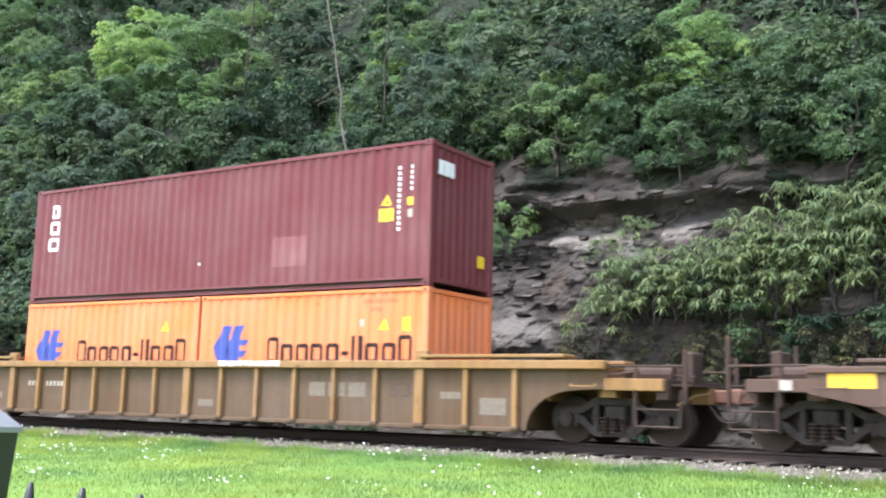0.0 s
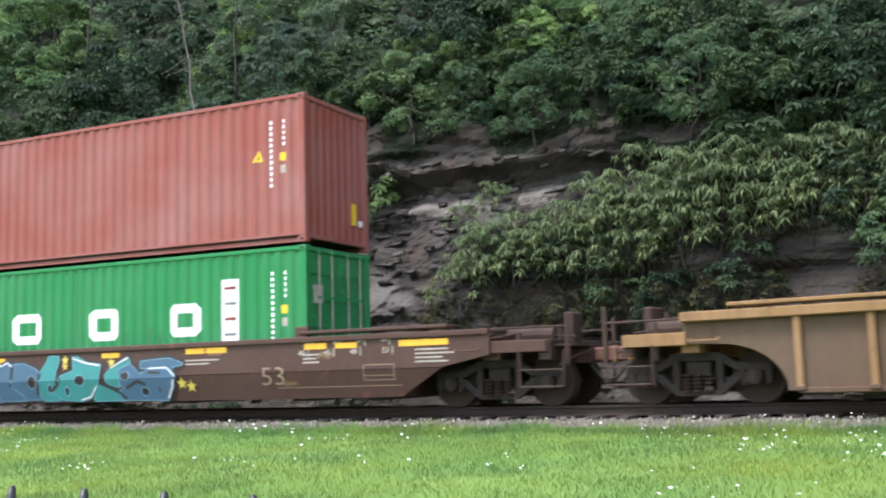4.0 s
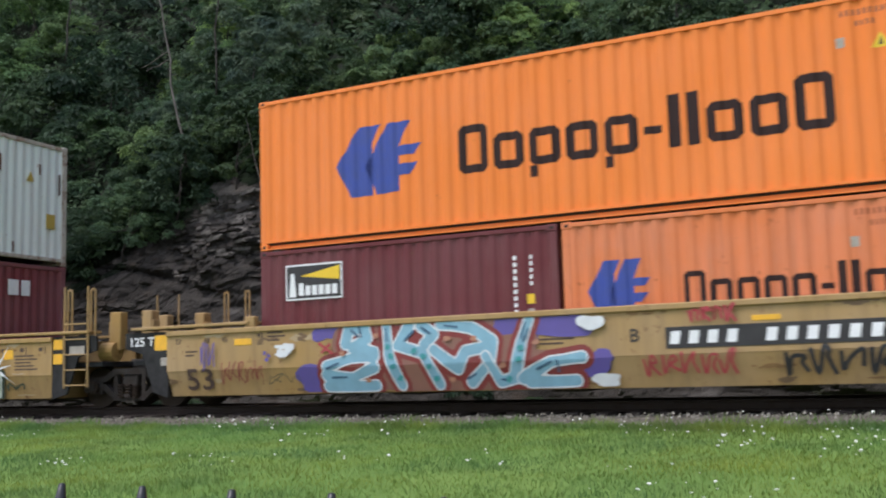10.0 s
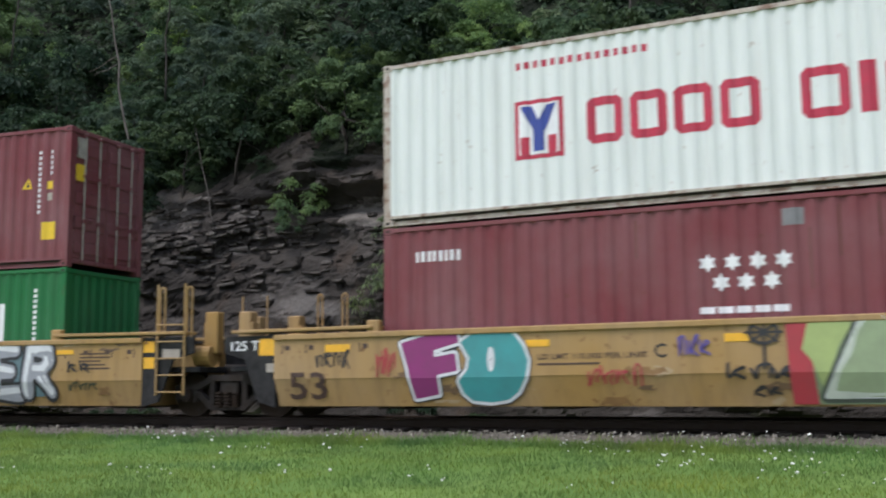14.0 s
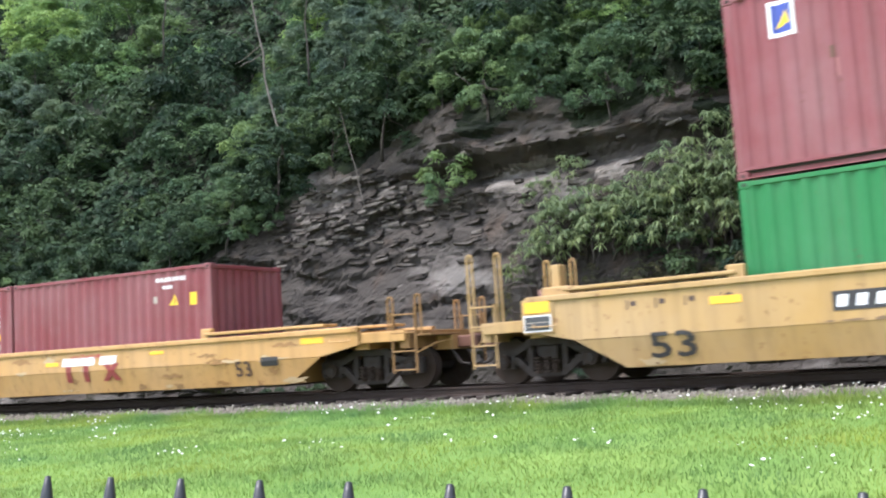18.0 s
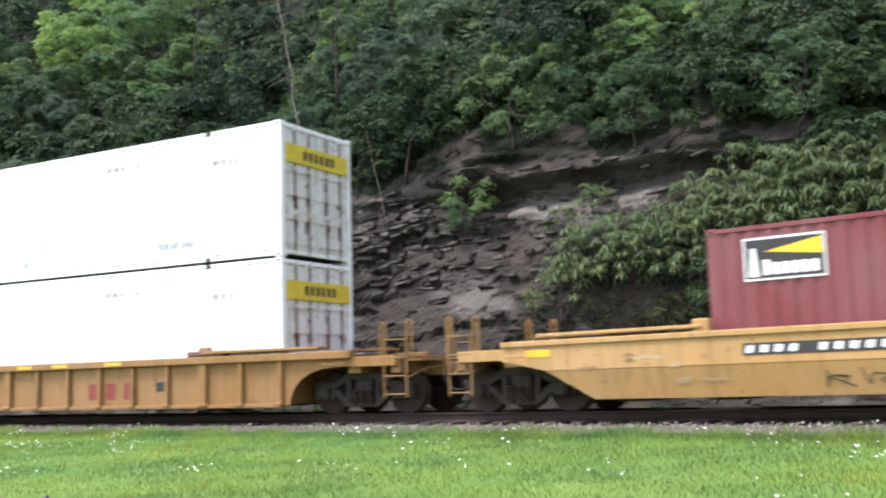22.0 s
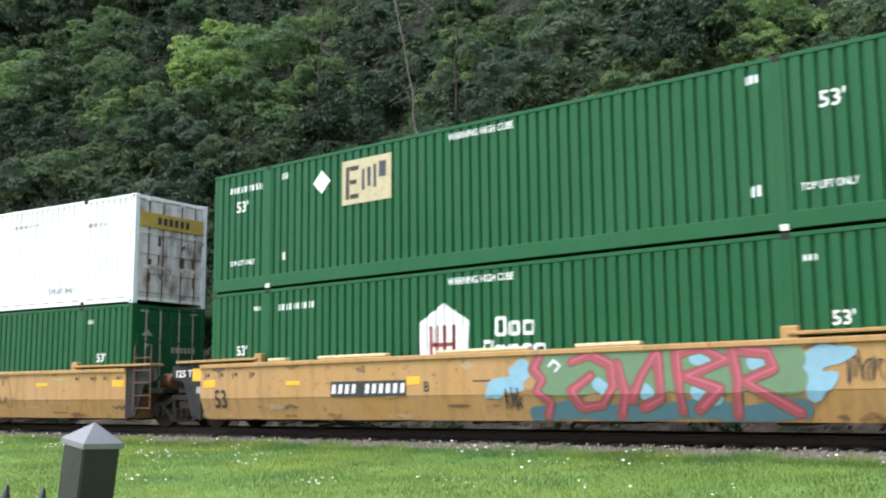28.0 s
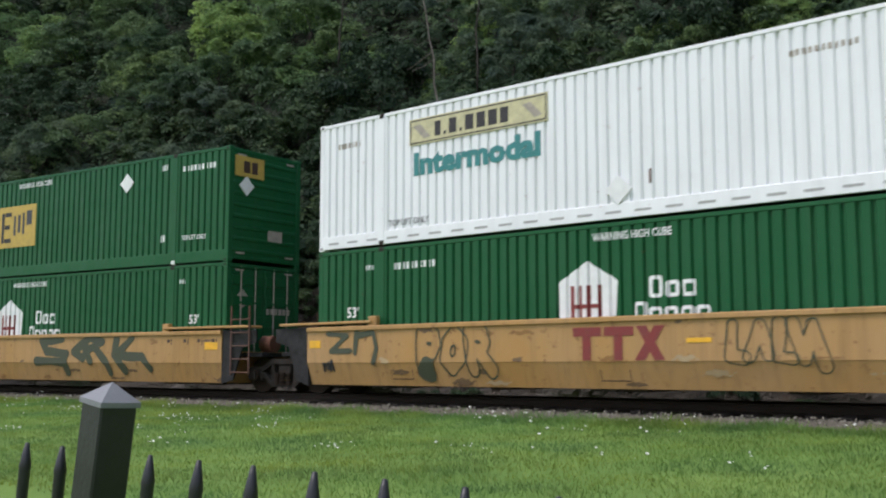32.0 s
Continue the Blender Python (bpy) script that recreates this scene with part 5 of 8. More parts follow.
# a ragged fringe that creeps into the ballast
fringe = rs.uniform(0, 1, n) < 0.13
vv = np.where(fringe, 3.05 - 0.85 * rs.uniform(0, 1, n) ** 1.6, vv)
v_out, f_out = [], []
for s, v in zip(ss, vv):
    p = spot(s, v)
    if p.length > 26 + 14 * (v < 6) or p.y < 1.5:
        continue
    if v < 2.85 and 1.3 * bumps(s, v * 2.0, 1.1, 4.0) + 0.9 * (v - 2.45) < rs.uniform(-0.3, 0.3):
        continue
    h = (0.05 + 0.05 * rs.random() + 0.05 * max(0, bumps(s, v, 0.5))) * (1.0 + 1.2 * max(0.0, 3.6 - v))
    h *= 0.72 if v > 2.85 else 0.6
    a, lean = rs.uniform(0, 6.3), rs.uniform(0.2, 1.1) * h
    w = 0.005 + 0.005 * rs.random()
    z = lawn_height(s, v) - 0.01
    dx, dy = math.cos(a), math.sin(a)
    k = len(v_out)
    v_out += [(p.x - dy * w, p.y + dx * w, z), (p.x + dy * w, p.y - dx * w, z), (p.x + dx * lean, p.y + dy * lean, z + h)]
    f_out.append((k, k + 1, k + 2))
me = bpy.data.meshes.new("grass")
me.from_pydata(v_out, [], f_out)
me.materials.append(GRASS)
tagged(new("grass", me), "short bright green lawn grass", "grass", kind="stuff")
CLOVER = plain("white_clover_petals", (0.75, 0.76, 0.7), 0.8, 0, 0.1)
v_out, f_out = [], []
heads = []
for i in range(105):
    s, v, wide = rs.uniform(-42, 3), 2.8 + 6.5 * rs.random() ** 2.2, rs.uniform(0.12, 0.7)
    heads += [(s + rs.normal() * wide, max(2.75, v + rs.normal() * wide * 0.8)) for k in range(rs.integers(3, 16))]
for s, v in heads:
    p, z = spot(s, v), lawn_height(s, v) + rs.uniform(0.06, 0.13) * (1.0 + max(0.0, 3.6 - v))
    r, flat = rs.uniform(0.007, 0.02) * rs.choice((0.7, 1.0, 1.3)), rs.uniform(0.35, 0.9)
    k = len(v_out)
    v_out += [(p.x + r * 1.2 * math.cos(j * 1.2566), p.y + r * math.sin(j * 1.2566), z + rs.uniform(-0.3, 0.3) * r) for j in range(5)] + [(p.x, p.y, z + r * flat), (p.x, p.y, z - r * flat)]
    f_out += [(k + j, k + (j + 1) % 5, k + 5) for j in range(5)] + [(k + (j + 1) % 5, k + j, k + 6) for j in range(5)]
me = bpy.data.meshes.new("clover")
me.from_pydata(v_out, [], f_out)
me.materials.append(CLOVER)
tagged(new("clover_flowers", me), "white clover heads scattered in the grass", "flowers", kind="stuff")

# ballast stones along the shoulder
v_out, f_out = [], []
for i in range(9000):
    s, v = rs.uniform(-48, 3), rs.uniform(0.95, 3.0)
    p, z, r = spot(s, v), lawn_height(s, v), rs.uniform(0.015, 0.04)
    k = len(v_out)
    j = rs.uniform(0.6, 1.2, (6, 3)) * r
    v_out += [(p.x + j[0, 0], p.y, z), (p.x - j[1, 0], p.y, z), (p.x, p.y + j[2, 1], z), (p.x, p.y - j[3, 1], z), (p.x + j[4, 0] * 0.2, p.y, z + j[4, 2]), (p.x, p.y, z - r)]
    f_out += [(k, k + 2, k + 4), (k + 2, k + 1, k + 4), (k + 1, k + 3, k + 4), (k + 3, k, k + 4)]
me = bpy.data.meshes.new("ballast_stones")
me.from_pydata(v_out, [], f_out)
m = Mat("loose_ballast_stone", 0.95)
geo = m.n("ShaderNodeNewGeometry")
m.done(m.ramp(geo.outputs["Random Per Island"], (0.0, (0.085, 0.078, 0.06)), (0.8, (0.185, 0.17, 0.137)), (1.0, (0.3, 0.28, 0.235))))
me.materials.append(m.m)
tagged(new("ballast_stones", me), "loose grey ballast stones beside the rail", "stones", kind="stuff")

# ---- park fence ----
FX, FY, FA, FZ, GAP, PITCH = -0.6431, 1.5540, -0.6567, -0.1454, 0.0089, 0.1212
FLOOR = -1.52
fence = thing("park_fence", "black metal picket fence with pointed pickets beside a square post", "fence")
fence.matrix_basis = pose(FX, FY, 0, 0, 0, math.degrees(FA))
post = part("post", Geo().box(-0.03, 0.03, -0.03, 0.03, FLOOR, FZ + 0.072, 0.003), FENCE, fence, "square black steel post", pose(0, 0, FZ, 0.8, 7.5, 0) @ pose(0, 0, -FZ))
part("post_cap", Geo().add([(-0.033, -0.033, FZ + 0.07), (0.033, -0.033, FZ + 0.07), (0.033, 0.033, FZ + 0.07), (-0.033, 0.033, FZ + 0.07), (-0.033, -0.033, FZ + 0.078), (0.033, -0.033, FZ + 0.078), (0.033, 0.033, FZ + 0.078), (-0.033, 0.033, FZ + 0.078), (0, 0, FZ + 0.105)],
                           [(3, 2, 1, 0), (0, 1, 5, 4), (1, 2, 6, 5), (2, 3, 7, 6), (3, 0, 4, 7), (4, 5, 8), (5, 6, 8), (6, 7, 8), (7, 4, 8)]), POST_CAP, post, "pyramid cap, its grey standing in for sky light")
prof = [(0.0095, FLOOR + 0.05), (0.0095, FZ - 0.045), (0.0102, FZ - 0.038), (0.0085, FZ - 0.028), (0.0035, FZ), (0.001, FZ + 0.001)]
n = 10
g = Geo().add([(r * math.cos(k * math.tau / n), r * math.sin(k * math.tau / n), z) for r, z in prof for k in range(n)],
              [(i * n + j, i * n + (j + 1) % n, (i + 1) * n + (j + 1) % n, (i + 1) * n + j) for i in range(len(prof) - 1) for j in range(n)] + [tuple(range(n * (len(prof) - 1), n * len(prof)))])
picket = g.data("picket", FENCE)
for p in picket.polygons:
    p.use_smooth = True
for i in range(-12, 19):
    if i:
        part("picket", picket, FENCE, fence, "", pose(i * PITCH + (GAP if i > 0 else -GAP), 0, FZ, rand(-0.6, 0.6), rand(3.2, 4.8), 0) @ pose(0, 0, -FZ))
for z in (FLOOR + 0.2, FZ - 0.14):
    part("fence_rail", Geo().box(-1.5, 2.25, -0.016, 0.016, z - 0.016, z + 0.016, 0.003), FENCE, fence)
# the highest trees, far up the slope, to the top of the camera's view
random.seed(29)
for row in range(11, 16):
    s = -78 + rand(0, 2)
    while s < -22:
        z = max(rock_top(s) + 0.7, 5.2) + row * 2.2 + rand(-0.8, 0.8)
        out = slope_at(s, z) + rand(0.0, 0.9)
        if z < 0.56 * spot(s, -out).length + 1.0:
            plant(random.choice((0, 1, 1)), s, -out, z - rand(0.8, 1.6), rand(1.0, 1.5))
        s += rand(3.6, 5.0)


# ---- the train ----
HC, STD, L20, L40, L53 = 2.896, 2.591, 6.058, 12.192, 16.154
RIDERS = []


def load(box, car, x, z):
    RIDERS.append((box.o, car, x, z))
    return box


def hollow(b, x0, x1, z0, z1, w, mat, lift=0.003):
    """A plain ring with clipped corners, made of four bars in one sheet level."""
    c = 0.6 * w
    b.shape([(x0, z0 + c), (x0 + c, z0), (x0 + w, z0), (x0 + w, z1), (x0 + c, z1), (x0, z1 - c)], mat, "brand_bar", lift)
    b.shape([(x1 - w, z0), (x1 - c, z0), (x1, z0 + c), (x1, z1 - c), (x1 - c, z1), (x1 - w, z1)], mat, "brand_bar", lift)
    for z in (z0, z1 - w):
        b.rect(x0 + w, x1 - w, z, z + w, mat, "brand_bar", lift)


def brand(b, pattern, x0, x1, z0, z1, mat, lift=0.003, fill=0.84):
    """A brand name as a row of plain rings and bars. T: tall, s: short, p: hanging, l: slim, -: a dash."""
    wide = {"l": 0.45, "-": 0.6, " ": 0.5}
    u = (x1 - x0) / sum(wide.get(c, 1.0) for c in pattern)
    x, h = x0, z1 - z0
    for c in pattern:
        w = wide.get(c, 1.0) * u
        pad = (1 - fill) * u / 2
        a, e = x + pad, x + w - pad
        x += w
        if c == "-":
            b.rect(a, e, z0 + 0.3 * h, z0 + 0.45 * h, mat, "brand_bar", lift)
        elif c == "l":
            b.rect(a, e, z0, z1, mat, "brand_bar", lift)
        elif c != " ":
            t = min(0.26 * (e - a), 0.19 * h)
            hollow(b, a, e, z0, z1 if c == "T" else z0 + 0.74 * h, t, mat, lift)
            if c == "p":
                b.rect(a, a + t, z0 - 0.24 * h, z0 - 0.01, mat, "brand_bar", lift)


def arrow_badge(b, x, z, w, h, mat):
    """Two folded ribbons side by side, each a slanting band with an arm to the leading end."""
    def sheet_at(ring, lift):
        b.shape([(x + w * p, z + h * q) for p, q in ring], mat, "badge_ribbon", lift)
    sheet_at([(0.0, 0.47), (0.27, 1.0), (0.53, 1.0), (0.26, 0.43), (0.42, 0.0), (0.17, 0.0)], 0.003)
    sheet_at([(0.34, 0.42), (0.6, 1.0), (0.86, 1.0), (0.72, 0.66), (0.66, 0.55), (0.62, 0.42), (0.72, 0.02), (0.47, 0.0)], 0.003)
    sheet_at([(0.73, 0.66), (0.98, 0.66), (0.9, 0.52), (0.67, 0.52)], 0.005)
    sheet_at([(0.64, 0.4), (0.94, 0.4), (0.84, 0.24), (0.68, 0.24)], 0.005)


def hapag(b):
    if b.n > 8:
        arrow_badge(b, -4.35, 0.82, 1.85, 1.28, MARK_BLUE)
        brand(b, "Tspsp-llssT", -1.85, 4.42, 1.0, 1.84, MARK_UMBER)
    else:
        arrow_badge(b, -2.62, 1.02, 1.05, 0.9, MARK_BLUE)
        brand(b, "Tspsp-llssT", -1.1, 2.7, 1.1, 1.66, MARK_UMBER)


def codes(b, mat, upright=True, tri=True):
    """The container's codes and warning signs near its leading end."""
    x = b.n / 2
    if upright:
        b.bars(x - 0.82, x - 0.76, b.h - 1.8, b.h - 0.45, mat, 12, True)
        b.bars(x - 0.52, x - 0.47, b.h - 1.0, b.h - 0.45, mat, 5, True)
        b.rect(x - 0.58, x - 0.44, b.h - 1.28, b.h - 1.12, MARK_YELLOW)
        b.rect(x - 0.57, x - 0.45, b.h - 1.52, b.h - 1.36, MARK_PALE)
    else:
        b.bars(x - 1.6, x - 0.72, b.h - 0.3, b.h - 0.21, mat, 11)
        b.bars(x - 1.4, x - 1.1, b.h - 0.46, b.h - 0.38, mat, 4)
        b.rect(x - 0.6, x - 0.42, b.h - 0.85, b.h - 0.58, MARK_YELLOW)
        b.rect(x - 1.66, x - 1.54, b.h - 0.75, b.h - 0.6, MARK_PALE)
    if tri:
        b.triangle(x - 1.08 if upright else x - 1.05, b.h - (1.15 if upright else 0.72), 0.13)


def hunt(b, worn):
    """A yellow name plate over a word, near the trailing end of a white box."""
    x0, x1, z = -5.28, -1.7, 1.97 if not worn else 2.05
    plate = MARK_WORN if worn else MARK_LEMON
    face = -b.w / 2 - 0.006
    p = part("name_plate", Geo().box(x0, x1, face, -b.w / 2 + 0.014, z, z + 0.56, 0.004), plate, b.o)
    part("plate_frame", Geo().box(x0 + 0.03, x1 - 0.03, face - 0.003, face, z + 0.03, z + 0.055).box(x0 + 0.03, x1 - 0.03, face - 0.003, face, z + 0.505, z + 0.53)
         .box(x0 + 0.03, x0 + 0.055, face - 0.003, face, z + 0.055, z + 0.505).box(x1 - 0.055, x1 - 0.03, face - 0.003, face, z + 0.055, z + 0.505), MARK_BLACK, p)
    for k in (0, 1):
        a = x0 + 0.12 + k * 2.86
        part("plate_scroll", Geo().prism([(a, z + 0.4), (a + 0.2, z + 0.43), (a + 0.48, z + 0.14), (a + 0.3, z + 0.11)], 1, face - 0.003, face), MARK_GOLD if not worn else MARK_PALE, p)
    x = x0 + 0.72
    for w in (0.16, 0.07, 0.2, 0.07, 0.22, 0.22, 0.22, 0.2):
        h = 0.07 if w == 0.07 else 0.31
        part("plate_bar", Geo().box(x, x + w, face - 0.004, face, z + 0.125, z + 0.125 + h), MARK_BLACK, p)
        x += w + 0.08
    lettering("Intermodal", 0.44, MARK_TEAL if worn else MARK_GREEN, b.o, x0 + 0.1, z - 0.62, -b.w / 2 + 0.006, width=3.28, bold=0.07)
    lettering("TOP LIFT ONLY", 0.13, MARK_GREY, b.o, -5.88, 0.4, -b.w / 2 + 0.002, width=1.15)
    lettering("TOP LIFT ONLY", 0.13, MARK_GREY, b.o, 4.62, 0.4, -b.w / 2 + 0.002, width=1.15)
    b.bars(-7.5, -6.75, b.h - 0.62, b.h - 0.5, MARK_PALE, 7)
    b.bars(3.0, 4.15, b.h - 0.55, b.h - 0.45, MARK_PALE, 11)
    b.bars(6.2, 6.95, b.h - 0.78, b.h - 0.66, MARK_PALE, 7)
    d = (0.26, 0.62) if not worn else (-0.18, 0.55)
    part("placard_holder", Geo().prism([(d[0] - 0.28, d[1]), (d[0], d[1] - 0.26), (d[0] + 0.28, d[1]), (d[0], d[1] + 0.26)], 1, -b.w / 2 - 0.02, -b.w / 2 + 0.01), MARK_WHITE, b.o, "bent blank placard holder")
    part("dent", Geo().box(d[0] + 0.62, d[0] + 0.66, -b.w / 2 - 0.004, -b.w / 2 + 0.004, d[1] + 0.05, d[1] + 0.3), RUST, b.o)
    L = b.n / 2
    e = part("end_name_plate", Geo().box(L - 0.02, L + 0.04, -1.12, 1.12, b.h - 0.86, b.h - 0.46, 0.003), MARK_LEMON if not worn else MARK_GOLD, b.o)
    for i in range(6):
        part("end_plate_bar", Geo().box(L + 0.04, L + 0.044, -0.55 + i * 0.2, -0.43 + i * 0.2, b.h - 0.76, b.h - 0.56), MARK_BLACK, e)
    rs = np.random.default_rng(71 if worn else 72)
    for y in (-0.82, -0.42, 0.38, 0.8):
        for i in range(4):
            z, h = rs.uniform(0.3, b.h - 1.5), rs.uniform(0.2, 0.75)
            a = y + rs.uniform(-0.09, 0.09)
            part("rust_streak", Geo().prism([(a, z), (a + 0.025, z), (a + rs.uniform(0.03, 0.06), z + h), (a - 0.015, z + h)], 0, L - 0.03, L - 0.0085 + 0.0006 * i), RUST, b.o)


def hub(b):
    """A white house-shaped badge with red bars beside a two-line name."""
    x, z = -1.5, 1.05
    b.shape([(x + 0.02, z), (x + 1.2, z), (x + 1.26, z + 0.8), (x + 0.62, z + 1.18), (x - 0.04, z + 0.8)], MARK_WHITE, "house_badge", 0.004)
    for a in (0.26, 0.42, 0.6, 0.84):
        b.rect(x + a, x + a + 0.08, z + 0.05, z + 0.74, MARK_DARKRED, "badge_bar", 0.009)
    b.rect(x + 0.26, x + 0.92, z + 0.32, z + 0.4, MARK_DARKRED, "badge_bar", 0.01)
    brand(b, "Tss", x + 1.86, x + 2.8, z + 0.46, z + 0.84, MARK_WHITE)
    brand(b, "Tssss", x + 1.55, x + 3.05, z + 0.02, z + 0.4, MARK_WHITE)
    f = -b.w / 2 + 0.002
    lettering("WARNING HIGH CUBE", 0.14, MARK_WHITE, b.o, -0.75, b.h - 0.32, f, width=1.6)
    lettering("53'", 0.22, MARK_WHITE, b.o, -7.15, 1.4, f)
    lettering("53'", 0.22, MARK_WHITE, b.o, 6.75, 1.4, f)
    b.bars(-5.75, -4.55, b.h - 0.52, b.h - 0.38, MARK_WHITE, 10)
    b.bars(-6.6, -6.35, b.h - 0.48, b.h - 0.38, MARK_WHITE, 3)
    b.bars(6.35, 6.6, b.h - 0.48, b.h - 0.38, MARK_WHITE, 3)
    L = b.n / 2
    part("end_badge", Geo().prism([(-0.92, b.h - 0.8), (-0.75, b.h - 0.65), (-0.58, b.h - 0.8), (-0.58, b.h - 1.0), (-0.75, b.h - 1.12), (-0.92, b.h - 1.0)], 0, L - 0.02, L - 0.008), MARK_PALE, b.o)
    for i in range(2):
        for j in range(4 + 2 * i):
            part("end_code", Geo().box(L - 0.02, L - 0.008, 0.1 + j * 0.15, 0.2 + j * 0.15, b.h - 1.0 - i * 0.25, b.h - 0.85 - i * 0.25), MARK_PALE, b.o)
    for y in (-1.0, 0.75):
        for z in (0.22, b.h - 0.2):
            part("end_stripe", Geo().box(L - 0.02, L - 0.006, y, y + 0.28, z, z + 0.05), MARK_PALE, b.o)


def emp(b, end_gold=False):
    x, z, k = (-1.62, 0.88, 1.25) if end_gold else (-3.7, 1.63, 1.0)
    p = part("name_plate", Geo().box(x, x + 1.45 * k, -b.w / 2 - 0.004, -b.w / 2 + 0.014, z, z + 0.98 * k, 0.003), MARK_GOLD if end_gold else MARK_BUFF, b.o)
    f = -b.w / 2 - 0.004
    for x0, x1, z0, z1, ink in ((0.12, 0.22, 0.12, 0.84, MARK_BLACK), (0.24, 0.5, 0.12, 0.22, MARK_BLACK), (0.24, 0.44, 0.44, 0.54, MARK_BLACK), (0.24, 0.5, 0.74, 0.84, MARK_BLACK),
                                (0.6, 0.68, 0.28, 0.74, MARK_SLATE), (0.76, 0.86, 0.34, 0.76, MARK_SLATE), (0.94, 1.02, 0.3, 0.8, MARK_SLATE), (1.1, 1.3, 0.5, 0.84, MARK_SLATE)):
        part("plate_bar", Geo().box(x + x0 * k, x + x1 * k, f - 0.004, f, z + z0 * k, z + z1 * k), ink, p)
    q, r = (4.2, 2.3) if end_gold else (-4.33, 2.25)
    part("white_placard", Geo().prism([(q - 0.27, r), (q, r - 0.26), (q + 0.27, r), (q, r + 0.26)], 1, -b.w / 2 - 0.012, -b.w / 2 + 0.01), MARK_WHITE, b.o)
    t = -b.w / 2 + 0.002
    lettering("WARNING HIGH CUBE", 0.14, MARK_WHITE, b.o, -0.7, b.h - 0.3, t, width=1.6)
    lettering("53'", 0.26, MARK_WHITE, b.o, -7.25, 1.9, t)
    if end_gold:
        b.bars(6.35, 7.6, b.h - 0.5, b.h - 0.36, MARK_WHITE, 9)
    else:
        lettering("53'", 0.26, MARK_WHITE, b.o, 6.75, 1.9, t)
    lettering("TOP LIFT ONLY", 0.12, MARK_WHITE, b.o, -7.45, 0.62, t, width=0.9)
    lettering("TOP LIFT ONLY", 0.12, MARK_WHITE, b.o, 6.4, 0.62, t, width=0.9)
    b.bars(-7.52, -6.35, 2.38, 2.52, MARK_WHITE, 9)
    for x in (-5.72, 5.55):
        b.bars(x, x + 0.26, 2.5, 2.64, MARK_WHITE, 3)
        b.bars(x, x + 0.22, 0.62, 0.8, MARK_WHITE, 2)
    L = b.n / 2
    if end_gold:
        part("end_name_plate", Geo().box(L - 0.02, L + 0.01, -1.1, -0.1, b.h - 0.72, b.h - 0.2, 0.003), MARK_GOLD, b.o)
        for i in range(2):
            part("end_plate_bar", Geo().box(L + 0.01, L + 0.014, -0.82 + 0.28 * i, -0.6 + 0.26 * i, b.h - 0.62, b.h - 0.32), MARK_BROWN, b.o)
        part("end_placard", Geo().prism([(-0.95, b.h - 0.95), (-0.7, b.h - 0.7), (-0.45, b.h - 0.95), (-0.7, b.h - 1.2)], 0, L - 0.02, L + 0.012), MARK_WHITE, b.o)
        part("end_label", Geo().box(L - 0.02, L + 0.01, 0.1, 0.6, 0.62, 0.9), MARK_PALE, b.o)
    else:
        part("end_name_plate", Geo().box(L - 0.02, L + 0.035, -0.95, -0.28, b.h - 0.95, b.h - 0.42, 0.003), MARK_GOLD, b.o)
        part("end_plate_bar", Geo().box(L + 0.035, L + 0.039, -0.88, -0.66, b.h - 0.85, b.h - 0.52), MARK_BLACK, b.o)
        part("end_placard", Geo().prism([(0.5, b.h - 1.1), (0.75, b.h - 0.85), (1.0, b.h - 1.1), (0.75, b.h - 1.35)], 0, L - 0.02, L + 0.035), MARK_WHITE, b.o)
        part("end_label", Geo().box(L - 0.02, L + 0.035, 0.08, 0.45, 0.85, 1.15), MARK_YELLOW, b.o)
        part("end_label", Geo().box(L - 0.02, L + 0.035, 0.5, 0.95, 0.85, 1.12), MARK_PALE, b.o)
        for i in range(2):
            for j in range(4):
                part("end_code", Geo().box(L - 0.02, L - 0.008, 0.1 + j * 0.16, 0.21 + j * 0.16, b.h - 0.6 - i * 0.28, b.h - 0.45 - i * 0.28), MARK_PALE, b.o)
    for y in (-1.0, 0.75):
        for z in (0.22, b.h - 0.2):
            part("end_stripe", Geo().box(L - 0.02, L - 0.006, y, y + 0.28, z, z + 0.05), MARK_PALE, b.o)


# spray paint on the cars: abstract shapes in the colours of the real pieces
def blob(cx, cz, w, h, rs, wild=0.16, n=18, power=2.6):
    """An uneven rounded outline."""
    ph = rs.uniform(0, 6.3, 3)
    out = []
    for i in range(n):
        a = i * math.tau / n
        c, s = math.cos(a), math.sin(a)
        r = (abs(c) ** power + abs(s) ** power) ** (-1 / power)
        r *= 1 + wild * (math.sin(2 * a + ph[0]) * 0.6 + math.sin(3 * a + ph[1]) * 0.6 + math.sin(5 * a + ph[2]) * 0.3)
        out.append((cx + r * c * w / 2 + 0.12 * s * h, min(max(cz + r * s * h / 2, 0.25), 1.6)))
    return out


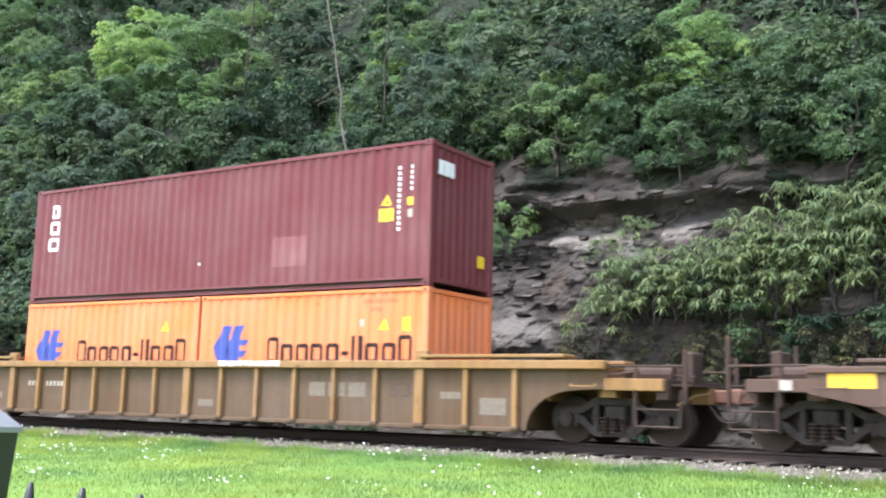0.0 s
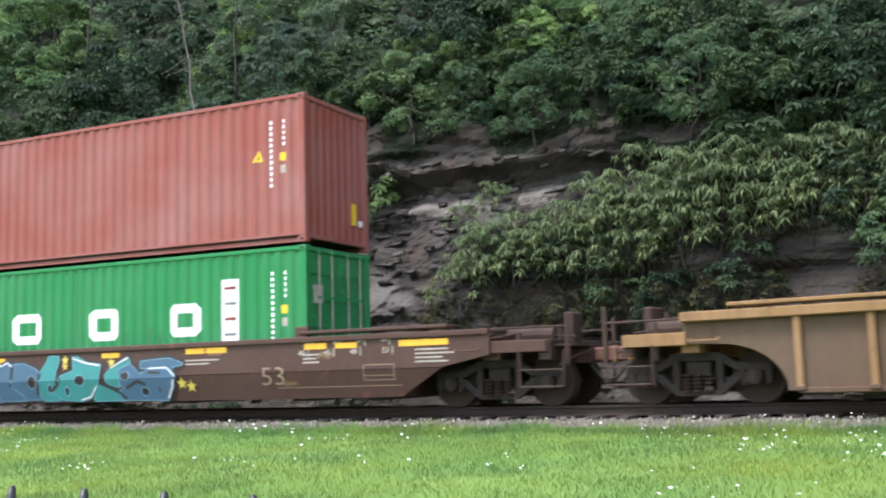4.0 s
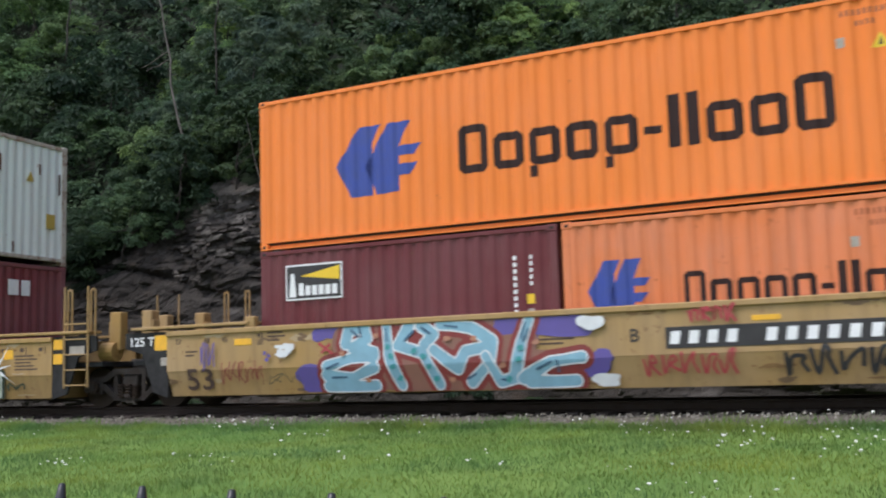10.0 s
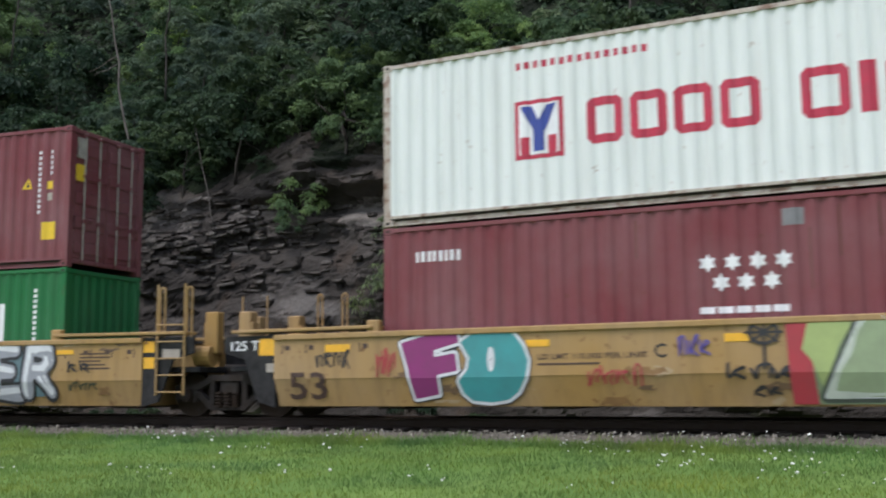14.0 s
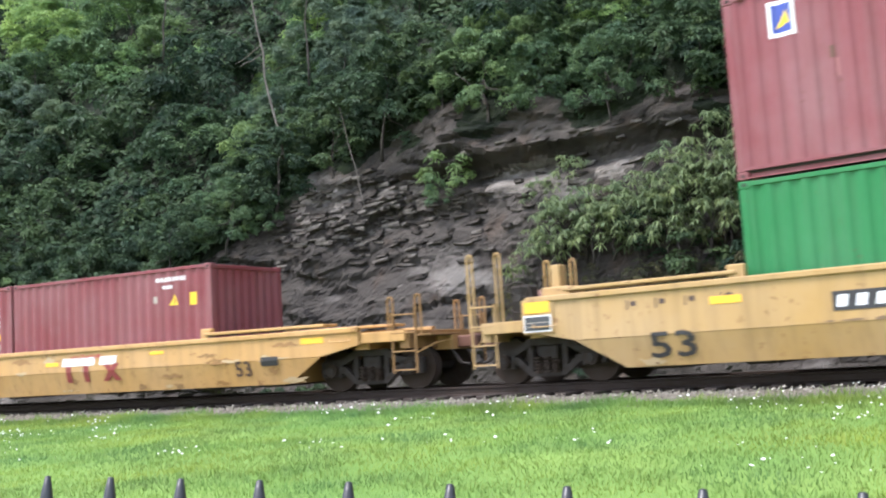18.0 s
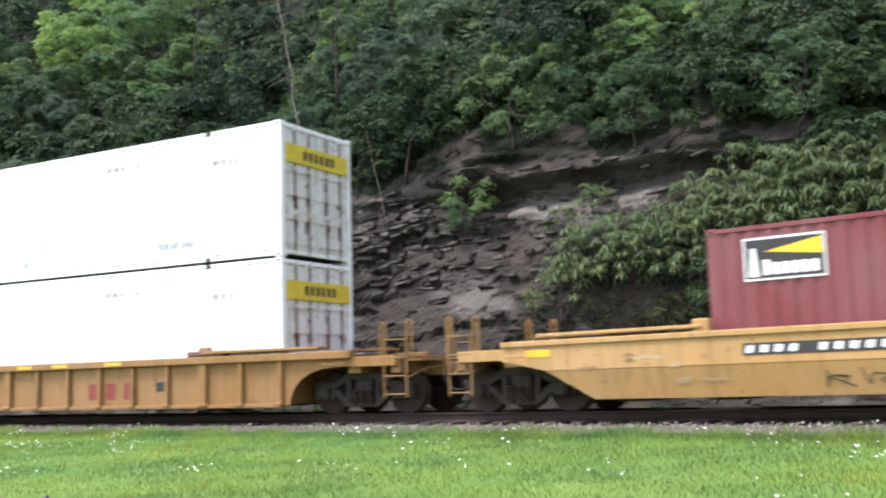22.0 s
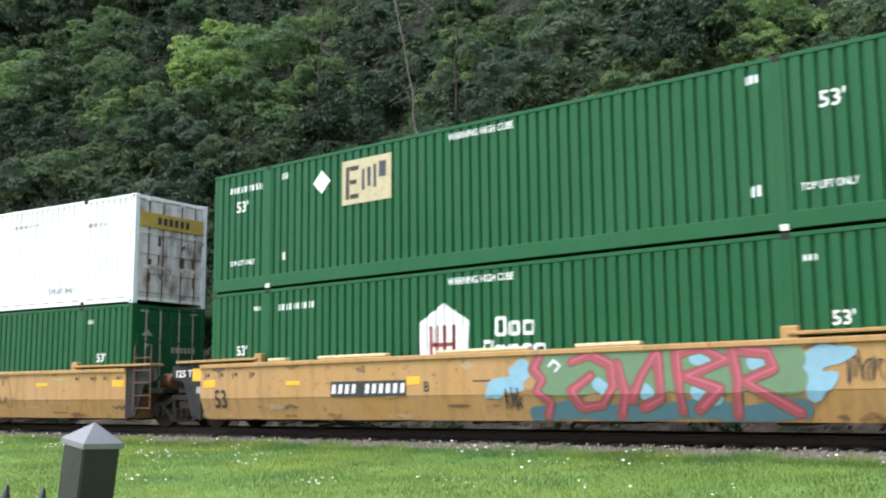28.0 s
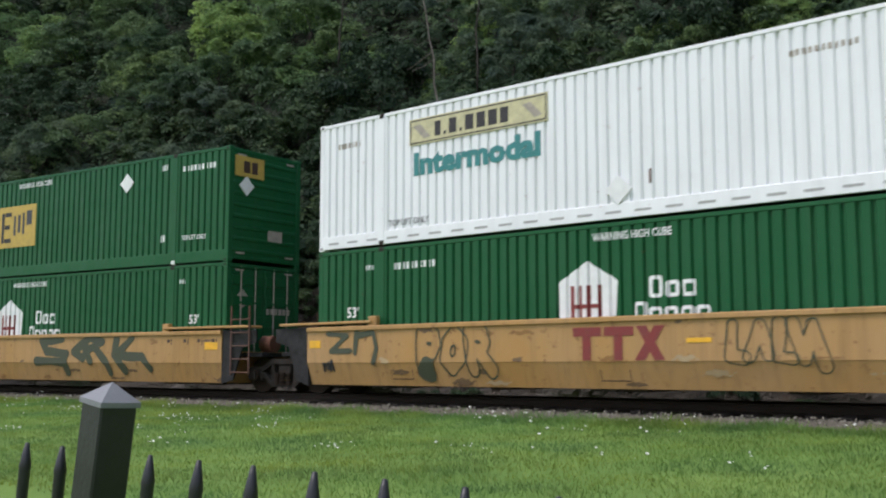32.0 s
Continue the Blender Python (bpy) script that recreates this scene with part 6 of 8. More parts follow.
STROKES = {
    "S": [[(0.95, 0.82), (0.6, 1.0), (0.15, 0.85), (0.2, 0.58), (0.8, 0.42), (0.85, 0.15), (0.4, 0.0), (0.05, 0.16)]],
    "H": [[(0.12, 0.0), (0.15, 1.0)], [(0.85, 0.0), (0.85, 1.0)], [(0.15, 0.5), (0.85, 0.48)]],
    "A": [[(0.05, 0.0), (0.5, 1.0), (0.95, 0.0)], [(0.25, 0.3), (0.75, 0.3)]],
    "T": [[(0.0, 0.95), (1.0, 1.0)], [(0.5, 0.95), (0.5, 0.0)]],
    "E": [[(0.95, 0.95), (0.15, 0.98), (0.12, 0.02), (0.95, 0.03)], [(0.15, 0.5), (0.75, 0.5)]],
    "R": [[(0.12, 0.0), (0.12, 1.0), (0.75, 0.95), (0.85, 0.7), (0.65, 0.5), (0.15, 0.5)], [(0.5, 0.5), (1.0, 0.0)]],
    "F": [[(0.95, 0.95), (0.2, 1.0), (0.15, 0.0)], [(0.2, 0.5), (0.8, 0.5), (0.85, 0.3)]],
    "D": [[(0.15, 0.02), (0.15, 1.0), (0.65, 0.92), (0.92, 0.6), (0.85, 0.25), (0.55, 0.03), (0.15, 0.02)]],
    "O": [[(0.5, 0.0), (0.1, 0.3), (0.12, 0.75), (0.5, 1.0), (0.9, 0.72), (0.88, 0.28), (0.5, 0.0)]],
    "M": [[(0.0, 0.0), (0.08, 1.0), (0.5, 0.45), (0.9, 1.0), (1.0, 0.0)]],
    "P": [[(0.15, 0.0), (0.15, 1.0), (0.8, 0.95), (0.9, 0.7), (0.7, 0.48), (0.15, 0.5)]],
}


class Coats:
    """Counts layers, so that each lies a little above the last."""

    def __init__(self, car, top=1.44):
        self.car, self.k, self.top = car, 0, top

    def add(self, ring, mat, name="spray_shape"):
        self.k += 1
        ring = [(x, min(max(z, 0.235), self.top)) for x, z in ring]
        return side_shape(self.car, ring, mat, name, -1.5245 - 0.0007 * self.k)

    def stroke(self, pts, w, mat, name="spray_line"):
        """One ribbon along the points."""
        self.k += 1
        g, n = Geo(), len(pts)
        for i, (x, z) in enumerate(pts):
            (ax, az), (bx, bz) = pts[max(0, i - 1)], pts[min(n - 1, i + 1)]
            t = math.hypot(bx - ax, bz - az) or 1
            for s in (-1, 1):
                px, pz = x - s * (bz - az) / t * w * 0.7, min(max(z + s * (bx - ax) / t * w * 0.7, 0.235), self.top)
                g.v.append((px, -1.5245 - 0.0007 * self.k + max(0, 0.7 - pz) * 0.28 - 0.004 * (pz < 0.7), pz))
        g.f = [(2 * i, 2 * i + 1, 2 * i + 3, 2 * i + 2) for i in range(n - 1)]
        return part(name, g, mat, self.car)

    def fill(self, field, x0, x1, z0, z1, mat, name="spray_letter", step=0.035):
        """The part of a box where a field of (x, z) is below nought, as a smooth-edged sheet that follows the fold."""
        self.k += 1
        z0, z1 = max(z0, 0.232), min(z1, self.top)
        xs = np.linspace(x0, x1, max(3, round((x1 - x0) / step)))
        zs = sorted({*np.linspace(z0, z1, max(3, round((z1 - z0) / step))).tolist(), *((0.7,) if z0 < 0.7 < z1 else ())})
        val = field(*np.meshgrid(xs, zs, indexing="ij"))
        g, at = Geo(), {}
        deep = -1.5245 - 0.0007 * self.k

        def vert(key, x, z):
            if key not in at:
                at[key] = len(g.v)
                g.v.append((x, deep + max(0, 0.7 - z) * 0.28 - 0.004 * (z < 0.699), z))
            return at[key]
        for i in range(len(xs) - 1):
            for j in range(len(zs) - 1):
                ring = [(i, j), (i + 1, j), (i + 1, j + 1), (i, j + 1)]
                if min(val[p] for p in ring) >= 0:
                    continue
                out = []
                for p, q in zip(ring, ring[1:] + ring[:1]):
                    if val[p] < 0:
                        out.append(vert(p, xs[p[0]], zs[p[1]]))
                    if (val[p] < 0) != (val[q] < 0):
                        k = val[p] / (val[p] - val[q])
                        out.append(vert((min(p, q), max(p, q)), xs[p[0]] + (xs[q[0]] - xs[p[0]]) * k, zs[p[1]] + (zs[q[1]] - zs[p[1]]) * k))
                if len(out) > 2:
                    g.f.append(tuple(out))
        return part(name, g, mat, self.car) if g.f else None

    def word(self, text, x0, x1, z0, z1, fills, line, rim=None, seed=0, edge=0.045, fat=0.135, hollow=False, shine=None):
        """Fat hand-sprayed letters with an outline and a rim."""
        rs = np.random.default_rng(seed)
        u = (x1 - x0) / len(text)
        jobs = []
        for i, ch in enumerate(text):
            a, b = x0 + i * u + 0.1 * u, x0 + (i + 1) * u - 0.1 * u
            lo, hi = z0 + rs.uniform(0.02, 0.1) + fat * 0.6, z1 - rs.uniform(0.02, 0.08) - fat * 0.6
            lean, ph = rs.uniform(-0.1, 0.14), rs.uniform(0, 6)

            def place(p, a=a, b=b, lo=lo, hi=hi, lean=lean):
                return np.array([a + (b - a) * p[0] + lean * (p[1] - 0.5), lo + (hi - lo) * p[1]])
            lines = [[place(p) for p in run] for run in STROKES[ch]]

            def field(X, Z, lines=lines, ph=ph):
                best = np.full(X.shape, 9.0)
                for run in lines:
                    for p, q in zip(run, run[1:]):
                        w = q - p
                        k = np.clip(((X - p[0]) * w[0] + (Z - p[1]) * w[1]) / (w @ w), 0, 1)
                        best = np.minimum(best, np.hypot(X - p[0] - k * w[0], (Z - p[1] - k * w[1]) * 0.85))
                return best - fat * (1 + 0.22 * np.sin(X * 5.3 + ph) * np.cos(Z * 4.1 + ph))
            jobs.append((field, a - 0.35, b + 0.35, lo - 0.35, hi + 0.35))
        if rim:
            for f, *box in jobs:
                self.fill(lambda X, Z: f(X, Z) - 2.2 * edge, *box, rim, "spray_rim")
        for i, (f, *box) in enumerate(jobs):
            if hollow:
                self.fill(lambda X, Z: abs(f(X, Z) - edge) - 0.016, *box, line, "spray_outline", 0.022)
                continue
            self.fill(lambda X, Z: f(X, Z) - edge, *box, line, "spray_outline")
            self.fill(f, *box, fills[i % len(fills)])
            if shine:
                self.fill(lambda X, Z: np.maximum(f(X, Z) + 0.35 * fat, -f(X - 0.05, Z + 0.06) - 0.75 * fat), *box, shine, "spray_shine")
        return self

    def reach(self, lines, fat, wave=0.2):
        """The distance to a set of lines less half a stroke's width, and a box round them."""
        def field(X, Z):
            best = np.full(X.shape, 9.0)
            for run in lines:
                for (px, pz), (qx, qz) in zip(run, run[1:]):
                    wx, wz = qx - px, qz - pz
                    k = np.clip(((X - px) * wx + (Z - pz) * wz) / (wx * wx + wz * wz), 0, 1)
                    best = np.minimum(best, np.hypot(X - px - k * wx, Z - pz - k * wz))
            return best - fat * (1 + wave * np.sin(X * 4.7 + 1.0) * np.cos(Z * 5.1))
        xs, zs = [p[0] for run in lines for p in run], [p[1] for run in lines for p in run]
        m = fat * 1.3 + 0.14
        return field, (min(xs) - m, max(xs) + m, min(zs) - m, max(zs) + m)

    def brush(self, lines, fat, mat, name="spray_line", step=0.03):
        for group in [[run] for run in lines] if name in ("spray_shade", "spray_hole") else [lines]:
            f, box = self.reach(group, fat)
            self.fill(f, *box, mat, name, step)
        return self

    def forms(self, items, fat, line, rim=None, edge=0.03, hollow=False):
        """Fat free shapes, each a set of lines and a paint, with outline and rim."""
        made = [(*self.reach(lines, fat), mat) for lines, mat in items]
        if rim:
            for f, box, mat in made:
                self.fill(lambda X, Z: f(X, Z) - 0.11, *box, rim, "spray_rim")
        for f, box, mat in made:
            if hollow:
                self.fill(lambda X, Z: abs(f(X, Z)) - 0.012, *box, line, "spray_outline", 0.018)
                continue
            self.fill(lambda X, Z: f(X, Z) - edge, *box, line, "spray_outline")
            self.fill(f, *box, mat)
        return self

    def letters(self, items, line, shade=None, edge=0.025, glow=None, rim=0.06):
        """Free-hand letters, each (outline, paint, ovals cut out of it), with a drop shade, an outline and an inner glow along the edge."""
        def field_of(ring, ovals):
            def field(X, Z):
                best, inside = np.full(X.shape, 9.0), np.zeros(X.shape, bool)
                for (px, pz), (qx, qz) in zip(ring, ring[1:] + ring[:1]):
                    wx, wz = qx - px, qz - pz
                    k = np.clip(((X - px) * wx + (Z - pz) * wz) / (wx * wx + wz * wz), 0, 1)
                    best = np.minimum(best, np.hypot(X - px - k * wx, Z - pz - k * wz))
                    if wz:
                        inside ^= ((pz > Z) != (qz > Z)) & (X < px + wx * (Z - pz) / wz)
                d = np.where(inside, -best, best) - 0.02
                for x, z, a, b in ovals:
                    d = np.maximum(d, (1 - np.hypot((X - x) / a, (Z - z) / b)) * min(a, b))
                return d
            xs, zs = [p[0] for p in ring], [p[1] for p in ring]
            return field, (min(xs) - 0.2, max(xs) + 0.2, min(zs) - 0.2, max(zs) + 0.2)
        made = [(*field_of(ring, ovals), mat) for ring, mat, ovals in items]
        if shade:
            for f, box, mat in made:
                self.fill(lambda X, Z: f(X, Z) - edge - rim, *box, shade, "spray_shade", 0.04)
        for f, box, mat in made:
            self.fill(lambda X, Z: f(X, Z) - edge, *box, line, "spray_outline", 0.028)
            self.fill(f, *box, mat, "spray_letter", 0.028)
            if glow:
                self.fill(lambda X, Z: np.maximum(f(X, Z), -0.075 - f(X, Z)) + 0.018 * np.sin(X * 6 + Z * 9), *box, glow, "spray_shine", 0.03)
        return self

    def scribble(self, x0, x1, z0, z1, mat, n=9, w=0.03, seed=0):
        """A quick hand-drawn tag: separate looping strokes side by side."""
        rs = np.random.default_rng(seed)
        glyphs = max(2, n // 3)
        u = (x1 - x0) / glyphs
        for i in range(glyphs):
            a, h = x0 + i * u, z1 - z0
            knots = [(a + u * rs.uniform(0.0, 0.3), z0 + h * rs.uniform(0.6, 1.0)), (a + u * rs.uniform(0.0, 0.35), z0 + h * rs.uniform(0.0, 0.2)), (a + u * rs.uniform(0.3, 0.6), z0 + h * rs.uniform(0.4, 1.0)),
                     (a + u * rs.uniform(0.7, 1.0), z0 + h * rs.uniform(0.55, 1.0)), (a + u * rs.uniform(0.25, 0.9), z0 + h * rs.uniform(0.3, 0.6)), (a + u * rs.uniform(0.75, 1.05), z0 + h * rs.uniform(0.0, 0.3))]
            q = [np.array(p) for p in [knots[0]] + knots + [knots[-1]]]
            line = []
            for p0, p1, p2, p3 in zip(q, q[1:], q[2:], q[3:]):
                for t in (0.0, 0.25, 0.5, 0.75):
                    line.append(tuple(0.5 * (2 * p1 + (p2 - p0) * t + (2 * p0 - 5 * p1 + 4 * p2 - p3) * t * t + (3 * p1 - p0 - 3 * p2 + p3) * t ** 3)))
            self.stroke(line + [knots[-1]], w * 0.8, mat)
        return self

    def wear(self, seed, tones, n=26, length=8.4):
        """Scraped, dusty and sooty patches with torn edges, most of them along the top edge and the fold."""
        rs = np.random.default_rng(seed)
        for i in range(n):
            x, z = rs.uniform(-length, length), rs.choice((self.top - 0.1, self.top - 0.22, 0.74, 0.5, 0.3))
            w, h = rs.uniform(0.08, 0.42), rs.uniform(0.025, 0.1)
            ph, kx, kz = rs.uniform(0, 6), rs.uniform(14, 30), rs.uniform(30, 60)

            def field(X, Z, x=x, z=z, w=w, h=h, ph=ph, kx=kx, kz=kz):
                return ((X - x) / w) ** 2 + ((Z - z) / h) ** 2 - 0.55 + 0.5 * np.sin(X * kx + ph) * np.cos(Z * kz + ph) + 0.35 * np.sin(X * 2.3 * kx) * np.sin(Z * 1.7 * kz + ph)
            self.k = 0.05 * i - 1
            self.fill(field, x - w * 1.2, x + w * 1.2, z - h * 1.2, z + h * 1.2, tones[i % len(tones)], "worn_patch", 0.022)
        self.k = 3
        return self

    def star(self, x, z, r, mat, n=5):
        self.add([(x + (r if i % 2 == 0 else r * 0.42) * math.sin(i * math.pi / n), z + (r if i % 2 == 0 else r * 0.42) * math.cos(i * math.pi / n)) for i in range(2 * n)], mat, "spray_star")

    def burst(self, x, z, r, mat):
        for k in range(8):
            a = k * math.pi / 4 + 0.2
            q = r * (1.0 if k % 2 else 0.7)
            self.add([(x - 0.03 * math.sin(a), z + 0.03 * math.cos(a)), (x + q * math.cos(a), z + q * math.sin(a)), (x + 0.03 * math.sin(a), z - 0.03 * math.cos(a))], mat, "spray_ray")
        self.add(blob(x, z, 0.16, 0.16, np.random.default_rng(1), 0.05, 10), mat, "spray_glow")


def amber(car, *spans):
    for x0, x1, z0, z1 in spans:
        part("reflector", Geo().box(x0, x1, -1.528, -1.515, z0, z1, 0.002), ORANGE_BAND, car)


def number_panel(car, x0, x1, z0, z1, n, back=True, y=-1.526, ink=None):
    """A car's number: a dark panel with a row of pale bars."""
    if back:
        part("number_panel", Geo().box(x0, x1, y - 0.003, y + 0.01, z0, z1, 0.001), MARK_BLACK, car)
    u = (x1 - x0) / n
    for i in range(n):
        if i != 4:
            a, b, lo, hi, lean = x0 + (i + 0.2) * u, x0 + (i + 0.72) * u, z0 + 0.2 * (z1 - z0), z1 - 0.2 * (z1 - z0), 0.12 * u
            part("number_bar", Geo().prism([(a, lo), (b, lo), (b + lean, hi), (a + lean, hi)], 1, y - 0.006, y), ink or MARK_WHITE, car)


def slanted(car, text, x, z, h, mat, width=None, bold=0.02):
    """Words that follow the folded sheet."""
    ob = lettering(text, h, mat, car, x, z, -1.53, width=width, bold=bold)
    for v in ob.data.vertices:
        v.co.z -= max(0.0, 0.7 - (z + v.co.y)) * 0.28 - 0.004
    return ob


def gauge_marks(car, e, mat):
    """Small ruled marks for box lengths near a car's end."""
    for x in (6.4, 7.0, 7.5, 8.0):
        part("length_mark", Geo().box(e * x - 0.012, e * x + 0.012, -1.526, -1.515, 1.14, 1.3).box(e * x - 0.11 * e - 0.05, e * x - 0.11 * e + 0.05, -1.526, -1.515, 1.2, 1.28), mat, car)


def small_print(car, x, z, n, w, mat, rows=3):
    for r in range(rows):
        part("print_line", Geo().box(x, x + w * (0.7 + 0.3 * ((r * 7 + n) % 3) / 2), -1.5245, -1.515, z - r * 0.07, z - r * 0.07 + 0.03), mat, car)


def sign_box(car, x):
    """A framed notice box on the end platform with an amber plate above."""
    o = part("notice_box", Geo().box(x - 0.32, x + 0.32, -1.55, -1.2, 0.86, 1.46, 0.02), YELLOW_DULL, car)
    part("notice_frame", Geo().box(x - 0.27, x + 0.27, -1.562, -1.55, 0.9, 1.18), MARK_WHITE, o)
    part("notice_panel", Geo().box(x - 0.25, x + 0.25, -1.566, -1.562, 0.92, 1.16), MARK_SLATE, o)
    for z in (0.98, 1.05):
        part("notice_line", Geo().box(x - 0.22, x + 0.22, -1.569, -1.566, z, z + 0.012), MARK_PALE, o)
    part("notice_reflector", Geo().box(x - 0.25, x + 0.25, -1.562, -1.55, 1.22, 1.42), ORANGE_BAND, o)


def joint_signs(car):
    """The figures and amber plates on a trailing black joint plate."""
    lettering("125 T", 0.17, MARK_WHITE, car, -9.2, 1.22, -1.5, width=0.62)
    part("reflector", Geo().box(-8.52, -8.18, -1.502, -1.49, 1.12, 1.42, 0.002), ORANGE_BAND, car)
    part("label", Geo().box(-8.36, -8.2, -1.502, -1.49, 0.82, 0.98, 0.002), MARK_PALE, car)


def joint_ambers(car):
    for z in (0.92, 1.22):
        part("reflector", Geo().box(8.2, 8.44, -1.502, -1.49, z, z + 0.21, 0.002), ORANGE_BAND, car)
    part("label", Geo().box(8.62, 9.0, -1.502, -1.49, 1.12, 1.28, 0.002), MARK_PALE, car)


CARS = []
# the car ahead of the first load
k = well_car("grimy red-brown well car running ahead", LEAD_BROWN, "smooth", 1.3, "normal", "normal", 1.75, False, False, LEAD_BROWN)
CARS.append(k)
amber(k, (-9.6, -8.9, 0.98, 1.22))
part("label", Geo().box(-10.35, -10.15, -1.49, -1.47, 0.95, 1.1, 0.002), MARK_PALE, k)

# 1: ribbed car, two orange boxes under a maroon one
k = well_car("rib-sided well car in brown road-grimed yellow paint", YELLOW_BROWN, "ribbed", 1.42, "normal", "normal", 1.55, False, False, PANEL_GRIME)
CARS.append(k)
number_panel(k, -5.6, -4.1, 0.78, 0.98, 11, False, -1.422, MARK_PALE)
for i in range(3):
    part("faded_mark", Geo().box(3.4 + i * 0.5, 3.82 + i * 0.5, -1.424, -1.415, 0.72, 1.0, 0.001), MARK_FADED, k)
lettering("53", 0.26, MARK_BROWN, k, 5.38, 0.74, -1.423, width=0.5)
for x0, x1, z0, z1 in ((6.55, 7.0, 0.72, 0.85), (7.4, 7.95, 0.45, 0.75), (-6.9, -6.6, 0.5, 0.65), (0.3, 0.75, 0.45, 0.6)):
    part("worn_patch", Geo().box(x0, x1, -1.423, -1.415, z0, z1, 0.001), MARK_FADED, k)
rs = np.random.default_rng(4)
for i in range(12):
    x = 1.0 + i * 0.145
    part("spray_line", Geo().box(x, x + rs.uniform(0.08, 0.14), -1.572, -1.56, 1.3 + rs.uniform(0, 0.02), 1.4 + rs.uniform(0, 0.015), 0.001), SPRAY["white"], k)
b = load(Box("worn orange twenty-foot container, leading, in the well", L20, STD, ORANGE_OLD), 1, 3.07, 0.27)
hapag(b), codes(b, MARK_RUSSET, False)
b = load(Box("worn orange twenty-foot container, trailing, in the well", L20, STD, ORANGE_OLD), 1, -3.07, 0.27)
hapag(b), b.triangle(1.97, 1.94, 0.13)
b = load(Box("maroon forty-foot container stacked on two orange ones", L40, HC, MAROON), 1, 0, 2.88)
for i, w in enumerate((0.26, 0.36, 0.42)):
    hollow(b, -5.35 - w / 2, -5.35 + w / 2, 2.14 - i * 0.42, 2.48 - i * 0.42, 0.085, MARK_WHITE)
codes(b, MARK_WHITE)
b.rect(4.84, 5.2, 1.32, 1.58, MARK_YELLOW)
b.rect(2.02, 3.0, 0.54, 1.18, MAROON_FADED, "faded_patch")
b.rect(-0.18, -0.1, 0.69, 0.74, MARK_WHITE, "paint_chip")
L = L40 / 2
for i in range(3):
    part("end_brand_bar", Geo().box(L - 0.02, L + 0.002, -0.95 + i * 0.2, -0.79 + i * 0.2, b.h - 0.66, b.h - 0.36), MARK_WHITE, b.o)
part("end_label", Geo().box(L - 0.02, L + 0.002, 0.6, 0.85, 0.55, 0.8), MARK_YELLOW, b.o)

# 2: dark brown car, green under red-brown
k = well_car("dark brown smooth-sided well car with blue and aqua spray paint", BROWN, "smooth", 1.34, "normal", "normal", 1.5, False, False)
CARS.append(k)
amber(k, (-4.85, -4.38, 0.98, 1.19), (-1.8, -1.33, 1.09, 1.19), (1.37, 1.83, 1.11, 1.21), (3.51, 3.96, 1.12, 1.23), (4.0, 4.48, 1.12, 1.23), (6.23, 6.7, 1.11, 1.22), (6.89, 7.34, 1.11, 1.21), (8.19, 9.14, 1.1, 1.21))
number_panel(k, -4.28, -2.53, 0.88, 1.12, 9, False, -1.522, MARK_PALE)
slanted(k, "53", 5.24, 0.48, 0.34, MARK_TAN, 0.5, -0.012)
gauge_marks(k, 1, MARK_PALE)
small_print(k, 8.5, 1.02, 1, 0.75, MARK_PALE, 4), small_print(k, 6.2, 1.0, 2, 0.4, MARK_PALE), small_print(k, -9.3, 1.0, 2, 0.6, MARK_PALE), small_print(k, 3.5, 0.98, 2, 0.8, MARK_PALE, 2)
c = Coats(k, 1.22).wear(2, [SPRAY["soot"], BROWN, SPRAY["smear"]], 18)
for z in (0.52, 0.6, 0.79):
    c.add([(7.46, z), (8.09, z), (8.09, z + 0.014), (7.46, z + 0.014)], MARK_TAN, "panel_line")
for x in (7.46, 8.074):
    c.add([(x, 0.534), (x + 0.016, 0.534), (x + 0.016, 0.79), (x, 0.79)], MARK_TAN, "panel_line")
c.add([(5.6, 0.42), (8.2, 0.42), (8.2, 0.432), (5.6, 0.432)], MARK_TAN, "scratched_line")
for x, text in ((6.3, "40"), (6.85, "45"), (7.4, "48"), (8.05, "53")):
    lettering(text, 0.1, MARK_PALE, k, x - 0.2, 1.0, -1.524)
    part("length_mark", Geo().box(x, x + 0.02, -1.526, -1.515, 0.97, 1.13), MARK_PALE, k)
B_, A_ = SPRAY["blue"], SPRAY["aqua"]
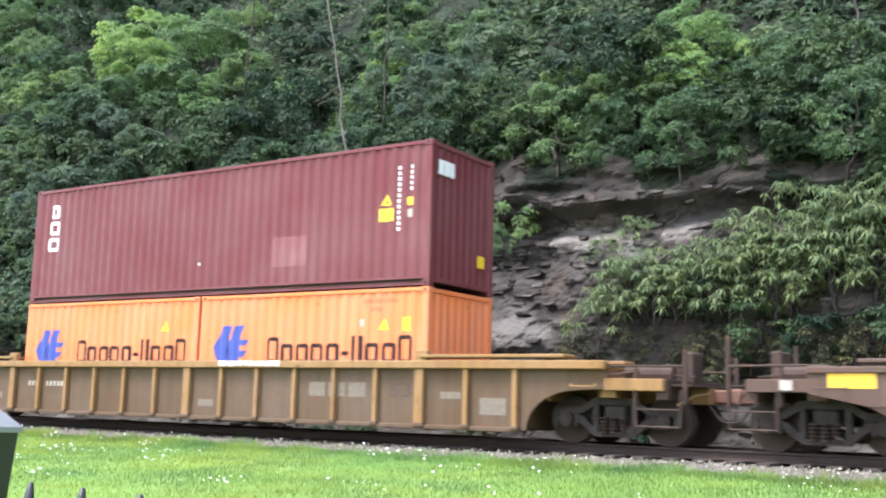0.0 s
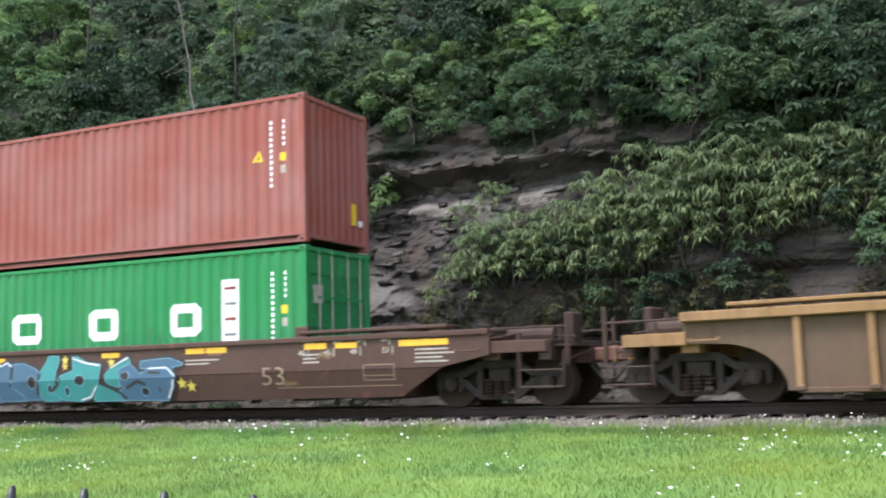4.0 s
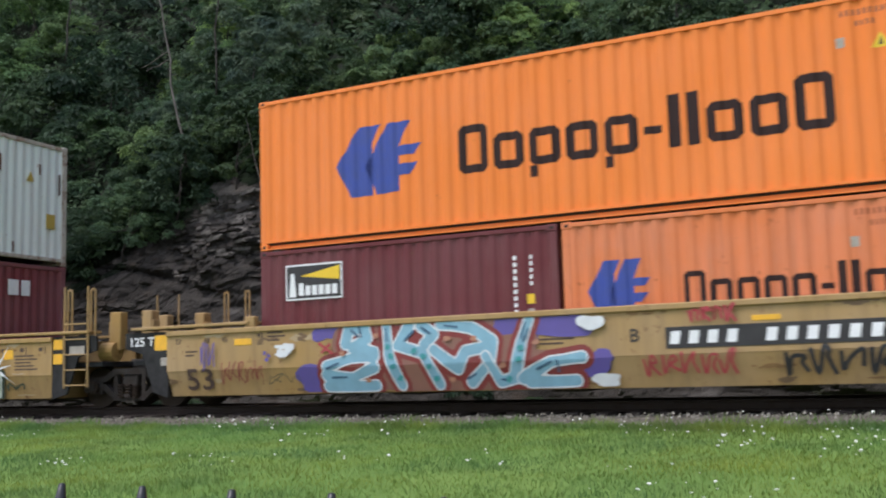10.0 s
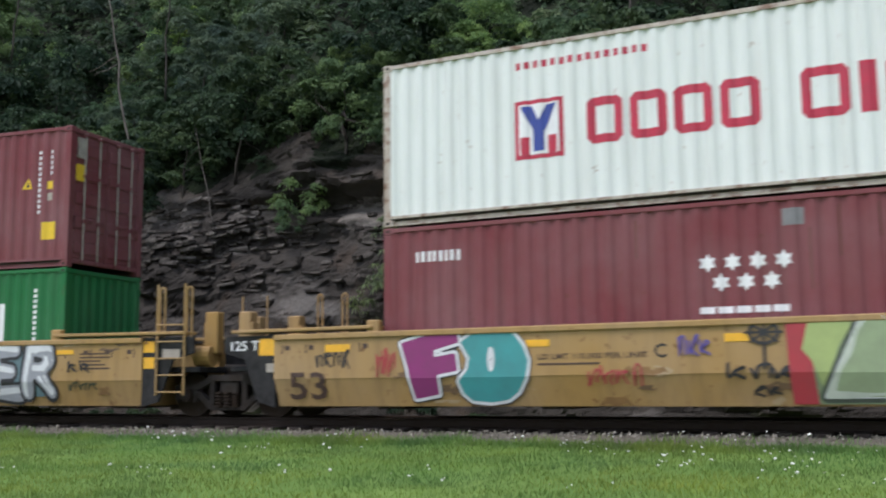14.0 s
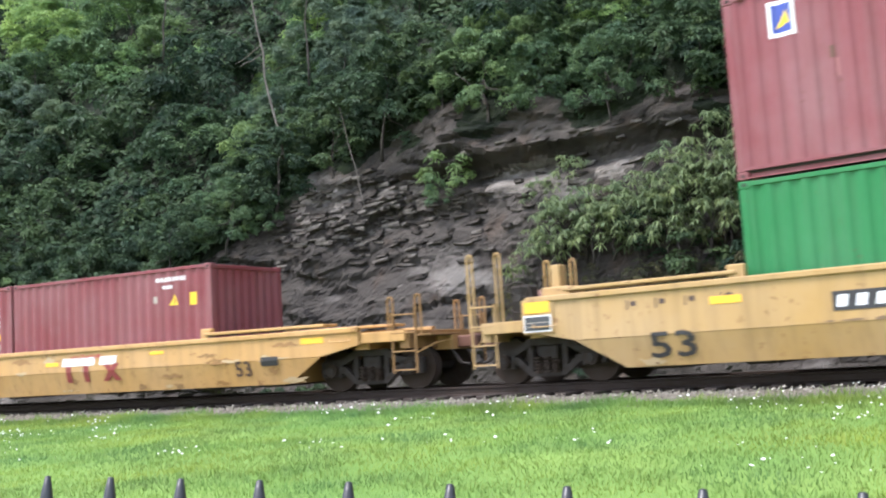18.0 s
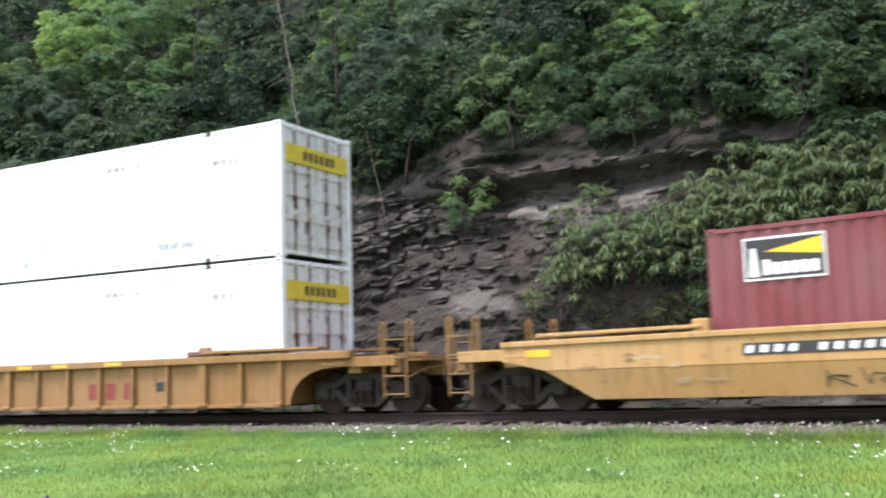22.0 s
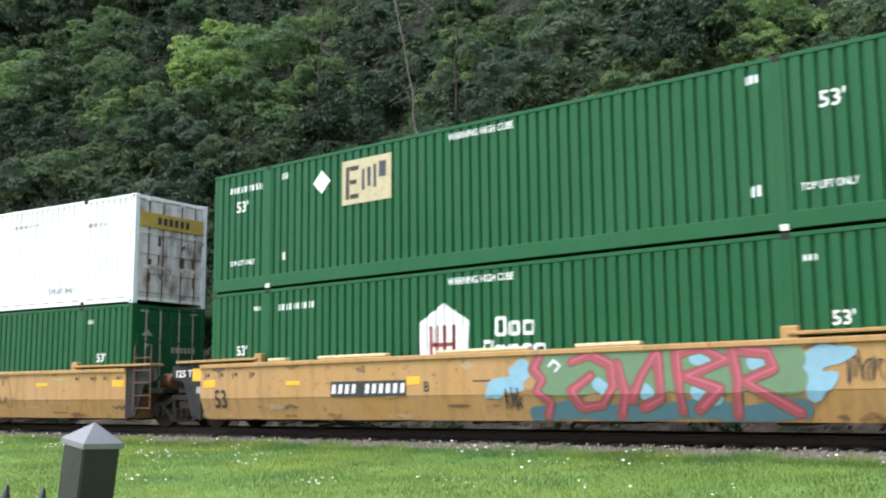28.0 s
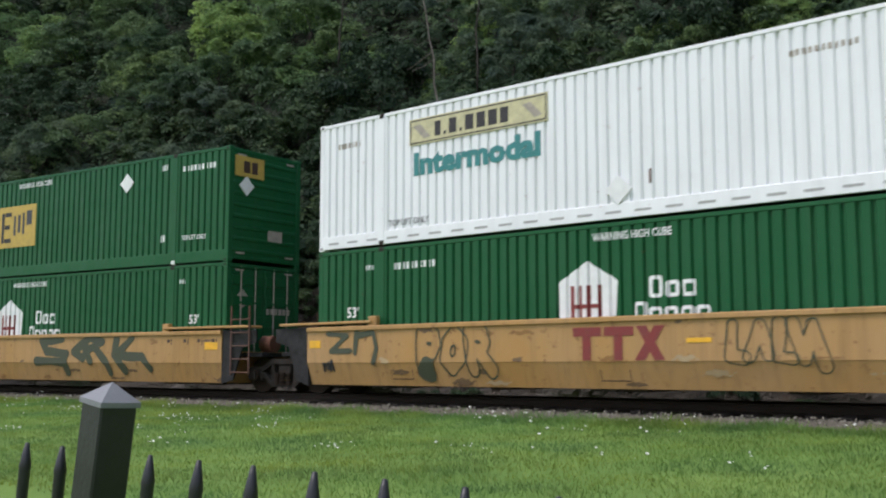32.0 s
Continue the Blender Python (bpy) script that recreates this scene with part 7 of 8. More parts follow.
c.letters([([(-2.44, 1.02), (-2.28, 0.85), (-2.07, 0.62), (-1.93, 0.97), (-1.83, 0.9), (-1.89, 0.62), (-1.72, 0.41), (-1.54, 0.37), (-1.52, 0.27), (-2.33, 0.28), (-2.28, 0.48), (-2.47, 0.8)], B_, ()),
           ([(-1.76, 0.71), (-1.58, 0.97), (-1.24, 1.08), (-1.11, 1.01), (-1.19, 0.58), (-0.86, 0.41), (-0.84, 0.3), (-1.48, 0.3), (-1.54, 0.38), (-1.69, 0.42), (-1.82, 0.59)], B_, ((-1.74, 0.54, 0.09, 0.1),)),
           ([(-1.06, 1.04), (-0.76, 1.04), (-0.48, 0.94), (-0.24, 0.79), (-0.4, 0.55), (-0.48, 0.48), (-0.35, 0.32), (-0.79, 0.32), (-0.84, 0.43), (-1.11, 0.57)], B_, ((-0.55, 0.67, 0.13, 0.14),)),
           ([(-0.29, 0.87), (-0.17, 0.97), (-0.03, 1.18), (0.19, 1.17), (0.22, 1.11), (0.13, 0.87), (0.03, 0.49), (0.22, 0.42), (0.18, 0.29), (-0.24, 0.29), (-0.4, 0.54), (-0.25, 0.74)], A_, ((-0.06, 0.52, 0.06, 0.11),)),
           ([(0.13, 0.56), (0.25, 0.75), (0.64, 0.87), (0.62, 1.14), (0.73, 1.14), (1.0, 1.01), (1.34, 0.97), (1.23, 0.54), (1.03, 0.33), (0.78, 0.27), (0.27, 0.3), (0.09, 0.42)], A_, ((0.78, 0.68, 0.15, 0.11), (0.41, 0.46, 0.06, 0.11),)),
           ([(1.48, 0.75), (1.63, 0.9), (2.07, 1.09), (2.12, 0.96), (1.82, 0.85), (1.81, 0.53), (1.54, 0.6)], A_, ()),
           ([(1.28, 0.61), (1.52, 0.54), (1.77, 0.43), (1.96, 0.27), (1.12, 0.27)], A_, ()),
           ([(1.84, 0.85), (2.12, 0.96), (2.39, 0.74), (2.61, 0.87), (3.06, 0.88), (3.23, 0.73), (3.17, 0.52), (3.01, 0.26), (1.86, 0.28), (1.81, 0.42), (1.99, 0.5), (1.87, 0.57)], B_, ((1.99, 0.74, 0.12, 0.09), (2.47, 0.42, 0.11, 0.09),)),
           ([(2.41, 1.0), (3.11, 1.04), (3.42, 0.94), (3.1, 0.88), (2.42, 0.9)], B_, ())], SPRAY["sky"], SPRAY["black"], 0.01, None, 0.05)
for run in ([(-1.1, 1.02), (-1.13, 0.8), (-1.17, 0.58)], [(1.3, 0.62), (1.52, 0.54), (1.78, 0.43), (1.97, 0.28)], [(2.0, 0.5), (2.3, 0.63), (2.5, 0.56)], [(2.6, 0.8), (2.86, 0.78), (2.84, 0.42)], [(-1.98, 0.9), (-1.88, 0.68), (-1.8, 0.8)], [(0.0, 0.48), (0.14, 0.58), (0.26, 0.74)], [(-0.3, 0.86), (-0.38, 0.6), (-0.42, 0.4)]):
    c.stroke(run, 0.045, SPRAY["black"])
for run in ([(2.6, 0.87), (3.05, 0.88), (3.22, 0.73), (3.16, 0.5), (3.02, 0.28)], [(0.62, 1.13), (1.0, 1.02), (1.33, 0.97)], [(-1.58, 0.98), (-1.24, 1.09), (-1.11, 1.01)], [(0.78, 0.28), (1.04, 0.34), (1.23, 0.55)], [(-2.07, 0.64), (-1.95, 0.96)], [(1.63, 0.91), (2.07, 1.1)]):
    c.stroke(run, 0.022, SPRAY["white"])
for x, z, r in ((-2.55, 0.8, 0.12), (-2.42, 0.64, 0.12), (0.42, 1.1, 0.11), (0.42, 0.97, 0.09), (1.66, 1.02, 0.11), (3.42, 0.56, 0.13), (3.64, 0.5, 0.13)):
    c.star(x, z, r, SPRAY["gold"])
b = load(Box("bright green forty-foot container in the well", L40, HC, GREEN, "doors"), 2, 0, 0.21)
for x, w in ((-3.66, 0.8), (-1.48, 0.85), (0.72, 0.78), (2.85, 0.76)):
    hollow(b, x, x + w, 1.27, 1.92, 0.18, MARK_WHITE)
rs = np.random.default_rng(83)
for x0, x1, z0, z1 in ((-2.55, -1.5, 0.94, 1.35), (-0.95, -0.2, 0.94, 1.2), (1.65, 2.7, 0.99, 1.5), (2.9, 3.6, 0.94, 1.2)):
    for i in range(5):
        x = x0 + (x1 - x0) * (i + rs.uniform(-0.2, 0.2)) / 5
        b.rect(x, x + rs.uniform(0.05, 0.16), z0, z0 + (z1 - z0) * rs.uniform(0.35, 1.0), GREEN_OLD, "grime", 0.002 + 0.0004 * i)
b.rect(0.36, 0.384, 0.12, b.h - 0.12, GREEN_DARK, "panel_seam", 0.003)
b.rect(4.12, 4.52, 1.1, 2.34, MARK_WHITE, "white_panel", 0.004)
for i in range(4):
    b.rect(4.18, 4.46, 1.24 + i * 0.3, 1.3 + i * 0.3, MARK_DARKRED if i % 2 else MARK_GREY, "panel_line", 0.008)
codes(b, MARK_WHITE, True, False)
part("end_label", Geo().box(L - 0.02, L + 0.01, -0.95, -0.65, b.h - 1.1, b.h - 0.75), MARK_PALE, b.o)
b = load(Box("faded red-brown forty-foot container stacked on a green one", L40, HC, REDBROWN), 2, 0, 3.16)
for i in range(6):
    hollow(b, -5.27, -4.99, 2.33 - i * 0.265, 2.53 - i * 0.265, 0.06, MARK_WHITE)
codes(b, MARK_WHITE)
b.rect(-5.55, -5.42, 0.42, 0.47, MARK_WHITE)
part("end_label", Geo().box(L - 0.02, L + 0.002, 0.55, 0.7, 0.5, 0.95), MARK_YELLOW, b.o)
part("end_label", Geo().box(L - 0.02, L + 0.002, 0.8, 0.95, 0.5, 0.62), MARK_WHITE, b.o)

# 3, 4, 5: one articulated set, dusty yellow
k = well_car("dusty yellow well car, sprayed with pale blue, black and red paint", YELLOW_DULL, "smooth", 1.48, "normal", "joint", 2.35, True, False)
CARS.append(k)
number_panel(k, 1.77, 4.88, 0.8, 1.12, 11)
lettering("B", 0.2, MARK_BLACK, k, 1.2, 0.92, -1.524)
amber(k, (-0.11, 0.26, 1.18, 1.27), (3.06, 3.47, 1.16, 1.24), (6.24, 6.69, 1.13, 1.22), (-6.5, -6.1, 1.15, 1.27))
gauge_marks(k, 1, MARK_BROWN), sign_box(k, 9.68), joint_signs(k)
part("label", Geo().box(9.05, 9.25, -1.526, -1.515, 0.95, 1.1, 0.002), MARK_PALE, k)
small_print(k, -0.3, 1.0, 2, 0.6, MARK_BROWN, 2), small_print(k, 8.2, 1.3, 1, 0.8, MARK_BROWN, 4)
c = Coats(k, 1.46).wear(3, [SPRAY["dust"], SPRAY["smear"], YELLOW_BROWN])
for x, z, w, h in ((-4.75, 0.5, 0.7, 0.5), (-4.4, 1.3, 0.6, 0.3), (-0.55, 1.15, 0.7, 0.42), (0.1, 0.55, 0.4, 0.4), (0.75, 0.72, 0.3, 0.25)):
    c.add(blob(x, z, w, h, rng, 0.25), SPRAY["violet"])
c.brush([[(-4.0, 1.1), (-2.0, 1.2), (-0.6, 1.05)], [(-4.2, 0.6), (-2.0, 0.5), (-0.2, 0.55)]], 0.3, SPRAY["brick"], "spray_ground")
c.brush([[(-0.9, 1.28), (0.5, 1.2)], [(-0.1, 0.4), (0.7, 0.62)]], 0.16, SPRAY["violet"], "spray_ground")
c.forms([([[(-4.0, 1.08), (-3.92, 1.33), (-3.58, 1.35), (-3.52, 1.16), (-3.85, 1.0), (-3.4, 0.93)], [(-4.4, 0.7), (-3.9, 0.82), (-3.4, 0.86)], [(-4.42, 0.54), (-3.85, 0.5), (-3.42, 0.66)], [(-4.42, 0.34), (-3.42, 0.34)]], SPRAY["sky"]),
         ([[(-2.45, 1.34), (-2.2, 1.18), (-2.4, 1.0)], [(-2.7, 1.34), (-2.93, 1.02), (-2.42, 0.86), (-2.16, 0.34)]], SPRAY["sky"]),
         ([[(-3.14, 1.34), (-3.1, 0.85), (-2.9, 0.34)]], SPRAY["sky"]),
         ([[(-2.08, 1.33), (-1.5, 1.26), (-1.12, 1.02), (-1.16, 0.7), (-1.55, 0.36)], [(-2.22, 0.92), (-1.78, 0.6), (-1.62, 0.88), (-1.2, 0.93)]], SPRAY["sky"]),
         ([[(-1.25, 0.78), (-1.02, 0.36), (-0.76, 0.42), (-0.6, 1.0), (-0.46, 1.34)]], SPRAY["sky"]),
         ([[(-0.62, 0.4), (-0.1, 0.66), (0.42, 0.72)], [(-0.5, 0.34), (0.3, 0.36)]], SPRAY["sky"])], 0.085, SPRAY["white"], MARK_DARKRED, 0.024)
c.brush([[(-3.86, 1.32), (-3.72, 1.2)], [(-3.7, 1.38), (-3.66, 1.2)], [(-4.4, 0.66), (-4.15, 0.75)], [(-4.3, 0.5), (-4.0, 0.5)], [(-3.16, 1.32), (-3.13, 1.1)], [(-2.6, 1.25), (-2.78, 1.1)], [(-2.44, 1.3), (-2.28, 1.2)], [(-2.0, 1.32), (-1.75, 1.28)], [(-1.62, 0.42), (-1.45, 0.5)],
         [(-0.52, 1.3), (-0.6, 1.05)], [(-0.46, 1.2), (-0.56, 1.0)], [(-1.0, 0.4), (-0.85, 0.38)], [(0.0, 0.68), (0.02, 0.5)], [(-0.35, 0.55), (-0.1, 0.66)]], 0.02, B_, "spray_shade", 0.02)
for x, z in ((-3.12, 1.0), (-3.06, 0.84), (-3.02, 0.66), (-2.9, 0.46), (-2.6, 0.92), (-2.42, 0.82), (-2.32, 0.64), (-2.2, 0.44), (-0.66, 0.72), (-0.62, 0.9), (-0.86, 0.4)):
    c.add(blob(x, z, 0.11, 0.1, rng, 0.15, 9), SPRAY["teal"], "spray_dot")
for x, z in ((-4.05, 0.92), (-3.35, 1.2), (-1.95, 1.1), (-1.9, 0.42), (-1.45, 1.08), (-0.95, 0.62), (-3.55, 0.44), (-0.34, 0.98)):
    c.add(blob(x, z, 0.12, 0.09, rng, 0.25, 9), SPRAY["peach"], "spray_dot")
c.stroke([(-4.55, 1.12), (-4.25, 0.92)], 0.035, SPRAY["red"])
c.stroke([(-4.5, 0.94), (-4.3, 1.1)], 0.035, SPRAY["red"])
# a scuffed white dab, violet spots and faded tags
for i in range(9):
    c.add(blob(-5.28 + rng.uniform(-0.13, 0.13), 1.02 + rng.uniform(-0.12, 0.12), rng.uniform(0.1, 0.22), rng.uniform(0.08, 0.16), rng, 0.4, 10), SPRAY["white"])
for x, z in ((0.6, 1.25), (0.8, 0.35)):
    c.add(blob(x, z, 0.45, 0.22, rng, 0.2), SPRAY["white"])
for x, z in ((-5.75, 0.98), (-5.7, 0.86), (-5.66, 0.93)):
    c.add(blob(x, z, 0.08, 0.07, rng, 0.2, 9), SPRAY["violet"])
slanted(k, "53", -7.72, 0.34, 0.4, MARK_BROWN, 0.66)
c.scribble(-7.3, -6.95, 0.7, 1.3, SPRAY["violet"], 11, 0.02, 14).scribble(-6.8, -5.8, 0.42, 0.86, MARK_DARKRED, 17, 0.02, 15).scribble(-5.7, -4.95, 0.4, 0.62, SPRAY["olive"], 4, 0.014, 16)
for text, x in (("53", -7.95), ("48", -7.24), ("45", -6.8)):
    lettering(text, 0.1, MARK_BROWN, k, x, 1.22, -1.524)
lettering("40", 0.1, MARK_BROWN, k, -5.97, 1.27, -1.524), lettering("20", 0.1, MARK_BROWN, k, -5.97, 1.14, -1.524)
small_print(k, -5.72, 1.34, 1, 0.4, MARK_BROWN, 3), small_print(k, -7.7, 1.05, 2, 0.3, MARK_BROWN, 2)
c.scribble(1.4, 2.85, 0.38, 0.76, SPRAY["red"], 16, 0.035, 2).scribble(2.15, 2.85, 1.15, 1.44, SPRAY["red"], 12, 0.035, 3)
c.scribble(3.4, 5.4, 0.34, 0.78, SPRAY["black"], 15, 0.055, 4).scribble(5.7, 7.0, 0.4, 0.75, SPRAY["olive"], 11, 0.04, 5).scribble(7.2, 8.2, 0.38, 0.72, SPRAY["olive"], 9, 0.04, 6)
c.scribble(6.7, 7.9, 0.82, 1.05, SPRAY["olive"], 16, 0.02, 7).scribble(8.1, 8.6, 1.2, 1.35, SPRAY["violet"], 8, 0.03, 9).scribble(8.6, 9.0, 0.9, 1.05, SPRAY["violet"], 8, 0.03, 10)
b = load(Box("dark maroon twenty-foot container in the well", L20, STD, MAROON), 3, -3.07, 0.31)


def lighthouse(b, z):
    p = part("name_plate", Geo().box(-2.44, -1.18, -b.w / 2 - 0.002, -b.w / 2 + 0.014, z, z + 0.66, 0.002), MARK_WHITE, b.o)
    f = -b.w / 2 - 0.002
    part("plate_field", Geo().box(-2.41, -1.21, f - 0.003, f, z + 0.03, z + 0.63), MARK_BLACK, p)
    part("plate_beam", Geo().prism([(-2.1, z + 0.44), (-1.23, z + 0.34), (-1.23, z + 0.6)], 1, f - 0.006, f - 0.003), MARK_YELLOW, p)
    part("plate_tower", Geo().prism([(-2.36, z + 0.06), (-2.2, z + 0.06), (-2.25, z + 0.5), (-2.32, z + 0.5)], 1, f - 0.006, f - 0.003), MARK_WHITE, p)
    for i in range(6):
        part("plate_bar", Geo().box(-2.14 + i * 0.148, -2.03 + i * 0.148, f - 0.006, f - 0.003, z + 0.08, z + (0.31 if i == 0 else 0.26)), MARK_WHITE, p)


lighthouse(b, 1.63), codes(b, MARK_WHITE, True, False)
b = load(Box("worn orange twenty-foot container with locked doors in the well", L20, STD, ORANGE_OLD, "doors"), 3, 3.07, 0.31)
hapag(b), codes(b, MARK_RUSSET, False)
b = load(Box("clean orange forty-foot container stacked on two short ones", L40, HC, ORANGE), 3, 0, 2.92)
hapag(b), codes(b, MARK_RUSSET, False)
part("end_triangle", Geo().prism([(0.0, 2.0), (0.2, 2.0), (0.1, 2.2)], 0, L - 0.02, L + 0.002), MARK_YELLOW, b.o)

k = well_car("dusty yellow middle well car with sage green spray paint", YELLOW_DULL, "smooth", 1.48, "joint", "joint", 2.45)
CARS.append(k)
slanted(k, "53", -7.89, 0.35, 0.46, MARK_BROWN, 0.78)
amber(k, (-3.35, -2.95, 1.15, 1.26), (-7.1, -6.6, 1.15, 1.28), (-0.25, 0.1, 1.15, 1.27), (6.9, 7.15, 1.05, 1.25))
lettering("C", 0.2, MARK_BLACK, k, -1.3, 0.95, -1.524)
gauge_marks(k, -1, MARK_BROWN), gauge_marks(k, 1, MARK_BROWN), joint_signs(k), joint_ambers(k)
lettering("LD LMT 110,000 PER UNIT", 0.085, MARK_BROWN, k, -3.16, 0.95, -1.524, width=1.75)
small_print(k, -3.16, 0.86, 1, 1.2, MARK_BROWN, 1), small_print(k, 7.2, 1.1, 1, 0.6, MARK_BROWN, 5)
c = Coats(k, 1.46).wear(4, [SPRAY["dust"], SPRAY["smear"], YELLOW_BROWN])
c.scribble(-7.3, -6.6, 0.85, 1.2, SPRAY["black"], 13, 0.03, 3).scribble(-6.1, -5.7, 0.7, 1.2, SPRAY["red"], 9, 0.025, 4)
c.letters([([(-5.57, 1.25), (-4.61, 1.49), (-4.53, 1.27), (-5.0, 1.15), (-4.99, 1.0), (-4.6, 1.06), (-4.57, 0.81), (-4.94, 0.75), (-4.93, 0.43), (-5.34, 0.36), (-5.44, 0.83)], SPRAY["magenta"], ()),
           ([(-4.46, 1.25), (-4.2, 1.41), (-3.85, 1.46), (-3.58, 1.36), (-3.42, 1.17), (-3.33, 0.94), (-3.38, 0.67), (-3.52, 0.46), (-3.7, 0.34), (-4.0, 0.3), (-4.31, 0.33), (-4.45, 0.44), (-4.51, 0.62), (-4.35, 0.8), (-4.31, 1.0)], SPRAY["teal"], ((-3.95, 0.97, 0.065, 0.2),))], SPRAY["white"], SPRAY["black"], 0.05, None, 0.02)
c.scribble(-2.35, -1.45, 0.5, 0.85, SPRAY["red"], 12, 0.025, 6).scribble(-0.95, -0.45, 0.95, 1.25, SPRAY["violet"], 9, 0.03, 7)
ring = [(0.3 + 0.2 * math.cos(a * 0.5236), 1.27 + 0.16 * math.sin(a * 0.5236)) for a in range(13)]
c.stroke(ring, 0.035, SPRAY["black"])
for a in range(4):
    q = a * math.pi / 4
    c.stroke([(0.3 - 0.27 * math.cos(q), 1.27 - 0.2 * math.sin(q)), (0.3 + 0.27 * math.cos(q), 1.27 + 0.2 * math.sin(q))], 0.025, SPRAY["black"])
c.stroke([(0.3, 1.1), (0.3, 0.75)], 0.03, SPRAY["black"])
c.scribble(-0.25, 0.75, 0.6, 0.85, SPRAY["black"], 9, 0.04, 8).scribble(0.1, 0.5, 0.36, 0.5, SPRAY["black"], 7, 0.03, 9)
c.add([(0.66, 0.25), (0.6, 1.45), (0.95, 1.46), (1.2, 0.25)], SPRAY["red"])
c.add([(1.0, 0.25), (0.9, 1.46), (6.5, 1.46), (6.75, 0.25)], SPRAY["moss"], "spray_ground")
SAGE = SPRAY["sage"]
c.add([(0.92, 1.46), (1.57, 1.46), (1.31, 1.07), (1.08, 0.45), (0.94, 0.85), (0.81, 1.02)], SPRAY["lime"])
oval = [(3.15 + 0.31 * math.cos(a * 0.4488), 0.9 + 0.42 * math.sin(a * 0.4488)) for a in range(14)]
c.letters([([(1.11, 0.36), (1.63, 1.46), (2.16, 1.46), (2.09, 1.21), (2.24, 1.21), (2.34, 1.46), (2.83, 1.46), (2.8, 0.4), (2.33, 0.37), (2.3, 0.83), (2.15, 1.0), (2.05, 0.37)], SAGE, ()),
           ([(2.85, 1.46), (4.16, 1.46), (4.09, 1.31), (3.93, 1.23), (4.31, 0.34), (3.34, 0.31), (3.5, 0.82), (3.59, 1.27), (2.93, 1.33)], SAGE, ()),
           (oval, SAGE, ((3.1, 0.87, 0.08, 0.22),)),
           ([(4.12, 1.31), (4.8, 1.32), (4.79, 1.11), (4.52, 1.06), (4.54, 0.91), (4.81, 0.93), (4.83, 0.75), (5.09, 0.72), (5.03, 0.44), (4.37, 0.52), (4.14, 1.02)], SAGE, ()),
           ([(4.96, 1.46), (5.71, 1.46), (5.87, 1.31), (5.8, 1.06), (5.61, 0.91), (6.26, 0.71), (6.88, 0.75), (6.77, 0.28), (6.1, 0.28), (5.4, 0.74), (5.46, 0.41), (5.11, 0.38), (5.12, 0.8), (4.99, 1.16)], SAGE, ((5.5, 1.28, 0.1, 0.13),)),
           ([(5.95, 1.42), (6.32, 1.46), (6.29, 1.05), (5.94, 1.05), (5.97, 1.17), (6.16, 1.2), (6.17, 1.29)], SAGE, ())], SPRAY["white"], SPRAY["shadow"], 0.014, SPRAY["mist"])
c.add([(6.4, 1.46), (6.72, 1.46), (6.8, 0.8), (6.52, 0.78)], SPRAY["red"])
for x, z, r in ((2.26, 1.22, 0.5), (3.44, 0.63, 0.45), (4.52, 1.11, 0.55), (6.77, 0.85, 0.6)):
    c.burst(x, z, r, SPRAY["white"])
c.scribble(7.0, 7.5, 0.4, 0.55, SPRAY["olive"], 7, 0.04, 11)
b = load(Box("maroon forty-foot container with white stars in the well", L40, HC, MAROON_FADED), 4, 0, 0.38)
for i in range(7):
    x, z = (-0.52 + i * 0.367, 1.96) if i < 4 else (-0.33 + (i - 4) * 0.365, 1.66)
    for q in (0, 1):
        b.shape([(x + 0.14 * math.sin(j * 2.0944 + q * math.pi), z + 0.14 * math.cos(j * 2.0944 + q * math.pi)) for j in range(3)], MARK_WHITE, "star_half", 0.004 + q * 0.002)
for i in range(5):
    b.rect(-0.65 + i * 0.265, -0.43 + i * 0.265, 1.2, 1.3, MARK_WHITE, "brand_bar")
b.bars(-5.5, -4.62, 2.27, 2.45, MARK_WHITE, 8)
codes(b, MARK_WHITE, False)
b.rect(0.58, 0.89, 2.45, 2.7, MARK_GREY, "grey_patch")
# narrow rust-coloured vertical lines on the side
for x, z, h in ((-1.62, 2.1, 0.6), (0.95, 1.5, 0.9), (1.36, 1.95, 0.75), (1.9, 2.2, 0.5), (2.44, 1.8, 0.9), (2.98, 1.6, 1.1), (3.52, 2.0, 0.7), (4.33, 1.3, 1.3), (4.6, 1.95, 0.7)):
    b.rect(x, x + 0.022, z, z + h, RUST, "scrape")
part("end_brand_bar", Geo().box(L - 0.02, L + 0.002, -0.6, -0.3, b.h - 0.75, b.h - 0.4).box(L - 0.02, L + 0.002, -0.2, 0.05, b.h - 0.75, b.h - 0.4), MARK_WHITE, b.o)
b = load(Box("off-white forty-foot container with rust at its corners, stacked", L40, HC, CREAM, rail=CREAM_RUSTY), 4, 0, 3.3)
b.rect(-3.6, -2.75, 0.93, 1.92, MARK_RED, "badge", 0.004)
b.rect(-3.53, -2.82, 1.0, 1.85, MARK_WHITE, "badge_field", 0.007)
b.shape([(-3.5, 1.82), (-3.3, 1.82), (-3.08, 1.4), (-3.08, 1.05), (-3.28, 1.05), (-3.28, 1.42)], MARK_BLUE, "badge_bar", 0.011)
b.shape([(-2.86, 1.82), (-3.04, 1.82), (-3.2, 1.5), (-3.08, 1.36)], MARK_BLUE, "badge_bar", 0.013)
b.rect(-3.5, -3.34, 1.0, 1.3, MARK_RED, "badge_bar", 0.01)
b.rect(-3.02, -2.86, 1.0, 1.3, MARK_RED, "badge_bar", 0.01)
brand(b, "TTTT", -2.4, 0.42, 1.07, 1.82, MARK_RED)
brand(b, "TlTT", 0.88, 3.66, 1.07, 1.83, MARK_RED)
b.bars(-3.6, -1.3, 2.46, 2.58, MARK_RED, 15)
codes(b, MARK_GREY)
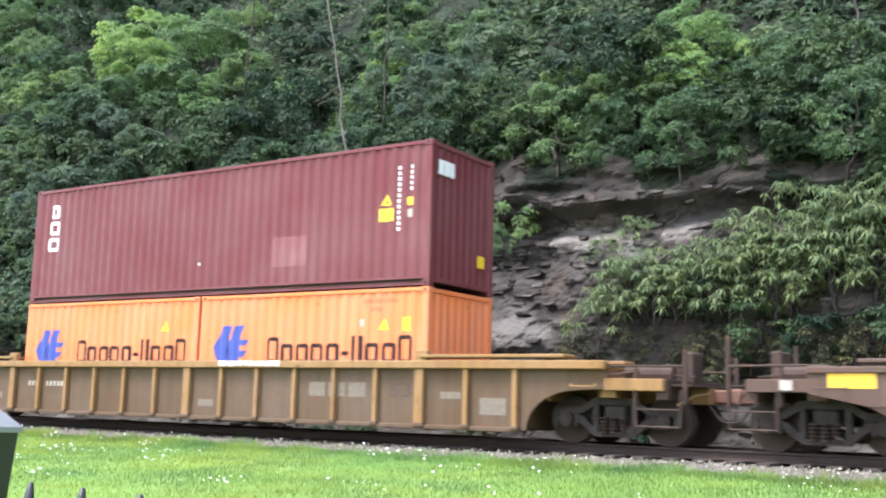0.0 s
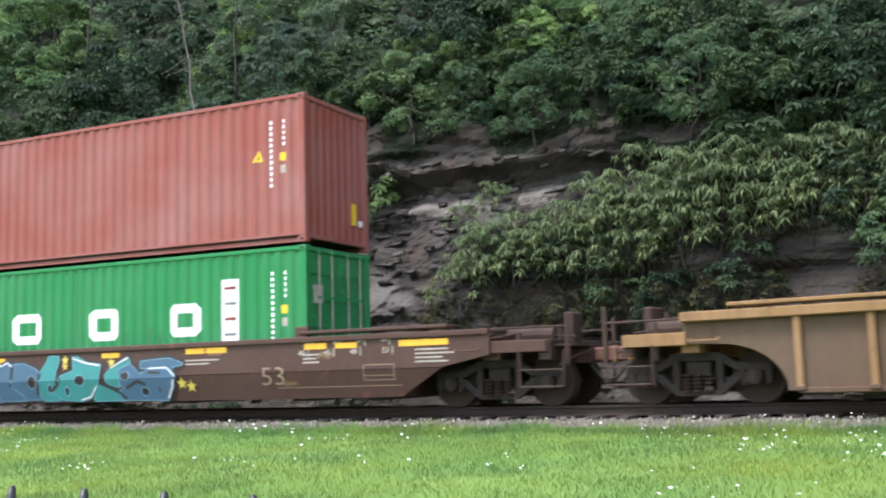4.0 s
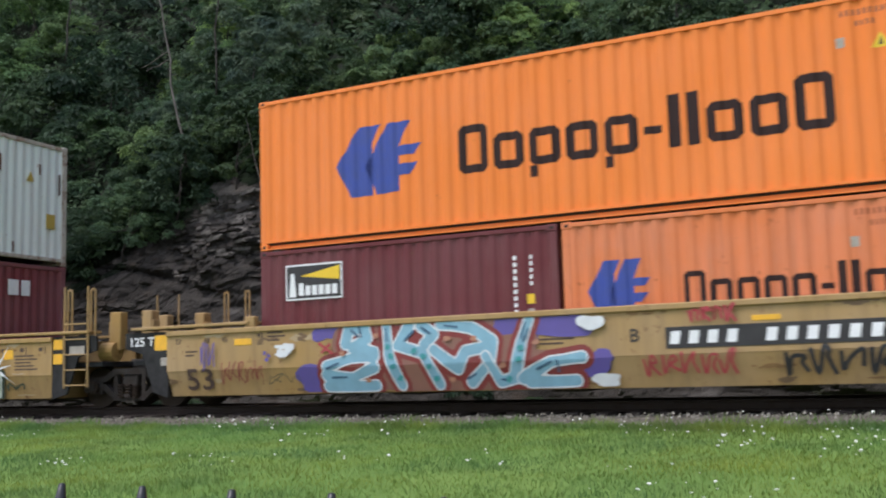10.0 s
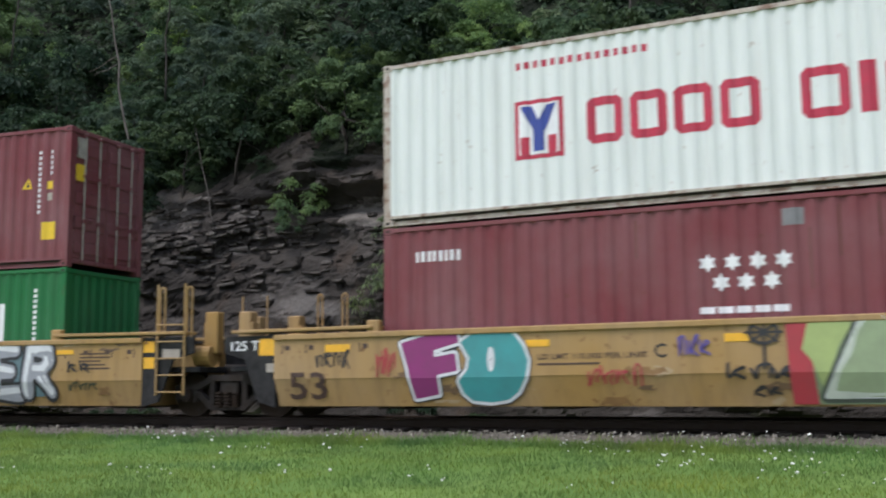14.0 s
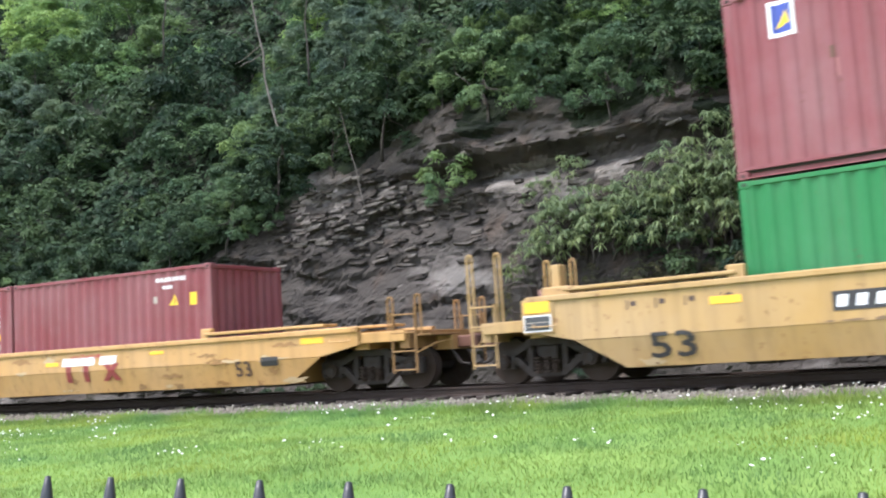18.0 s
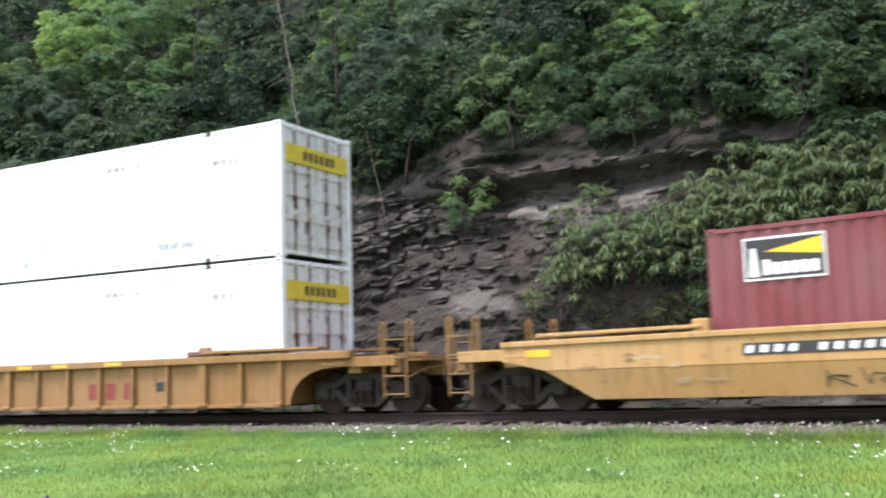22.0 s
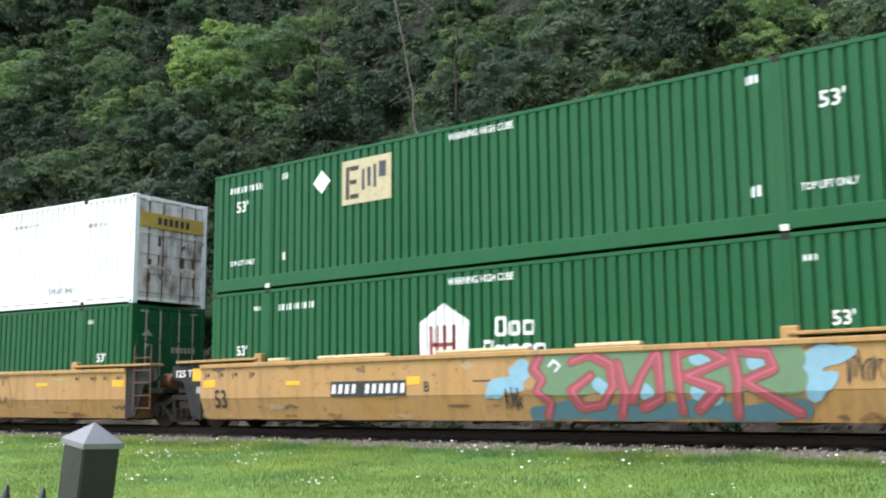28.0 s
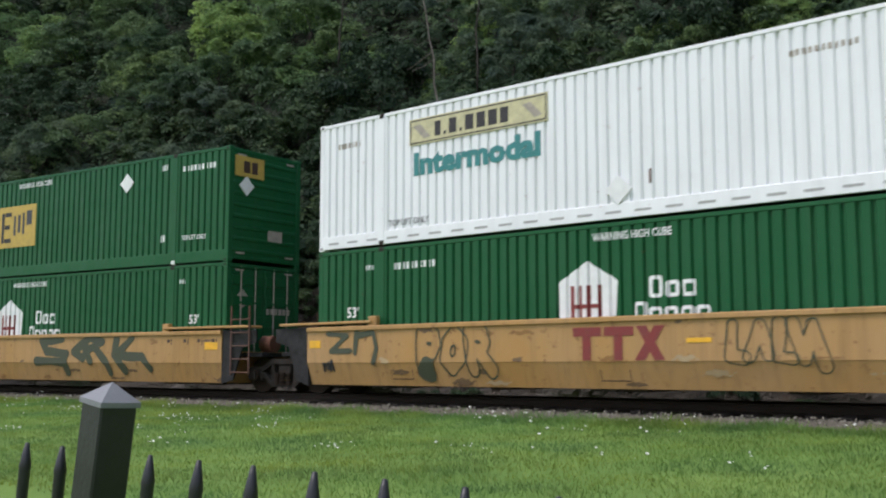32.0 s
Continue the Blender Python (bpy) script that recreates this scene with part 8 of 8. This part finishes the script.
b.rect(5.48, 5.8, 0.72, 1.1, MARK_GOLD)
part("end_label", Geo().box(L - 0.02, L + 0.003, 0.55, 0.82, 0.85, 1.2), MARK_GOLD, b.o)
part("end_triangle", Geo().prism([(-0.1, 1.9), (0.12, 1.9), (0.01, 2.12)], 0, L - 0.02, L + 0.003), MARK_GOLD, b.o)
for y, z, h in ((-0.98, 1.2, 0.9), (-0.93, 2.0, 0.4), (0.3, 2.1, 0.25), (0.95, 1.7, 0.5), (-0.5, 0.2, 0.25)):
    part("rust_streak", Geo().box(L - 0.03, L + 0.001, y, y + 0.035, z, z + h), RUST, b.o)

k = well_car("dusty yellow well car with silver and black spray paint", YELLOW_DULL, "smooth", 1.5, "joint", "normal", 2.35, False, True)
CARS.append(k)
number_panel(k, -4.77, -1.79, 0.88, 1.16, 11)
lettering("A", 0.2, MARK_BLACK, k, -1.4, 0.96, -1.524)
slanted(k, "53", -7.7, 0.36, 0.4, MARK_BLACK, 0.78)
amber(k, (6.18, 6.6, 1.21, 1.3), (-0.4, 0.12, 1.18, 1.29), (-3.52, -3.08, 1.22, 1.3), (-6.6, -6.1, 1.12, 1.24))
gauge_marks(k, 1, MARK_BROWN), gauge_marks(k, -1, MARK_BROWN), joint_ambers(k), sign_box(k, -9.68)
small_print(k, -0.2, 1.05, 1, 1.0, MARK_BROWN, 2), small_print(k, 6.75, 1.2, 1, 0.7, MARK_BROWN, 5)
c = Coats(k, 1.5).wear(5, [SPRAY["dust"], SPRAY["smear"], YELLOW_BROWN])
c.scribble(-3.0, -1.4, 1.22, 1.42, SPRAY["red"], 18, 0.025, 2).scribble(-1.4, -0.5, 1.24, 1.4, SPRAY["magenta"], 9, 0.025, 3).scribble(0.75, 1.2, 1.05, 1.3, SPRAY["black"], 9, 0.03, 4)
c.add([(1.5, 0.4), (1.6, 1.3), (6.0, 1.3), (5.9, 0.4)], SPRAY["slate"], "spray_ground")
c.word("SHATER", 1.25, 6.2, 0.33, 1.46, [SPRAY["silver"]], SPRAY["black"], None, 31, 0.055, 0.125, shine=SPRAY["white"])
c.scribble(6.45, 7.0, 0.85, 1.1, SPRAY["black"], 7, 0.03, 5).scribble(6.5, 7.2, 0.5, 0.7, SPRAY["olive"], 9, 0.03, 6)
b = load(Box("green forty-foot container in the well under a maroon one", L40, STD, GREEN_OLD), 5, 0, 0.38)
for x, w in ((-3.66, 0.8), (-1.5, 0.82), (0.68, 0.84), (2.85, 0.8)):
    hollow(b, x, x + w, 1.0, 1.62, 0.17, MARK_WHITE)
b.rect(4.13, 4.58, 0.95, 1.9, MARK_WHITE, "white_panel", 0.004)
b.bars(5.28, 5.38, 0.9, 2.2, MARK_WHITE, 12, True)
b = load(Box("faded maroon forty-foot container with doors ahead, stacked", L40, HC, MAROON_FADED, "doors"), 5, 0, 2.99)
codes(b, MARK_WHITE)
b.rect(5.42, 5.76, 0.57, 0.93, MARK_YELLOW)
# flat pale marks: scuffs, and dents with their light put into the colour
rs = np.random.default_rng(17)
for i in range(34):
    x, z = rs.uniform(-4.6, 4.4), rs.choice((0.35, 0.55, 1.6, 2.2)) + rs.normal() * 0.12
    w, h = rs.uniform(0.03, 0.12), rs.uniform(0.06, 0.28)
    b.rect(x, x + w, z, z + h, SCUFF_DENT if i % 4 else RUST, "scuff", 0.002)
b.rect(-5.4, -5.0, 2.1, 2.66, MARK_WHITE, "badge", 0.004)
b.rect(-5.35, -5.05, 2.16, 2.6, MARK_BLUE, "badge_field", 0.007)
b.shape([(-5.3, 2.22), (-5.12, 2.5), (-5.08, 2.3)], MARK_YELLOW, "badge_bar", 0.011)
part("end_badge", Geo().box(L - 0.02, L + 0.01, -1.0, -0.72, b.h - 0.62, b.h - 0.2), MARK_PALE, b.o)
part("end_label", Geo().box(L - 0.02, L + 0.01, -1.02, -0.75, b.h - 1.1, b.h - 0.76), MARK_YELLOW, b.o)

# 6: single yellow car with two short boxes
k = well_car("yellow smooth-sided well car with a worn painted mark", YELLOW, "smooth", 1.24, "normal", "normal", 1.75, False, False, YELLOW)
CARS.append(k)
number_panel(k, -5.5, -3.1, 0.84, 1.02, 11)
c = Coats(k, 1.1).wear(6, [SPRAY["dust"], TAN, SPRAY["dust"], YELLOW_BROWN], 34)
for x in (1.95, 2.45, 3.1):
    c.add([(x, 0.84), (x + 0.5, 0.84), (x + 0.55, 1.02), (x + 0.05, 1.02)], SPRAY["white"], "worn_brand_bar")
for x in (2.08, 2.62):
    c.add([(x, 0.48), (x + 0.16, 0.48), (x + 0.16, 0.84), (x, 0.84)], MARK_DARKRED, "worn_brand_bar")
c.add([(3.18, 0.48), (3.36, 0.48), (3.72, 0.86), (3.54, 0.86)], MARK_DARKRED, "worn_brand_bar")
c.add([(3.56, 0.48), (3.74, 0.48), (3.42, 0.84), (3.24, 0.84)], MARK_DARKRED, "worn_brand_bar")
c.scribble(2.2, 3.2, 0.98, 1.08, SPRAY["red"], 12, 0.02, 4).scribble(-4.4, -1.2, 0.32, 0.6, SPRAY["olive"], 18, 0.022, 5)
slanted(k, "53", 6.88, 0.42, 0.3, MARK_BROWN, 0.4)
amber(k, (1.43, 1.84, 0.86, 0.95), (8.55, 9.1, 0.98, 1.1), (-9.4, -8.9, 0.95, 1.08), (4.6, 5.0, 0.98, 1.05))
gauge_marks(k, 1, MARK_BROWN)
c.add([(7.57, 0.6), (8.0, 0.6), (8.0, 0.78), (7.57, 0.78)], MARK_BLACK, "notice_panel")
b = load(Box("maroon twenty-foot container with a lighthouse badge in the well", L20, STD, MAROON_FADED), 6, -3.07, 0.25)
lighthouse(b, 1.72), codes(b, MARK_WHITE, True, False)
b = load(Box("maroon twenty-foot container, leading, in the well", L20, STD, MAROON_FADED), 6, 3.07, 0.25)
codes(b, MARK_WHITE, False)

# 7: ribbed ochre car, two white boxes
k = well_car("rib-sided ochre well car with rust and grime", TAN, "ribbed", 1.24, "normal", "normal", 1.75, False, False)
CARS.append(k)
number_panel(k, -5.05, -4.15, 0.47, 0.65, 5, True, -1.422, MARK_PALE), number_panel(k, -4.0, -3.12, 0.47, 0.65, 5, True, -1.422, MARK_PALE)
lettering("53", 0.26, MARK_BLACK, k, -0.9, 0.5, -1.424, width=0.42)
for x in (2.65, 3.2, 3.75):
    part("faded_mark", Geo().box(x, x + 0.3, -1.424, -1.415, 0.38, 0.74, 0.001), MARK_DARKRED, k)
part("notice_panel", Geo().box(4.72, 5.0, -1.424, -1.415, 0.53, 0.74, 0.001), MARK_BLACK, k)
for x in (-7.3, -3.6, -1.9, 0.4, 1.6, 3.3):
    part("reflector", Geo().box(x, x + 0.5, -1.567, -1.56, 1.13, 1.2, 0.001), ORANGE_BAND, k)
for x in (-6.2, 6.2):
    part("guide_block", Geo().box(x - 0.5, x + 0.5, -1.55, -1.2, 1.24, 1.36, 0.03), RUST, k)
for z, n_ in ((0.34, "white fifty-three-foot container with a yellow plate in the well"), (3.25, "white fifty-three-foot container stacked on its twin")):
    b = load(Box(n_, L53, HC, WHITE, "doors", 2.591, deep_rail=z > 1, door=WHITE_DIRTY), 7, 0, z)
    hunt(b, False)

# 8, 9, 10: one articulated set, fifty-three-foot boxes
k = well_car("yellow well car with red, blue and black spray paint", YELLOW, "smooth", 1.5, "normal", "joint", 2.2, True, False)
CARS.append(k)
number_panel(k, -3.79, -1.67, 0.7, 1.02, 11)
lettering("B", 0.2, MARK_BLACK, k, -1.22, 0.78, -1.524)
slanted(k, "53", -7.66, 0.48, 0.42, MARK_BLACK, 0.42)
amber(k, (-8.06, -7.62, 0.95, 1.13), (-5.18, -4.75, 0.96, 1.05), (8.76, 9.27, 1.06, 1.34), (-1.65, -1.3, 0.92, 1.08))
gauge_marks(k, -1, MARK_BROWN), sign_box(k, 9.65), joint_signs(k)
small_print(k, 0.0, 0.95, 1, 0.6, MARK_BROWN, 1)
for x0, x1 in ((-5.8, -5.2), (-4.2, -2.2), (-0.9, 1.3), (2.3, 3.6)):
    part("guide_strip", Geo().box(x0, x1, -1.54, -1.38, 1.5, 1.575, 0.02), MARK_CREAM, k)
c = Coats(k, 1.48).wear(8, [SPRAY["smear"], SPRAY["dust"], TAN], 30)
for x, z, w, h in ((0.85, 0.9, 0.7, 0.35), (1.1, 1.15, 0.5, 0.3), (0.5, 0.75, 0.35, 0.3), (6.7, 1.2, 0.7, 0.4), (6.6, 0.8, 0.5, 0.4)):
    c.add(blob(x, z, w, h, rng, 0.3), SPRAY["sky"])
c.brush([[(1.4, 0.36), (2.4, 0.42), (3.4, 0.36), (4.4, 0.44), (5.4, 0.36), (6.3, 0.42)]], 0.15, SPRAY["lagoon"], "spray_ground")
c.brush([[(1.6, 1.2), (6.2, 1.2)], [(1.7, 0.9), (6.2, 0.9)]], 0.22, SPRAY["fern"], "spray_ground")
c.brush([[(2.75, 0.85), (2.9, 0.75)], [(3.55, 0.8), (3.7, 0.7)], [(4.6, 0.7), (4.9, 0.62)], [(4.6, 1.25), (4.75, 1.2)], [(5.6, 1.15), (5.7, 1.1)]], 0.12, SPRAY["sky"], "spray_hole")
red = [[(1.55, 1.38), (1.4, 1.15), (1.6, 0.95), (1.45, 0.75), (1.75, 0.55), (1.65, 0.32)], [(2.2, 1.25), (2.6, 1.38), (3.0, 1.2), (3.05, 0.8), (2.8, 0.5), (2.4, 0.45)],
       [(2.35, 0.5), (2.2, 0.75), (2.6, 1.0)], [(3.15, 1.2), (3.28, 0.7), (3.15, 0.32)], [(3.4, 0.6), (3.6, 1.0), (3.9, 1.4), (3.95, 0.6), (3.6, 0.45)],
       [(4.3, 0.4), (4.25, 1.35), (4.7, 1.4), (5.1, 1.2), (4.4, 0.95), (5.0, 0.75), (4.6, 0.42)], [(5.2, 1.4), (5.3, 0.9), (5.25, 0.34)], [(5.35, 1.36), (5.8, 1.3), (5.9, 1.05), (5.4, 0.85), (6.25, 0.36)]]
c.brush(red, 0.098, SPRAY["smear"], "spray_outline").brush(red, 0.075, SPRAY["rose"], "spray_letter").brush([[(x + 0.03, z + 0.02) for x, z in run] for run in red], 0.018, SPRAY["pink"], "spray_shine")
c.brush([[(1.75, 1.2), (1.85, 1.3), (1.98, 1.2), (1.88, 1.1)]], 0.025, SPRAY["white"], "spray_shine")
c.scribble(0.75, 1.15, 0.4, 0.85, SPRAY["black"], 11, 0.025, 5).scribble(7.0, 8.3, 0.75, 1.3, SPRAY["black"], 22, 0.02, 6)
b = load(Box("dark green fifty-three-foot container with a house badge in the well", L53, HC, GREEN_DARK, "doors", 2.591), 8, 0, 0.29)
hub(b)
b = load(Box("dark green fifty-three-foot container with a gold plate, stacked", L53, HC, GREEN_DARK, "doors", 2.591, deep_rail=True), 8, 0, 3.2)
emp(b)
k = well_car("yellow middle well car with outlined black spray paint", YELLOW, "smooth", 1.48, "joint", "joint", 2.3)
CARS.append(k)
c = Coats(k, 1.46).wear(9, [SPRAY["smear"], TAN, SPRAY["dust"]], 26)
for x in (-1.05, -0.4):
    c.add([(x, 1.14), (x + 0.6, 1.14), (x + 0.6, 1.3), (x, 1.3)], MARK_DARKRED, "brand_bar")
    c.add([(x + 0.2, 0.72), (x + 0.38, 0.72), (x + 0.38, 1.14), (x + 0.2, 1.14)], MARK_DARKRED, "brand_bar")
c.add([(0.22, 0.72), (0.42, 0.72), (0.8, 1.3), (0.6, 1.3)], MARK_DARKRED, "brand_bar")
c.add([(0.25, 1.3), (0.45, 1.3), (0.8, 0.72), (0.6, 0.72)], MARK_DARKRED, "brand_bar")
c.brush([[(-7.5, 1.33), (-6.9, 1.28), (-7.4, 0.95), (-6.8, 0.95)], [(-6.6, 1.38), (-6.65, 0.9)], [(-6.5, 1.28), (-6.1, 1.33), (-6.0, 1.0), (-6.1, 0.7)]], 0.06, SPRAY["olive"]).scribble(-7.7, -7.3, 0.5, 0.75, SPRAY["black"], 7, 0.05, 4)
c.add(blob(-4.6, 0.55, 0.45, 0.5, rng, 0.2), SPRAY["olive"])
c.word("POR", -4.85, -2.9, 0.42, 1.38, [], SPRAY["olive"], None, 6, 0.02, 0.12, True)
c.forms([([[(2.02, 1.27), (1.98, 0.78), (2.2, 0.75)]], None), ([[(2.3, 0.78), (2.47, 1.25), (2.62, 0.78)]], None), ([[(2.8, 1.27), (2.76, 0.75), (3.0, 0.72)]], None),
         ([[(3.02, 1.27), (3.18, 0.72), (3.33, 1.25), (3.5, 0.62)]], None)], 0.105, SPRAY["olive"], hollow=True)
amber(k, (7.68, 8.12, 1.02, 1.19), (-8.1, -7.75, 1.02, 1.19), (4.6, 5.1, 1.06, 1.14), (1.2, 1.65, 1.0, 1.08))
gauge_marks(k, 1, MARK_BROWN)
for x in (-5.3, -0.2, 5.6):
    c.stroke([(x - 0.3, 0.55), (x - 0.3, 0.36), (x + 0.3, 0.36), (x + 0.3, 0.55)], 0.015, MARK_BROWN, "step_outline")
b = load(Box("dark green fifty-three-foot container under a white one", L53, HC, GREEN_DARK, "doors", 2.591), 9, 0, 0.28)
hub(b)
b = load(Box("white fifty-three-foot container with rusty doors, stacked", L53, HC, WHITE, "doors", 2.591, deep_rail=True, door=WHITE_RUSTED), 9, 0, 3.19)
hunt(b, True)
k = well_car("yellow well car with dark olive spray paint", YELLOW, "smooth", 1.48, "joint", "normal", 2.2, False, False)
CARS.append(k)
c = Coats(k, 1.46).wear(10, [SPRAY["smear"], TAN], 16)
c.brush([[(2.0, 1.34), (1.05, 1.3), (1.3, 1.0), (2.2, 0.95), (2.0, 0.72), (0.85, 0.75)], [(2.1, 0.7), (2.2, 0.45)], [(2.9, 0.8), (2.5, 1.0), (3.2, 1.36), (3.7, 1.25), (3.0, 1.0), (3.2, 0.75)],
         [(3.4, 1.1), (3.9, 0.7), (4.0, 0.45)], [(4.3, 1.34), (4.2, 0.9), (4.6, 0.5)], [(4.9, 1.34), (4.3, 0.9), (5.3, 0.85), (5.6, 0.55)]], 0.115, SPRAY["olive"], "spray_letter")
amber(k, (7.6, 8.05, 1.02, 1.2)), gauge_marks(k, 1, MARK_BROWN)
b = load(Box("dark green fifty-three-foot container in the last well", L53, HC, GREEN_DARK, "doors", 2.591), 10, 0, 0.28)
hub(b)
b = load(Box("dark green fifty-three-foot container with a ribbed end, stacked", L53, HC, GREEN_DARK, "ribbed", 2.591, deep_rail=True), 10, 0, 3.18)
emp(b, True)


# ---- movement ----
CAR_BEHIND = [CAR_AT[0] - 23.4] + CAR_AT


def motions():
    for i, car in enumerate(CARS):
        walk(car, [(t, car_pose(w - CAR_BEHIND[i])) for t, w in enumerate(WAY)])
    for box, k, x, z in RIDERS:
        walk(box, [(t, car_pose(w - CAR_BEHIND[k]) @ Matrix.Translation((x, 0, z))) for t, w in enumerate(WAY)])
    def gone(t):
        i = min(31, int(t))
        return WAY[i] + (WAY[i + 1] - WAY[i]) * (t - i)
    turns = [(k / 10, gone(k / 10) / 0.42) for k in range(321)]
    for ws, x in WHEELSETS:
        walk(ws, [(t, Matrix.Translation((x, 0, 0.42)) @ Matrix.Rotation(a, 4, "Y")) for t, a in turns])


motions()
